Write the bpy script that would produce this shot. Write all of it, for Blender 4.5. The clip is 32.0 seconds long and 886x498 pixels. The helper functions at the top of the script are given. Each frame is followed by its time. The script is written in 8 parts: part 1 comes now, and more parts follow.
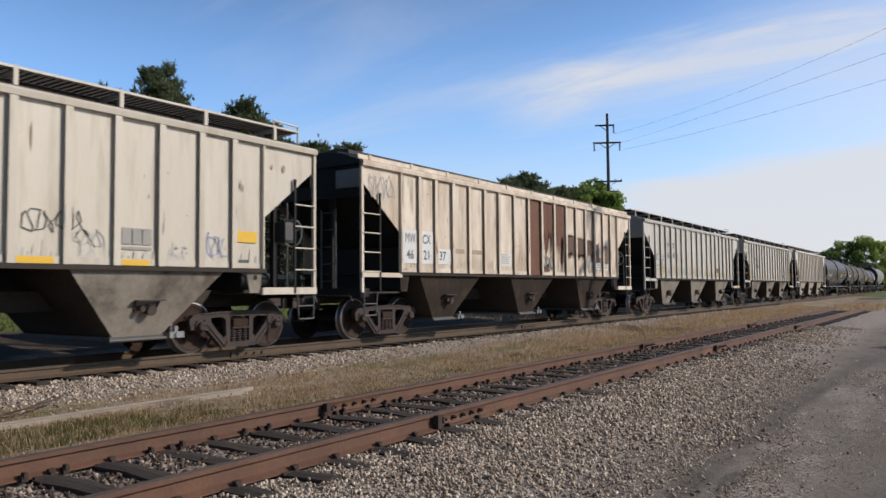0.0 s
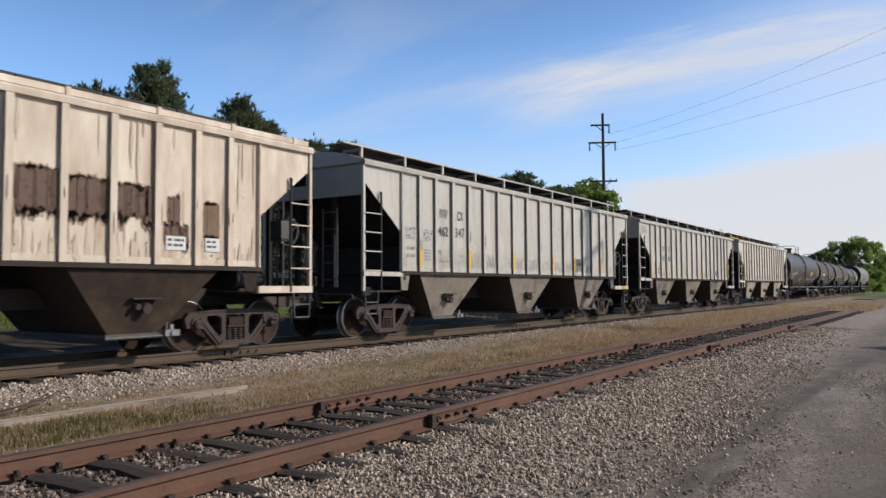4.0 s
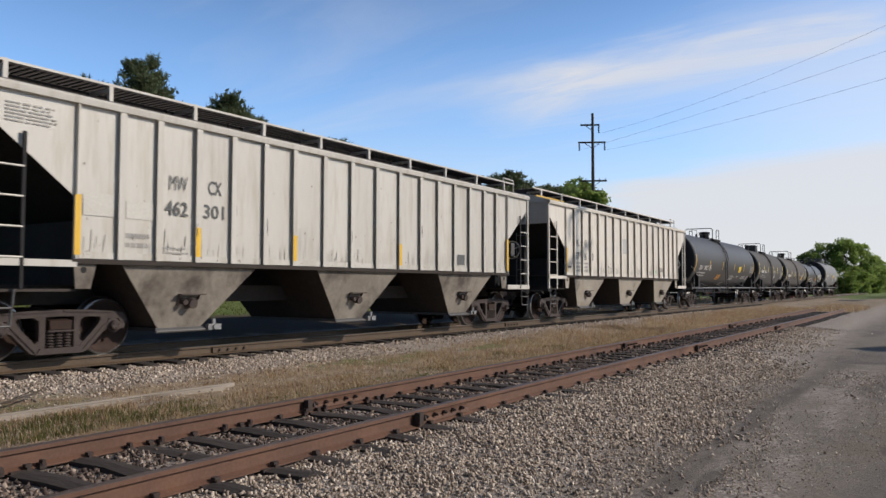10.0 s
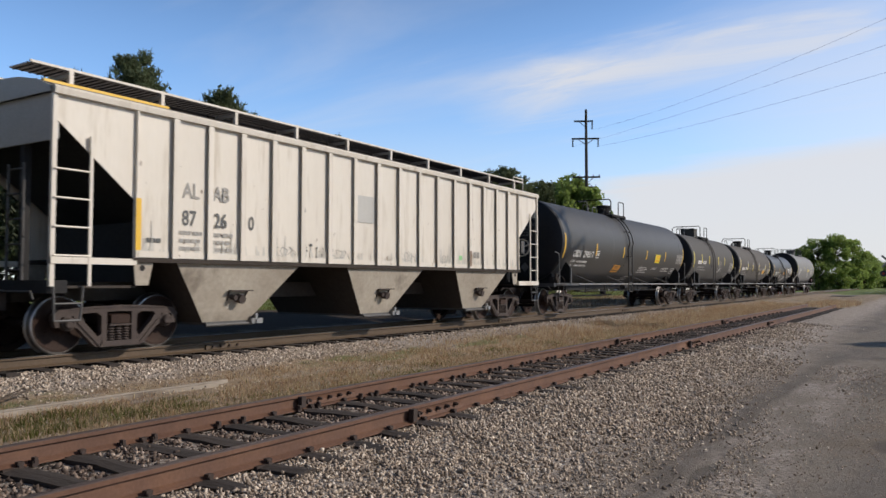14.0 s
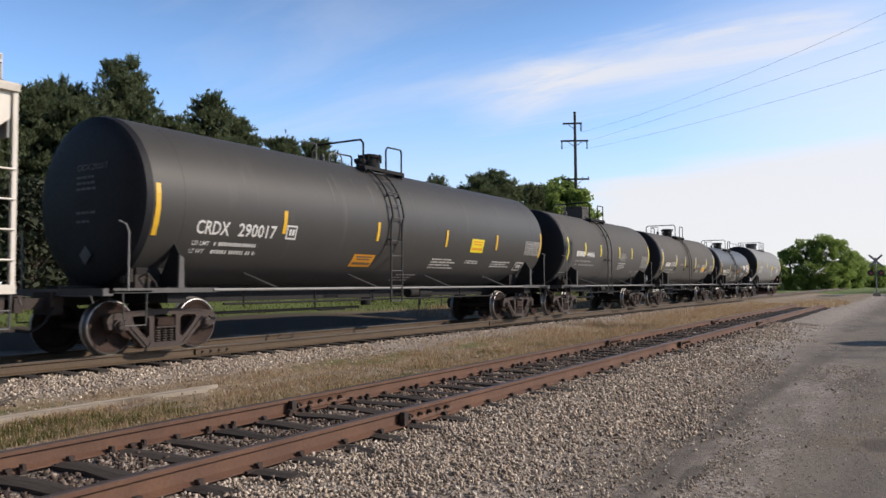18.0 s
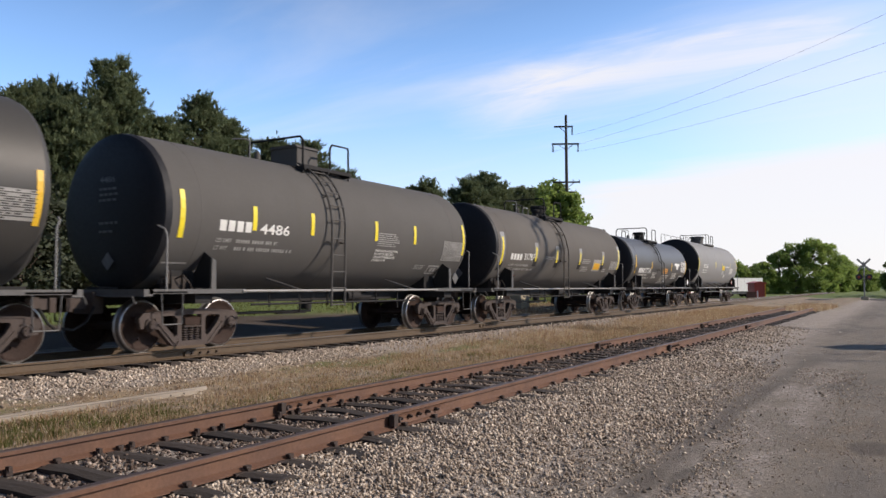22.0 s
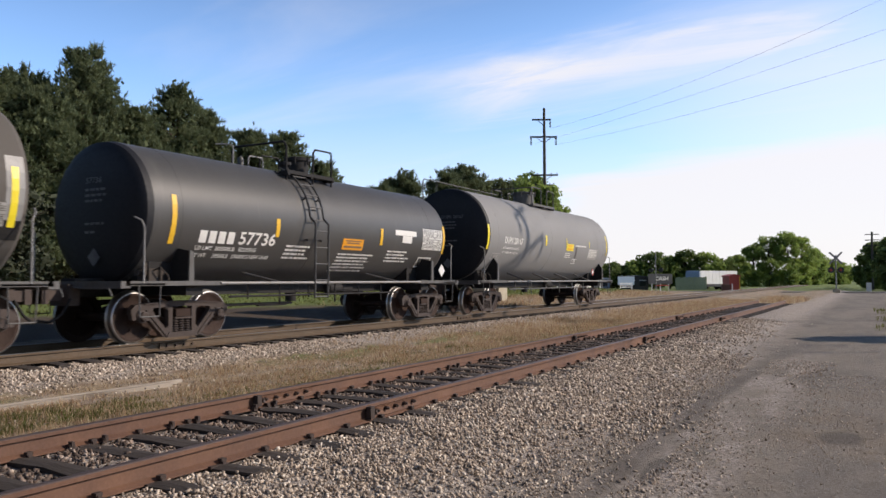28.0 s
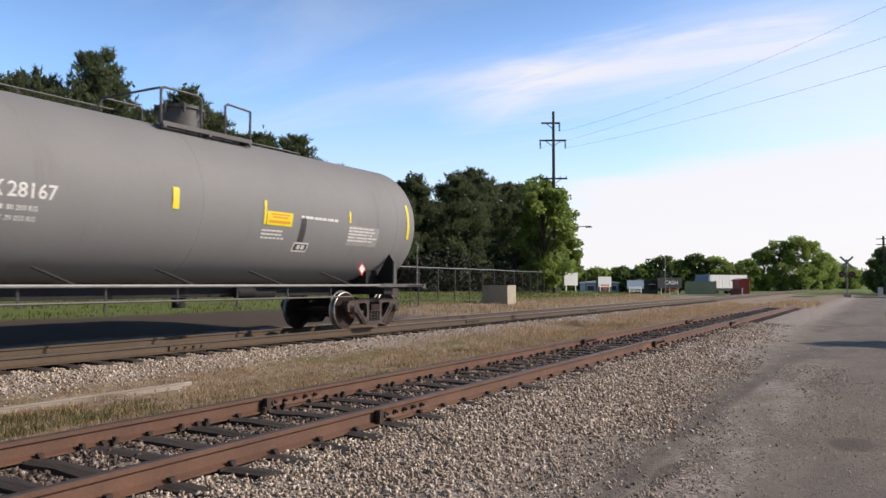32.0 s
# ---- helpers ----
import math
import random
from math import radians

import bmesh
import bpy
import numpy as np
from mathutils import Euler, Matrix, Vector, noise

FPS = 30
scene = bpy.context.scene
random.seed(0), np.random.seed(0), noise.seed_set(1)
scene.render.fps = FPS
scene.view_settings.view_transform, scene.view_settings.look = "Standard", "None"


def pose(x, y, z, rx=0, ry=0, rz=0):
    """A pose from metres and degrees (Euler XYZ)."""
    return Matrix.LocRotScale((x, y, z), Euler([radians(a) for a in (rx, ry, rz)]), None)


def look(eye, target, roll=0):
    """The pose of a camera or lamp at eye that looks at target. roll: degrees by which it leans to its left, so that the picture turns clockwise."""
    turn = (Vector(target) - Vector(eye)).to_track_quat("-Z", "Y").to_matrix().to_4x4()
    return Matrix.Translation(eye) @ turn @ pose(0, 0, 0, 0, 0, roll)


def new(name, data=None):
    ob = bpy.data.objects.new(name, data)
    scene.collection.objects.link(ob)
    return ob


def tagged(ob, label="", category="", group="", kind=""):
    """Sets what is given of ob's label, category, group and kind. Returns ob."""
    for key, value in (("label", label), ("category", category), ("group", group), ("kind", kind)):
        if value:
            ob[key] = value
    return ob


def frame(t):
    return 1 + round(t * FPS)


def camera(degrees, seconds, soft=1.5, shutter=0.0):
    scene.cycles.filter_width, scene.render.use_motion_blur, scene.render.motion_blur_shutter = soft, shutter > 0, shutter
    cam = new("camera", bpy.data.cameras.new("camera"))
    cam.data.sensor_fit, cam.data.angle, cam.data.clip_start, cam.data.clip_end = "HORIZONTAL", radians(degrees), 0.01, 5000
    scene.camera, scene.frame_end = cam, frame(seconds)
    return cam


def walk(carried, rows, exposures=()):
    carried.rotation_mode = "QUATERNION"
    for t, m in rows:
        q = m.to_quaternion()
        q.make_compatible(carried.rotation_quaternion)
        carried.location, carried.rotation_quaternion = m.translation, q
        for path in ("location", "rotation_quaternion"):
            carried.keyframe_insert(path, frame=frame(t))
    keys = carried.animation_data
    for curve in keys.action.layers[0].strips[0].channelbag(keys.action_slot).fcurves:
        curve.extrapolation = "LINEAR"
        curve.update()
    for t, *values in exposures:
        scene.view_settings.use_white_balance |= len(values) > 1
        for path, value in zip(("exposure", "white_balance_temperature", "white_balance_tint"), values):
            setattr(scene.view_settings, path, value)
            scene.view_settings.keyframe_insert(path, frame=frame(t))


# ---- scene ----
cam = camera(59.94, 32.0, soft=1.5, shutter=0.25)
# seconds, eye (m), turn to the left of +y, tilt up, roll (degrees)
PATH = (
    (0, -0.010, -0.018, 1.097, 33.729, 3.011, -0.493),
    (0.5, -0.000, -0.021, 1.095, 33.900, 3.113, -0.637),
    (1, 0.001, -0.019, 1.092, 33.883, 3.107, -0.461),
    (1.5, -0.005, -0.016, 1.100, 33.645, 3.050, -0.429),
    (2, -0.005, -0.020, 1.099, 33.697, 2.986, -0.274),
    (2.5, -0.003, -0.013, 1.094, 33.664, 2.903, -0.444),
    (3, -0.002, -0.016, 1.096, 33.614, 2.812, -0.221),
    (3.5, -0.006, -0.017, 1.095, 33.466, 2.879, -0.242),
    (5.5, -0.002, -0.012, 1.097, 33.186, 3.063, -0.403),
    (6, -0.003, -0.017, 1.098, 32.937, 3.178, -0.394),
    (6.5, 0.003, -0.016, 1.094, 32.726, 3.271, -0.386),
    (7, -0.002, -0.019, 1.093, 32.442, 3.160, -0.244),
    (7.5, -0.001, -0.016, 1.091, 32.268, 2.983, -0.301),
    (8, -0.005, 0.001, 1.096, 32.439, 2.752, -0.224),
    (8.5, -0.007, 0.000, 1.094, 32.444, 2.654, -0.111),
    (9, -0.004, -0.004, 1.091, 32.594, 2.589, -0.020),
    (9.5, -0.008, 0.000, 1.094, 32.673, 2.810, 0.026),
    (10, -0.004, -0.006, 1.096, 32.578, 2.821, 0.084),
    (10.5, -0.006, -0.003, 1.096, 32.834, 2.686, 0.024),
    (11, -0.006, -0.003, 1.095, 32.701, 2.516, 0.102),
    (11.5, -0.006, 0.001, 1.090, 32.589, 2.444, -0.016),
    (12, -0.003, -0.000, 1.092, 32.565, 2.492, -0.091),
    (12.5, -0.006, 0.005, 1.099, 32.332, 2.458, -0.168),
    (13, -0.000, 0.006, 1.093, 32.297, 2.432, -0.219),
    (13.5, -0.001, 0.005, 1.088, 32.225, 2.501, -0.227),
    (14, -0.005, -0.002, 1.097, 32.109, 2.547, 0.009),
    (14.5, 0.003, 0.006, 1.100, 31.856, 2.609, -0.018),
    (16.5, 0.004, 0.001, 1.095, 31.589, 2.519, -0.316),
    (17, 0.004, -0.000, 1.098, 31.537, 2.657, -0.264),
    (17.5, -0.002, -0.002, 1.097, 31.441, 2.716, -0.252),
    (18, -0.001, 0.001, 1.093, 31.379, 2.762, -0.460),
    (18.5, 0.006, 0.003, 1.097, 31.191, 2.766, -0.374),
    (19, -0.003, 0.004, 1.092, 30.892, 2.748, -0.243),
    (19.5, 0.004, -0.005, 1.098, 30.999, 2.892, -0.084),
    (20, -0.005, 0.002, 1.093, 31.092, 2.957, -0.014),
    (20.5, 0.008, -0.002, 1.095, 31.104, 2.707, -0.009),
    (21, -0.002, 0.010, 1.093, 31.155, 2.673, -0.199),
    (21.5, 0.008, -0.001, 1.096, 31.064, 2.788, -0.254),
    (22, 0.001, 0.004, 1.095, 30.700, 2.928, -0.233),
    (22.5, 0.003, 0.006, 1.091, 30.331, 2.977, -0.312),
    (23, 0.009, -0.002, 1.094, 30.407, 2.484, -0.383),
    (23.5, -0.002, 0.013, 1.094, 30.338, 2.217, -0.223),
    (24, 0.008, 0.004, 1.091, 30.255, 2.098, -0.247),
    (24.5, 0.003, 0.011, 1.091, 30.171, 2.257, -0.103),
    (25, 0.010, 0.008, 1.090, 30.085, 2.399, -0.210),
    (25.5, 0.005, 0.006, 1.092, 29.644, 2.558, -0.316),
    (27.5, 0.011, 0.014, 1.096, 29.421, 2.388, -0.261),
    (28, 0.010, 0.013, 1.091, 29.078, 2.362, -0.182),
    (28.5, 0.012, 0.013, 1.099, 29.208, 2.360, -0.072),
    (29, 0.014, 0.017, 1.086, 29.181, 2.387, -0.332),
    (29.5, 0.010, 0.011, 1.095, 29.309, 2.450, -0.091),
    (30, 0.010, 0.009, 1.097, 29.328, 2.463, 0.030),
    (30.5, 0.008, 0.010, 1.096, 29.546, 2.432, -0.066),
    (31, 0.014, 0.011, 1.089, 29.628, 2.562, -0.168),
    (31.5, 0.002, 0.013, 1.091, 29.763, 2.642, -0.100),
    (32, 0.006, 0.008, 1.094, 29.730, 2.607, 0.000),
)


def aimed(x, y, z, yaw, pitch, roll):
    a, b = radians(yaw), radians(pitch)
    ahead = Vector((-math.sin(a) * math.cos(b), math.cos(a) * math.cos(b), math.sin(b)))
    eye = Vector((x, y, z))
    return look(eye, eye + ahead, roll)


walk(cam, [(t, aimed(*p)) for t, *p in PATH], exposures=[(0, -0.33, 6350, 10), (14.5, -0.31, 6450, 10), (17, -0.27, 6500, 11), (18.2, -0.08, 6550, 11), (20, 0.0, 6600, 12), (32, 0.0, 6650, 13)])

# how far the train has rolled towards the camera's side, in metres
ROLLED = [(0, 0.01), (0.5, 2.23), (1, 4.46), (1.5, 6.69), (2, 8.89), (5.5, 24.27), (6, 26.38), (6.5, 28.50), (7, 30.66), (7.5, 32.76), (8, 34.91), (8.5, 37.04), (9, 39.15), (9.5, 41.24), (10, 43.33), (10.5, 45.40), (11, 47.50), (11.5, 49.58), (12, 51.67), (12.5, 53.77), (13, 55.90), (13.5, 57.95), (14, 60.03), (14.5, 62.09), (16.5, 70.39), (17, 72.49), (17.5, 74.59), (18, 76.69), (18.5, 78.80), (19, 80.92), (19.5, 83.06), (20, 85.21), (20.5, 87.37), (21, 89.54), (21.5, 91.73), (22, 93.93), (22.5, 96.15), (23, 98.38), (23.5, 100.61), (24, 102.84), (24.5, 105.08), (25, 107.31), (25.5, 109.55), (27.5, 118.49), (28, 120.73), (28.5, 122.96), (29, 125.20), (29.5, 127.43), (30, 129.67), (30.5, 131.90), (31, 134.15), (31.5, 136.39), (32, 138.63)]
TRACK_X = -12.15

# ---- light ----
SUN_UP, SUN_TURN = 31.0, 32.0
sun_way = Vector((math.cos(radians(SUN_UP)) * math.cos(radians(SUN_TURN)), math.cos(radians(SUN_UP)) * math.sin(radians(SUN_TURN)), math.sin(radians(SUN_UP))))
sun = new("sun", bpy.data.lights.new("sun", "SUN"))
sun.data.energy, sun.data.angle, sun.data.color = 4.6, radians(0.6), (1.0, 0.88, 0.745)
sun.matrix_world = look(sun_way * 50, (0, 0, 0))


def make_world():
    w = bpy.data.worlds.new("sky")
    scene.world = w
    w.use_nodes = True
    nt = w.node_tree
    nt.nodes.clear()
    n, ln = nt.nodes.new, nt.links.new
    out, bg, sky = n("ShaderNodeOutputWorld"), n("ShaderNodeBackground"), n("ShaderNodeTexSky")
    sky.sky_type, sky.sun_disc = "NISHITA", False
    sky.sun_elevation, sky.sun_rotation = radians(SUN_UP), radians(90 - SUN_TURN)
    sky.air_density, sky.dust_density, sky.ozone_density = 1.0, 0.6, 2.2
    co = n("ShaderNodeTexCoord")
    sep = n("ShaderNodeSeparateXYZ")
    ln(co.outputs["Generated"], sep.inputs[0])

    def calc(op, a, b=None, clamp=False):
        m = n("ShaderNodeMath")
        m.operation, m.use_clamp = op, clamp
        for k, v in enumerate((a, b)):
            if v is None:
                continue
            if isinstance(v, (int, float)):
                m.inputs[k].default_value = v
            else:
                ln(v, m.inputs[k])
        return m.outputs[0]

    up = calc("MAXIMUM", sep.outputs["Z"], 0.03)
    lift = calc("ADD", up, 0.12)
    px, py = calc("DIVIDE", sep.outputs["X"], lift), calc("DIVIDE", sep.outputs["Y"], lift)
    comb = n("ShaderNodeCombineXYZ")
    ln(px, comb.inputs[0])
    ln(py, comb.inputs[1])
    mp = n("ShaderNodeMapping")
    mp.inputs["Rotation"].default_value = (0, 0, radians(38))
    mp.inputs["Scale"].default_value = (0.42, 1.5, 1)
    mp.inputs["Location"].default_value = (0.6, 1.3, 0)
    ln(comb.outputs[0], mp.inputs[0])
    noi = n("ShaderNodeTexNoise")
    noi.inputs["Scale"].default_value, noi.inputs["Detail"].default_value, noi.inputs["Roughness"].default_value = 0.9, 9, 0.55
    noi.inputs["Distortion"].default_value = 0.5
    ln(mp.outputs[0], noi.inputs["Vector"])
    def soft(v, lo, hi):
        r = n("ShaderNodeMapRange")
        r.interpolation_type = "SMOOTHSTEP"
        r.inputs["From Min"].default_value, r.inputs["From Max"].default_value = lo, hi
        ln(v, r.inputs["Value"])
        return r.outputs["Result"]

    X, Z = sep.outputs["X"], up
    wisp = calc("MULTIPLY", calc("SUBTRACT", noi.outputs["Fac"], 0.5), 0.15)
    # a feathered streak with a crisp upper edge, a white bank under it, a thin veil between
    square = calc("MULTIPLY", X, X)
    crest = calc("SUBTRACT", calc("SUBTRACT", 0.297, calc("MULTIPLY", X, 0.216)), calc("MULTIPLY", square, 0.667))
    under = calc("ADD", calc("SUBTRACT", crest, Z), wisp)
    upper = calc("MULTIPLY", calc("MULTIPLY", soft(under, -0.008, 0.035), calc("SUBTRACT", 1.0, calc("MULTIPLY", soft(under, 0.045, 0.105), 0.75))), soft(X, -0.55, -0.36))
    bank = calc("SUBTRACT", 0.188, calc("MULTIPLY", square, 0.43))
    lower = calc("MULTIPLY", soft(calc("ADD", calc("SUBTRACT", bank, Z), calc("MULTIPLY", wisp, 0.8)), -0.014, 0.04), soft(X, -0.62, -0.30))
    film = calc("MULTIPLY", calc("MULTIPLY", soft(X, -0.42, 0.0), soft(under, -0.05, 0.05)), 0.5)
    haze = calc("MULTIPLY", soft(calc("SUBTRACT", 0.26, Z), 0.0, 0.26), 0.62)
    grain = calc("ADD", 0.08, calc("MULTIPLY", soft(noi.outputs["Fac"], 0.30, 0.68), 0.92))
    fleece = n("ShaderNodeTexNoise")
    fleece.inputs["Scale"].default_value, fleece.inputs["Detail"].default_value, fleece.inputs["Roughness"].default_value = 3.2, 10, 0.62
    fleece.inputs["Distortion"].default_value = 0.9
    ln(mp.outputs[0], fleece.inputs["Vector"])
    torn = calc("ADD", 0.42, calc("MULTIPLY", soft(fleece.outputs["Fac"], 0.34, 0.66), 0.58))
    veil = calc("MAXIMUM", calc("MULTIPLY", calc("MULTIPLY", calc("MULTIPLY", upper, 0.92), grain), torn), calc("MULTIPLY", lower, 0.92))
    veil = calc("MAXIMUM", veil, film)
    faint = calc("MULTIPLY", calc("MULTIPLY", soft(noi.outputs["Fac"], 0.48, 0.80), 0.36), soft(calc("SUBTRACT", 0.6, Z), 0.0, 0.3))
    cover = calc("MINIMUM", calc("ADD", calc("MAXIMUM", veil, haze), calc("MULTIPLY", faint, calc("SUBTRACT", 1.0, veil))), 1.0)
    mix = n("ShaderNodeMix")
    mix.data_type = "RGBA"
    ln(cover, mix.inputs["Factor"])
    tint = n("ShaderNodeMix")
    tint.data_type, tint.blend_type = "RGBA", "MULTIPLY"
    tint.inputs["Factor"].default_value = 1.0
    deep = n("ShaderNodeMix")
    deep.data_type = "RGBA"
    deep.inputs["A"].default_value, deep.inputs["B"].default_value = (1.60, 1.87, 2.20, 1), (0.345, 0.46, 0.555, 1)
    ln(soft(Z, 0.22, 0.62), deep.inputs["Factor"])
    ln(deep.outputs["Result"], tint.inputs["B"])
    ln(sky.outputs[0], tint.inputs["A"])
    ln(tint.outputs["Result"], mix.inputs["A"])
    mix.inputs["B"].default_value = (8.05, 8.0, 8.2, 1)
    # deeper and darker sky at right angles to the sun and behind
    back = n("ShaderNodeMapRange")
    back.interpolation_type = "SMOOTHSTEP"
    for key, val in zip(("From Min", "From Max", "To Min", "To Max"), (-0.5, 0.42, 0.6, 1.0)):
        back.inputs[key].default_value = val
    ln(sep.outputs["Y"], back.inputs["Value"])
    dim = n("ShaderNodeVectorMath")
    dim.operation = "SCALE"
    ln(mix.outputs["Result"], dim.inputs[0])
    ln(back.outputs["Result"], dim.inputs["Scale"])
    ln(dim.outputs[0], bg.inputs["Color"])
    bg.inputs["Strength"].default_value = 0.115
    ln(bg.outputs[0], out.inputs[0])


make_world()

# ---- materials ----


def mat(name, a, b=None, rough=0.7, metal=0.0, scale=3.0, fine=40.0, bump=0.15, stretch=(1, 1, 1), spots=None, spot_at=0.62, spot_scale=1.2, spot_stretch=None, per=0.0, gloss_var=0.1, soft=0.08, spot_soft=0.05, shine=0.5, grain=0.35, dust=0.0):
    """A surface of colour a to b in two scales of noise, with stains of colour spots and a random tone per piece."""
    m = bpy.data.materials.new(name)
    m.use_nodes = True
    nt = m.node_tree
    n, ln = nt.nodes.new, nt.links.new
    bs = nt.nodes["Principled BSDF"]
    co = n("ShaderNodeTexCoord")
    mp = n("ShaderNodeMapping")
    mp.inputs["Scale"].default_value = stretch
    ln(co.outputs["Object"], mp.inputs[0])
    info = n("ShaderNodeObjectInfo")
    shift = n("ShaderNodeVectorMath")
    shift.operation = "ADD"
    off = n("ShaderNodeMath")
    off.operation = "MULTIPLY"
    off.inputs[1].default_value = 37.0
    ln(info.outputs["Random"], off.inputs[0])
    ln(mp.outputs[0], shift.inputs[0])
    ln(off.outputs[0], shift.inputs[1])

    def noi(s, d=6, rg=0.6, vec=None):
        t = n("ShaderNodeTexNoise")
        t.inputs["Scale"].default_value, t.inputs["Detail"].default_value, t.inputs["Roughness"].default_value = s, d, rg
        ln(vec or shift.outputs[0], t.inputs["Vector"])
        return t.outputs["Fac"]

    def rng(v, lo, hi, o0=0.0, o1=1.0):
        r = n("ShaderNodeMapRange")
        for k, x in zip(("From Min", "From Max", "To Min", "To Max"), (lo, hi, o0, o1)):
            r.inputs[k].default_value = x
        ln(v, r.inputs["Value"])
        return r.outputs["Result"]

    def mixc(f, c1, c2, kind="MIX"):
        x = n("ShaderNodeMix")
        x.data_type, x.blend_type = "RGBA", kind
        for k, v in (("Factor", f), ("A", c1), ("B", c2)):
            if isinstance(v, (int, float)):
                x.inputs[k].default_value = v
            elif isinstance(v, tuple):
                x.inputs[k].default_value = (*v, 1)
            else:
                ln(v, x.inputs[k])
        return x.outputs["Result"]

    b = b or tuple(c * 0.72 for c in a)
    big, small = noi(scale), noi(fine, 4, 0.65)
    col = mixc(rng(big, 0.5 - 0.2 - soft, 0.5 + 0.2 + soft), a, b)
    col = mixc(rng(small, 0.3, 0.75, 0.0, grain), col, tuple(c * 0.55 for c in b))
    if spots:
        vec = shift.outputs[0]
        if spot_stretch:
            mp2 = n("ShaderNodeMapping")
            mp2.inputs["Scale"].default_value = spot_stretch
            ln(co.outputs["Object"], mp2.inputs[0])
            add2 = n("ShaderNodeVectorMath")
            add2.operation = "ADD"
            ln(mp2.outputs[0], add2.inputs[0])
            ln(off.outputs[0], add2.inputs[1])
            vec = add2.outputs[0]
        s = noi(spot_scale, 8, 0.62, vec)
        col = mixc(rng(s, spot_at - spot_soft, spot_at + spot_soft), col, spots)
    if per:
        col = mixc(rng(info.outputs["Random"], 0, 1, 0, per), col, tuple(c * 0.4 for c in b))
    ln(col, bs.inputs["Base Color"])
    ln(rng(small, 0.2, 0.8, max(0.05, rough - gloss_var), min(1, rough + gloss_var)), bs.inputs["Roughness"])
    bs.inputs["Metallic"].default_value = metal
    bs.inputs["Specular IOR Level"].default_value = shine
    bs.inputs["Sheen Weight"].default_value, bs.inputs["Sheen Roughness"].default_value = dust, 0.45
    if bump:
        bp = n("ShaderNodeBump")
        bp.inputs["Strength"].default_value, bp.inputs["Distance"].default_value = bump, 0.02
        ln(small, bp.inputs["Height"])
        ln(bp.outputs[0], bs.inputs["Normal"])
    return m


M = {}
M["cream"] = mat("cream_paint", (0.63, 0.575, 0.48), (0.53, 0.475, 0.39), 0.5, scale=0.8, fine=14, bump=0.02, grain=0.10, stretch=(1, 1, 0.25), spots=(0.40, 0.335, 0.25), spot_at=0.64, spot_soft=0.14, spot_scale=1.6, spot_stretch=(1, 2.5, 0.35), per=0.12)
M["creamwhite"] = mat("cream_white_paint", (0.715, 0.665, 0.585), (0.635, 0.58, 0.50), 0.5, scale=0.8, fine=14, bump=0.02, grain=0.10, stretch=(1, 1, 0.25), spots=(0.40, 0.335, 0.25), spot_at=0.68, spot_soft=0.14, spot_scale=1.6, spot_stretch=(1, 2.5, 0.35), per=0.12)
M["white"] = mat("white_paint", (0.60, 0.572, 0.515), (0.515, 0.488, 0.435), 0.5, scale=0.8, fine=14, bump=0.02, grain=0.10, stretch=(1, 1, 0.25), spots=(0.40, 0.345, 0.27), spot_at=0.64, spot_soft=0.14, spot_scale=1.6, spot_stretch=(1, 2.5, 0.35), per=0.12)
M["rusty"] = mat("stained_white_paint", (0.84, 0.755, 0.64), (0.71, 0.61, 0.495), 0.6, scale=0.9, fine=14, bump=0.03, grain=0.15, stretch=(1, 1, 0.22), spots=(0.40, 0.285, 0.185), spot_at=0.57, spot_soft=0.2, spot_scale=1.0, spot_stretch=(1, 1.5, 0.45), per=0.15)
M["rustthin"] = mat("faint_rust_wash", (0.46, 0.37, 0.28), (0.34, 0.25, 0.175), 0.75, scale=2, fine=20)
M["rustpale"] = mat("thin_brown_rust", (0.24, 0.155, 0.10), (0.16, 0.10, 0.07), 0.8, scale=2, fine=20)
M["rustdeep"] = mat("dull_brown_rust", (0.165, 0.105, 0.075), (0.12, 0.075, 0.055), 0.8, scale=3, fine=24)
M["rust"] = mat("brown_rust", (0.19, 0.085, 0.05), (0.13, 0.055, 0.035), 0.8, scale=2, fine=30)
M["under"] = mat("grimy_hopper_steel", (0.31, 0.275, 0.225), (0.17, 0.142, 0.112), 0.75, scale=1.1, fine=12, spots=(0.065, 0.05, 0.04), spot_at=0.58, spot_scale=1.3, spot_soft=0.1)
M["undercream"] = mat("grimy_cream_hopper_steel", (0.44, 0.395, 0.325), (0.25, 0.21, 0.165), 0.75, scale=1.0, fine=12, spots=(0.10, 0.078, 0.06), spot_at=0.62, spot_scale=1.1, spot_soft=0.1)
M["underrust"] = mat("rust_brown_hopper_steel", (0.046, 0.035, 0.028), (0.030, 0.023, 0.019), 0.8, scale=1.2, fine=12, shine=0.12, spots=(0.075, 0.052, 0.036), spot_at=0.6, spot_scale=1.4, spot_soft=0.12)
# dark tone that also carries the shade beneath the hopper bodies
M["underdark"] = mat("shade_dark_steel", (0.078, 0.066, 0.058), (0.052, 0.044, 0.039), 0.8, scale=1.2, fine=12, shine=0.12)
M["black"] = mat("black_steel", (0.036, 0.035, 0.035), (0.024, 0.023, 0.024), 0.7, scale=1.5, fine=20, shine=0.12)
M["grate"] = mat("dark_grating", (0.06, 0.05, 0.045), (0.035, 0.03, 0.028), 0.8, scale=3, fine=60)
M["truck"] = mat("rusty_cast_steel", (0.098, 0.075, 0.066), (0.055, 0.042, 0.038), 0.75, scale=3, fine=30, bump=0.3, per=0.4, shine=0.3)
M["wheel"] = mat("brown_wheel_steel", (0.072, 0.045, 0.036), (0.035, 0.023, 0.019), 0.7, scale=3, fine=24, per=0.4, shine=0.12)
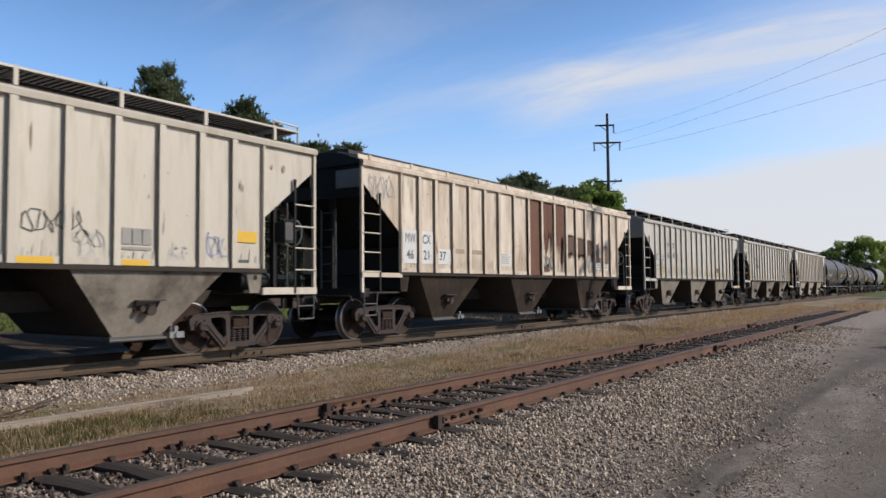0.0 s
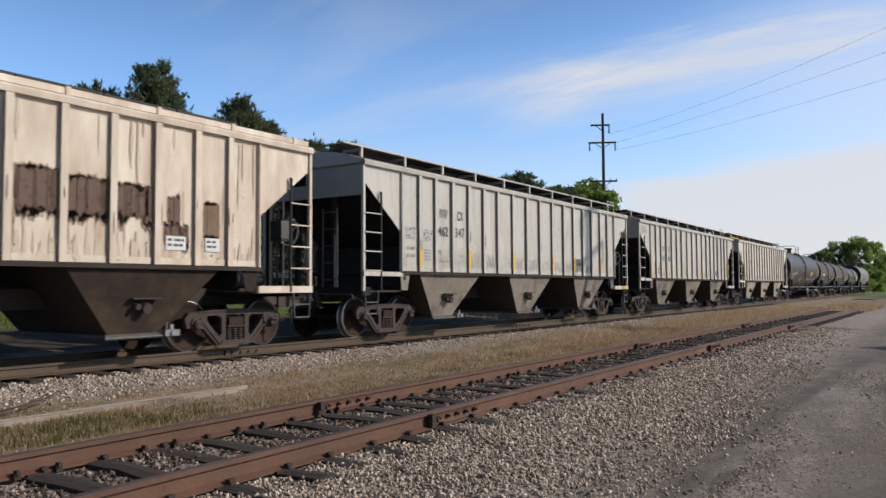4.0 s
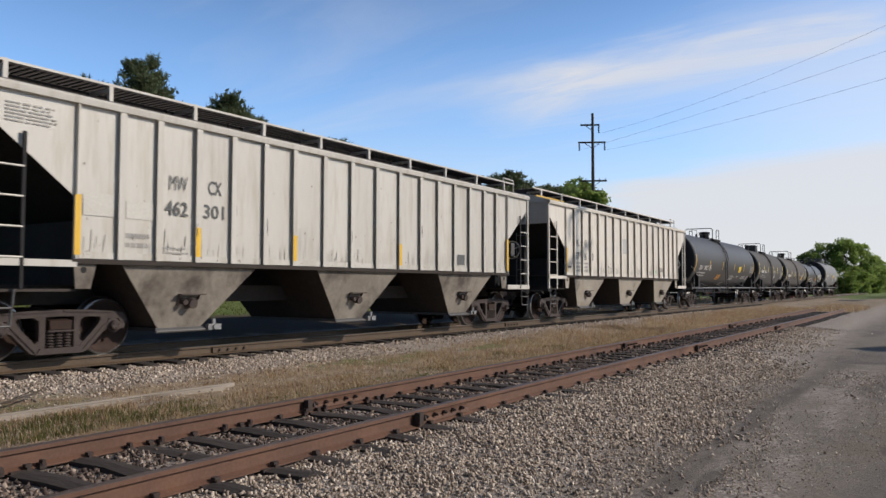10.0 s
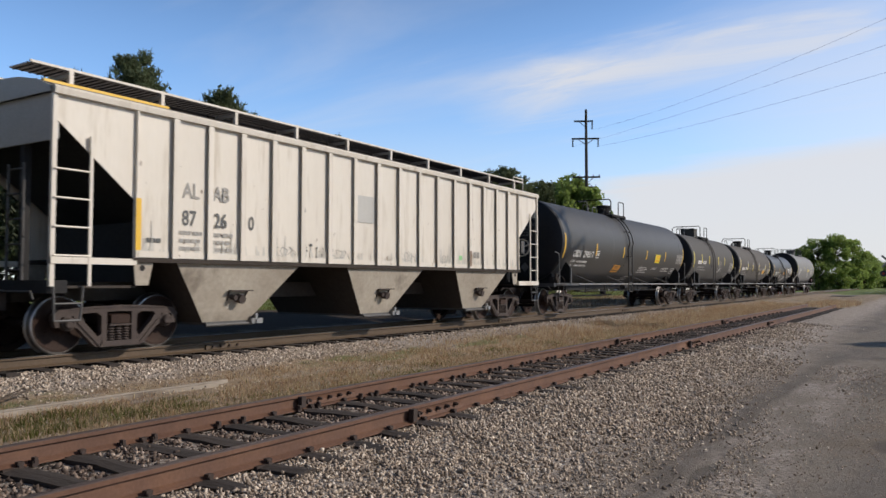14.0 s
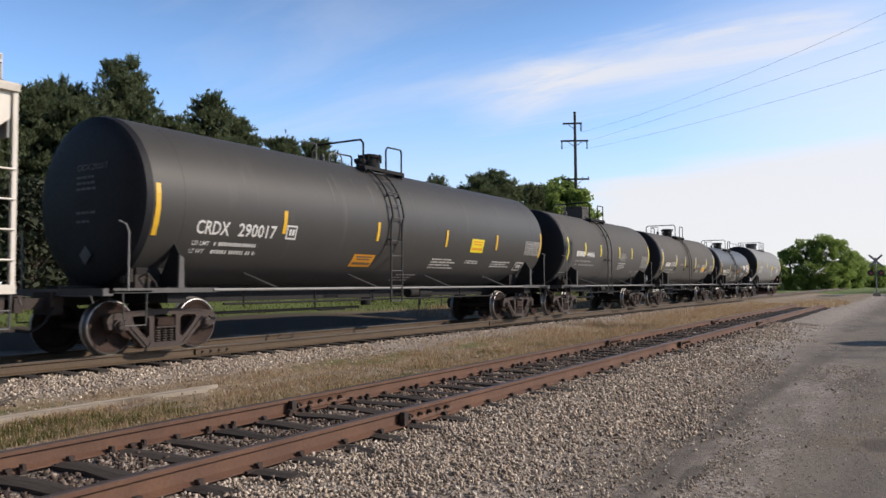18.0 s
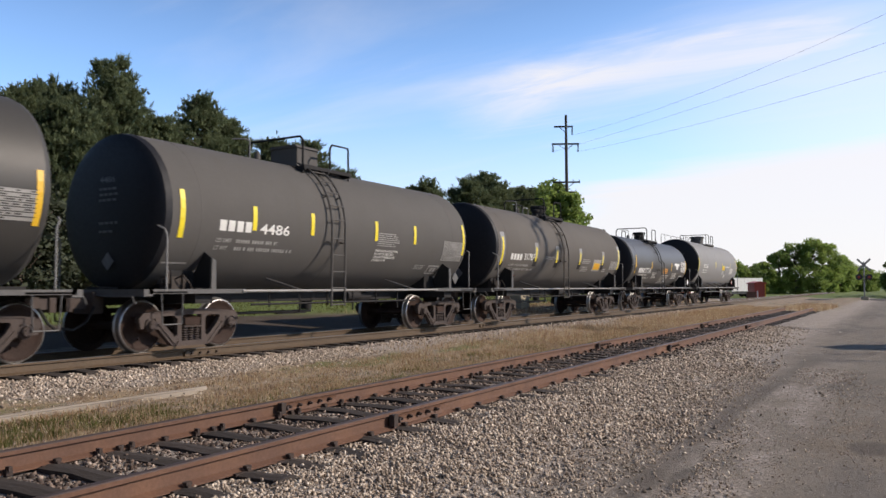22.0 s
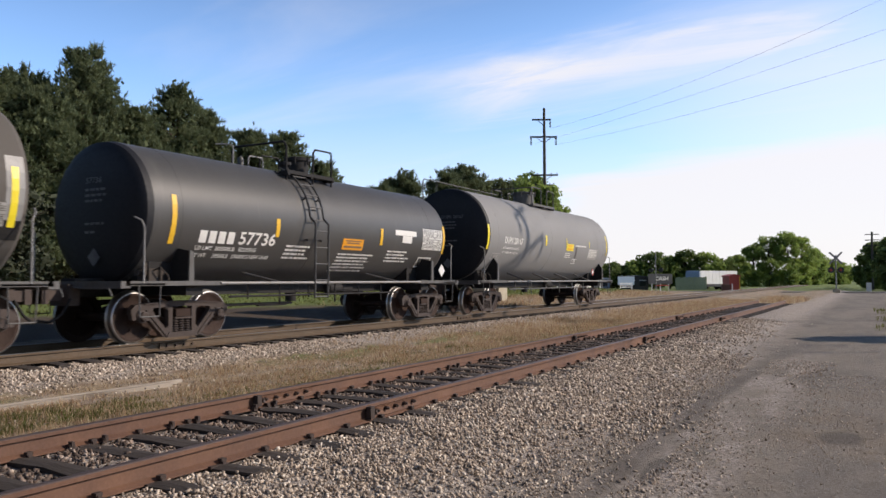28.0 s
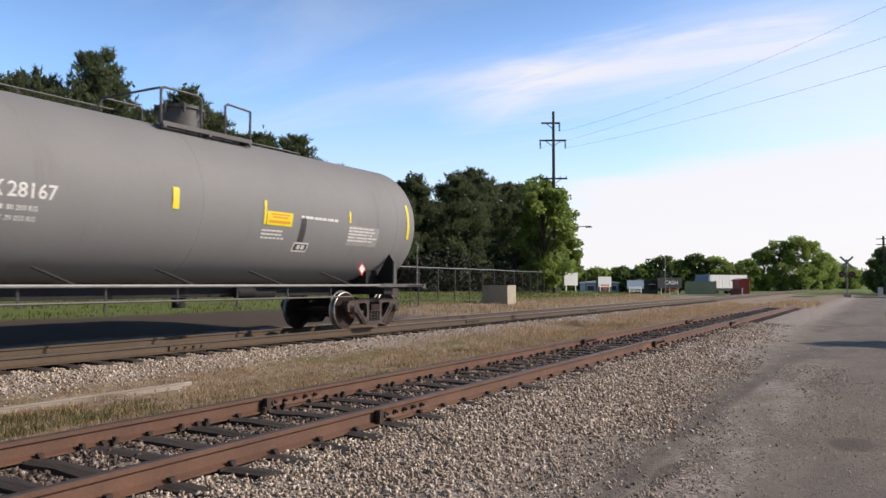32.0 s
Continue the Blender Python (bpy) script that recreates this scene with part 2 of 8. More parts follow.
M["tread"] = mat("worn_bright_steel", (0.42, 0.41, 0.40), (0.30, 0.29, 0.285), 0.42, metal=1.0, scale=4, fine=60)
M["tank1"] = mat("glossy_black_paint", (0.045, 0.0425, 0.04), (0.055, 0.052, 0.0485), 0.52, scale=0.7, fine=16, bump=0.0, spots=(0.08, 0.075, 0.068), spot_at=0.72, spot_scale=0.9, spot_stretch=(1, 3, 0.4), spot_soft=0.12, gloss_var=0.03, grain=0.1, dust=0.05, shine=0.35)
M["tank2"] = mat("dull_grey_black_paint", (0.096, 0.0905, 0.086), (0.082, 0.077, 0.073), 0.75, scale=0.7, fine=16, bump=0.0, spots=(0.085, 0.078, 0.07), spot_at=0.72, spot_scale=0.9, spot_stretch=(1, 3, 0.4), spot_soft=0.12, gloss_var=0.03, grain=0.1, dust=0.05, shine=0.2)
M["tank3"] = mat("dull_black_paint", (0.112, 0.101, 0.091), (0.09, 0.081, 0.073), 0.75, scale=0.7, fine=16, bump=0.0, spots=(0.11, 0.1, 0.09), spot_at=0.72, spot_scale=0.9, spot_stretch=(1, 3, 0.4), spot_soft=0.12, gloss_var=0.03, grain=0.1, dust=0.05, shine=0.2)
M["tank4"] = mat("satin_black_paint", (0.06, 0.0575, 0.0555), (0.046, 0.044, 0.0425), 0.46, scale=0.7, fine=16, bump=0.0, spots=(0.085, 0.081, 0.075), spot_at=0.72, spot_scale=0.9, spot_stretch=(1, 3, 0.4), spot_soft=0.12, gloss_var=0.03, grain=0.1, dust=0.05, shine=0.45)
M["tank5"] = mat("grey_paint", (0.222, 0.220, 0.219), (0.196, 0.194, 0.193), 0.68, scale=0.7, fine=16, bump=0.0, spots=(0.15, 0.145, 0.14), spot_at=0.72, spot_scale=0.9, spot_stretch=(1, 3, 0.4), spot_soft=0.12, gloss_var=0.03, grain=0.1, dust=0.1, shine=0.3)
M["tankdust"] = mat("washed_down_dust", (0.075, 0.073, 0.070), (0.055, 0.053, 0.051), 0.5, scale=3, fine=30, bump=0.0)
# near-black for ends turned from the sun: their shade is in the colour
M["head"] = mat("shaded_end_paint", (0.0165, 0.0172, 0.0220), (0.0120, 0.0126, 0.0165), 0.6, scale=1.0, fine=16, bump=0.02, shine=0.3)
M["greysteel"] = mat("grey_steel", (0.108, 0.104, 0.1024), (0.064, 0.0616, 0.06), 0.6, scale=3, fine=30)
M["palesteel"] = mat("worn_grey_pipe", (0.30, 0.295, 0.29), (0.19, 0.185, 0.18), 0.5, scale=3, fine=30)
M["yellow"] = mat("yellow_reflector", (0.80, 0.50, 0.03), (0.72, 0.42, 0.03), 0.4, scale=4, fine=40, bump=0.02)
M["lemon"] = mat("yellow_label", (0.85, 0.70, 0.03), (0.78, 0.62, 0.03), 0.4, scale=4, fine=40, bump=0.0)
M["orange"] = mat("orange_label", (0.80, 0.36, 0.02), (0.72, 0.30, 0.02), 0.4, scale=4, fine=40, bump=0.0)
M["letter_white"] = mat("white_stencil_paint", (0.78, 0.77, 0.74), (0.66, 0.65, 0.62), 0.5, scale=3, fine=40, bump=0.0)
M["letter_grey"] = mat("worn_stencil_paint", (0.38, 0.37, 0.35), (0.26, 0.25, 0.24), 0.6, scale=5, fine=60, bump=0.0)
M["letter_dark"] = mat("dark_stencil_paint", (0.06, 0.065, 0.065), (0.12, 0.12, 0.115), 0.6, scale=5, fine=60, bump=0.0)
M["letter_fade"] = mat("faded_stencil_paint", (0.26, 0.25, 0.23), (0.36, 0.34, 0.31), 0.6, scale=5, fine=60, bump=0.0)
M["repaint_tan"] = mat("tan_touched_up_paint", (0.60, 0.575, 0.515), (0.54, 0.515, 0.46), 0.6, scale=2, fine=30, bump=0.0)
M["grimewash"] = mat("thin_grey_brown_grime", (0.575, 0.55, 0.495), (0.525, 0.50, 0.445), 0.7, scale=3, fine=30, bump=0.0)
M["tanwash"] = mat("thin_tan_rust_wash", (0.62, 0.53, 0.41), (0.52, 0.42, 0.31), 0.7, scale=3, fine=30, bump=0.0)
M["letter_pale"] = mat("pale_grey_repaint", (0.50, 0.49, 0.46), (0.42, 0.41, 0.385), 0.6, scale=2, fine=30, bump=0.0)
M["letter_head"] = mat("worn_head_stencil", (0.17, 0.17, 0.18), (0.075, 0.075, 0.08), 0.6, scale=4, fine=50, bump=0.0)
M["blue_spray"] = mat("faded_blue_spray", (0.30, 0.34, 0.52), (0.42, 0.44, 0.56), 0.6, scale=5, fine=60, bump=0.0)
M["greenspray"] = mat("light_green_paint", (0.30, 0.62, 0.28), (0.26, 0.55, 0.25), 0.6, bump=0.0)
M["red"] = mat("red_paint", (0.42, 0.05, 0.03), (0.34, 0.04, 0.03), 0.5)
M["rail"] = mat("rusty_rail", (0.165, 0.080, 0.044), (0.09, 0.044, 0.029), 0.75, scale=2.5, fine=30, spots=(0.165, 0.082, 0.048), spot_at=0.6, spot_scale=1.0, spot_stretch=(1, 0.3, 1))
M["railtop"] = mat("dull_rail_head", (0.125, 0.092, 0.082), (0.085, 0.064, 0.058), 0.5, metal=0.4, scale=2.5, fine=30)
M["railmain"] = mat("brown_main_rail", (0.1069, 0.0684, 0.0369), (0.0693, 0.045, 0.02509), 0.7, scale=2.5, fine=30)
M["tie"] = mat("weathered_tie_wood", (0.066, 0.051, 0.042), (0.032, 0.025, 0.022), 0.9, scale=3, fine=26, bump=0.6, stretch=(0.25, 1, 1), per=0.5)
M["iron"] = mat("dark_rusty_iron", (0.06, 0.038, 0.03), (0.035, 0.024, 0.02), 0.8, scale=8, fine=60)
M["plank"] = mat("weathered_grey_plank", (0.42, 0.365, 0.30), (0.27, 0.23, 0.185), 0.9, scale=2, fine=24, bump=0.5, stretch=(1, 0.2, 1), spots=(0.13, 0.10, 0.075), spot_at=0.62, spot_scale=2)
M["concrete"] = mat("stained_concrete", (0.42, 0.38, 0.29), (0.32, 0.28, 0.21), 0.9, scale=1.5, fine=12, spots=(0.20, 0.17, 0.12), spot_at=0.6, spot_stretch=(1, 1, 0.3))
M["pole"] = mat("dark_pole_wood", (0.085, 0.075, 0.068), (0.05, 0.045, 0.04), 0.9, scale=2, fine=20, stretch=(1, 1, 0.1))
M["fence"] = mat("galvanised_steel", (0.30, 0.30, 0.30), (0.22, 0.22, 0.22), 0.5, metal=0.6)
M["bark"] = mat("bark", (0.10, 0.075, 0.055), (0.055, 0.042, 0.032), 0.95, scale=3, fine=20, bump=0.6, stretch=(1, 1, 0.2))
M["pine"] = mat("pine_needles", (0.19, 0.225, 0.115), (0.11, 0.14, 0.072), 0.9, scale=0.5, fine=3, bump=0)
M["leaf"] = mat("green_leaves", (0.185, 0.245, 0.075), (0.105, 0.155, 0.048), 0.7, scale=0.35, fine=3, bump=0)
M["leaf2"] = mat("fresh_green_leaves", (0.33, 0.42, 0.115), (0.21, 0.295, 0.08), 0.7, scale=0.35, fine=3, bump=0)
M["greengrass"] = mat("green_weeds", (0.12, 0.15, 0.035), (0.16, 0.15, 0.05), 0.9, scale=0.8, fine=6, bump=0)
M["scrub"] = mat("dark_scrub_leaves", (0.045, 0.055, 0.026), (0.025, 0.032, 0.016), 0.8, scale=0.5, fine=3, bump=0)
M["signwhite"] = mat("white_sign", (0.75, 0.75, 0.74), (0.66, 0.66, 0.65), 0.5)
M["signblue"] = mat("blue_grey_sign", (0.16, 0.24, 0.36), (0.22, 0.3, 0.4), 0.5)
M["signdark"] = mat("dark_sign", (0.03, 0.03, 0.035), (0.04, 0.04, 0.045), 0.5)
M["greenboard"] = mat("pale_green_fence", (0.33, 0.38, 0.22), (0.25, 0.3, 0.17), 0.8, scale=1)
M["roofwhite"] = mat("white_metal_sheet", (0.8, 0.8, 0.8), (0.7, 0.7, 0.7), 0.4)
M["wire"] = mat("weathered_aluminium_wire", (0.30, 0.30, 0.31), (0.24, 0.24, 0.25), 0.6)
M["glassblue"] = mat("dark_window", (0.03, 0.035, 0.04), (0.02, 0.025, 0.03), 0.15, bump=0)


def stone_mat(name, stops):
    m = bpy.data.materials.new(name)
    m.use_nodes = True
    nt = m.node_tree
    n, ln = nt.nodes.new, nt.links.new
    bs = nt.nodes["Principled BSDF"]
    g, r = n("ShaderNodeNewGeometry"), n("ShaderNodeValToRGB")
    while len(r.color_ramp.elements) < len(stops):
        r.color_ramp.elements.new(0.5)
    for e, (p, c) in zip(r.color_ramp.elements, stops):
        e.position, e.color = p, (*c, 1)
    ln(g.outputs["Random Per Island"], r.inputs[0])
    ln(r.outputs[0], bs.inputs["Base Color"])
    bs.inputs["Roughness"].default_value = 0.9
    return m


M["stones"] = stone_mat("ballast_stones", [(0, (0.1628, 0.1277, 0.09945)), (0.25, (0.2874, 0.2313, 0.1834)), (0.6, (0.4215, 0.3443, 0.275)), (0.85, (0.5556, 0.4674, 0.3805)), (1, (0.7472, 0.657, 0.5535))])
# dark ramp: soot on the siding, painted train shade on the main bed
M["stones_bed"] = stone_mat("sooty_shaded_ballast_stones", [(0, (0.03542, 0.02509, 0.02066)), (0.4, (0.08856, 0.06272, 0.05018)), (0.75, (0.1948, 0.145, 0.1144)), (1, (0.4428, 0.3528, 0.2878))])


def let_through(m, share):
    """Leaves pass some of the light."""
    nt = m.node_tree
    n, ln = nt.nodes.new, nt.links.new
    bs, out = nt.nodes["Principled BSDF"], nt.nodes["Material Output"]
    tr, mx = n("ShaderNodeBsdfTranslucent"), n("ShaderNodeMixShader")
    mx.inputs[0].default_value = share
    ln(bs.inputs["Base Color"].links[0].from_socket, tr.inputs[0])
    ln(bs.outputs[0], mx.inputs[1])
    ln(tr.outputs[0], mx.inputs[2])
    ln(mx.outputs[0], out.inputs[0])


M["drygrass"] = stone_mat("dry_grass", [(0, (0.21, 0.13, 0.08)), (0.3, (0.38, 0.24, 0.145)), (0.6, (0.52, 0.385, 0.245)), (0.85, (0.44, 0.355, 0.20)), (1, (0.74, 0.635, 0.45))])
for k in ("pine", "leaf", "leaf2", "drygrass", "greengrass"):
    let_through(M[k], 0.6 if k == "leaf2" else 0.5)

# ---- mesh tools ----


class G:
    """Collects faces for one mesh."""

    def __init__(self):
        self.v, self.f, self.mi = [], [], []

    def add(self, vs, fs, mi=0):
        o = len(self.v)
        self.v += [tuple(p) for p in vs]
        self.f += [tuple(i + o for i in q) for q in fs]
        self.mi += [mi] * len(fs)
        return self

    def box(self, x0, x1, y0, y1, z0, z1, mi=0):
        vs = [(x, y, z) for z in (z0, z1) for y in (y0, y1) for x in (x0, x1)]
        return self.add(vs, [(0, 2, 3, 1), (4, 5, 7, 6), (0, 1, 5, 4), (2, 6, 7, 3), (0, 4, 6, 2), (1, 3, 7, 5)], mi)

    def bar(self, p, q, r, n=6, mi=0, r2=None):
        p, q = Vector(p), Vector(q)
        d = (q - p).normalized()
        a = d.orthogonal().normalized()
        b = d.cross(a)
        r2 = r if r2 is None else r2
        vs = []
        for c, rr in ((p, r), (q, r2)):
            vs += [c + (a * math.cos(2 * math.pi * k / n) + b * math.sin(2 * math.pi * k / n)) * rr for k in range(n)]
        fs = [(k, (k + 1) % n, n + (k + 1) % n, n + k) for k in range(n)]
        fs += [tuple(range(n - 1, -1, -1)), tuple(range(n, 2 * n))]
        return self.add(vs, fs, mi)

    def pipe(self, pts, r, n=6, mi=0):
        for p, q in zip(pts, pts[1:]):
            self.bar(p, q, r, n, mi)
        return self

    def beam(self, p, q, w, h, mi=0):
        """A square bar from p to q, w wide and h high."""
        p, q = Vector(p), Vector(q)
        d = (q - p).normalized()
        s = d.cross(Vector((0, 0, 1)))
        s = (s if s.length > 1e-4 else Vector((1, 0, 0))).normalized()
        u = s.cross(d)
        vs = [c + s * (i * w / 2) + u * (j * h / 2) for c in (p, q) for i, j in ((-1, -1), (1, -1), (1, 1), (-1, 1))]
        return self.add(vs, [(3, 2, 1, 0), (4, 5, 6, 7), (0, 1, 5, 4), (1, 2, 6, 5), (2, 3, 7, 6), (3, 0, 4, 7)], mi)

    def prism(self, poly, x0, x1, mi=0):
        """A polygon in (y, z), anticlockwise as seen from +x, drawn out from x0 to x1."""
        n = len(poly)
        vs = [(x, y, z) for x in (x0, x1) for y, z in poly]
        fs = [tuple(range(n - 1, -1, -1)), tuple(range(n, 2 * n))]
        fs += [(k, (k + 1) % n, n + (k + 1) % n, n + k) for k in range(n)]
        return self.add(vs, fs, mi)

    def along(self, poly, y0, y1, mi=0):
        """A polygon in (x, z) drawn out from y0 to y1."""
        n = len(poly)
        vs = [(x, y, z) for y in (y0, y1) for x, z in poly]
        fs = [tuple(range(n)), tuple(range(2 * n - 1, n - 1, -1))]
        fs += [(k, n + k, n + (k + 1) % n, (k + 1) % n) for k in range(n)]
        return self.add(vs, fs, mi)

    def lathe_x(self, prof, cx, cy, cz, n=28, mi=0):
        """Profile of (x, r) turned about the x axis through (cx, cy, cz)."""
        k = len(prof)
        vs = [(cx + x, cy + r * math.cos(2 * math.pi * j / n), cz + r * math.sin(2 * math.pi * j / n)) for j in range(n) for x, r in prof]
        fs = [(j * k + i, j * k + i + 1, ((j + 1) % n) * k + i + 1, ((j + 1) % n) * k + i) for j in range(n) for i in range(k - 1)]
        return self.add(vs, fs, mi)

    def lathe_y(self, prof, cx, cz, n=48, mi=0):
        k = len(prof)
        vs = [(cx + r * math.cos(2 * math.pi * j / n), y, cz + r * math.sin(2 * math.pi * j / n)) for j in range(n) for y, r in prof]
        fs = [(j * k + i, ((j + 1) % n) * k + i, ((j + 1) % n) * k + i + 1, j * k + i + 1) for j in range(n) for i in range(k - 1)]
        return self.add(vs, fs, mi)

    def lathe_z(self, prof, cx, cy, n=20, mi=0):
        k = len(prof)
        vs = [(cx + r * math.cos(2 * math.pi * j / n), cy + r * math.sin(2 * math.pi * j / n), z) for j in range(n) for z, r in prof]
        fs = [(j * k + i, ((j + 1) % n) * k + i, ((j + 1) % n) * k + i + 1, j * k + i + 1) for j in range(n) for i in range(k - 1)]
        return self.add(vs, fs, mi)

    def mesh(self, name, mats, smooth=True):
        me = bpy.data.meshes.new(name)
        me.from_pydata(self.v, [], self.f)
        for m in mats if isinstance(mats, (list, tuple)) else [mats]:
            me.materials.append(m)
        if any(self.mi):
            me.polygons.foreach_set("material_index", self.mi)
        me.update()
        if smooth:
            me.shade_smooth()
            me.set_sharp_from_angle(angle=radians(35))
        return me


def part(name, g, material, parent, label="", smooth=True):
    """One mesh under a thing or a part. g: a G, or a mesh to share."""
    me = g if isinstance(g, bpy.types.Mesh) else g.mesh(name, material, smooth)
    ob = new(name, me)
    ob.parent = parent
    if label:
        ob["label"] = label
    return ob


def thing(name, label, category, m=None, g=None, material=None, group="", kind="", smooth=True):
    ob = new(name, g.mesh(name, material, smooth) if g else None)
    if m is not None:
        ob.matrix_world = m
    return tagged(ob, label, category, group, kind)


def letters(text, size):
    """Flat lettering of that height as (points, faces) in the plane, with its width."""
    cu = bpy.data.curves.new("letters", "FONT")
    cu.body, cu.size, cu.resolution_u, cu.offset = text, 1.0, 2, (0.0 if text == "MW" else 0.016)
    ob = bpy.data.objects.new("letters", cu)
    scene.collection.objects.link(ob)
    dg = bpy.context.evaluated_depsgraph_get()
    me = bpy.data.meshes.new_from_object(ob.evaluated_get(dg))
    vs = [v.co.copy() for v in me.vertices]
    fs = [tuple(p.vertices) for p in me.polygons]
    bpy.data.objects.remove(ob)
    bpy.data.meshes.remove(me)
    bpy.data.curves.remove(cu)
    hi = max(v.y for v in vs)
    lo = min(v.x for v in vs)
    k = size / hi
    return [((v.x - lo) * k, v.y * k) for v in vs], fs, (max(v.x for v in vs) - lo) * k


def lettering(name, text, size, y, z, surf, material, parent, squeeze=1.0, label="", width=None):
    """Lettering from y on, its foot at z, laid on the surface surf(u, v) -> point."""
    pts, fs, w = letters(text, size)
    squeeze = width / w if width else squeeze
    if size < 0.15:
        g = G().add([surf(y + a * squeeze, z + b) for a, b in pts], fs)
        o = part(name, g, material, parent, label or f"painted lettering {text}", smooth=False)
        o["kind"] = "stuff"
        return
    # big characters stand singly
    root = list(range(len(pts)))

    def top(k):
        while root[k] != k:
            k = root[k]
        return k

    for f in fs:
        for k in f[1:]:
            root[top(k)] = top(f[0])
    piles = {}
    for f in fs:
        piles.setdefault(top(f[0]), []).append(f)
    for pile in piles.values():
        ids = sorted({k for f in pile for k in f})
        at = {k: n for n, k in enumerate(ids)}
        g = G().add([surf(y + pts[k][0] * squeeze, z + pts[k][1]) for k in ids], [tuple(at[k] for k in f) for f in pile])
        part("letter", g, material, parent, smooth=False)


def mark_bars(y, z, height, width, surf, material, parent):
    """An owner's mark as four plain bars."""
    step = width / 4
    for k in range(4):
        part("mark_bar", patch(G(), y + k * step, y + k * step + 0.74 * step, z, z + height, surf, 2), material, parent, smooth=False)


def patch(g, y0, y1, z0, z1, surf, n=4, mi=0):
    """A thin rectangle laid on a surface, in n strips."""
    for k in range(n):
        a, b = z0 + (z1 - z0) * k / n, z0 + (z1 - z0) * (k + 1) / n
        g.add([surf(y0, a), surf(y1, a), surf(y1, b), surf(y0, b)], [(0, 1, 2, 3)], mi)
    return g


def on_side(x):
    return lambda u, v: (x, u, v)


def on_tank(r, zc):
    """z on the drawing is measured as height on the shell."""
    def f(u, v):
        a = max(-1.2, min(1.2, (v - zc) / r))
        a = math.asin(max(-0.95, min(0.95, (v - zc) / r)))
        return (r * math.cos(a) + 0.006, u, zc + r * math.sin(a))
    return f


# ---- ground, road, tracks ----
def lerp(x, pts):
    for (a, p), (b, q) in zip(pts, pts[1:]):
        if x <= b:
            return p + (q - p) * max(0.0, (x - a) / (b - a))
    return pts[-1][1]


LIE = [(-400, 3.0), (-120, 1.3), (-40, 0.8), (-30, 0.5), (-22, 0.22), (-17, 0.03), (-14.6, -0.16), (-13.6, -0.22), (-10.6, -0.24), (-9.8, -0.33), (-8.9, -0.42), (-7.4, -0.43), (-6.9, -0.38), (-6.5, -0.333), (-4.1, -0.328), (-3.6, -0.315), (-3.1, -0.355), (-2.6, -0.425), (-1.9, -0.445), (3, -0.45), (400, -0.45)]


def lie(x, y):
    """The height of the ground."""
    z = lerp(x, LIE)
    if x < -14:
        z += (-0.45 - z) * min(1, max(0, (y - 75) / 25))
    if -60 < x < 6 and -5 < y < 130:
        z += 0.025 * noise.noise((x * 1.3, y * 1.3, 0)) + 0.012 * noise.noise((x * 5, y * 5, 3))
    return z


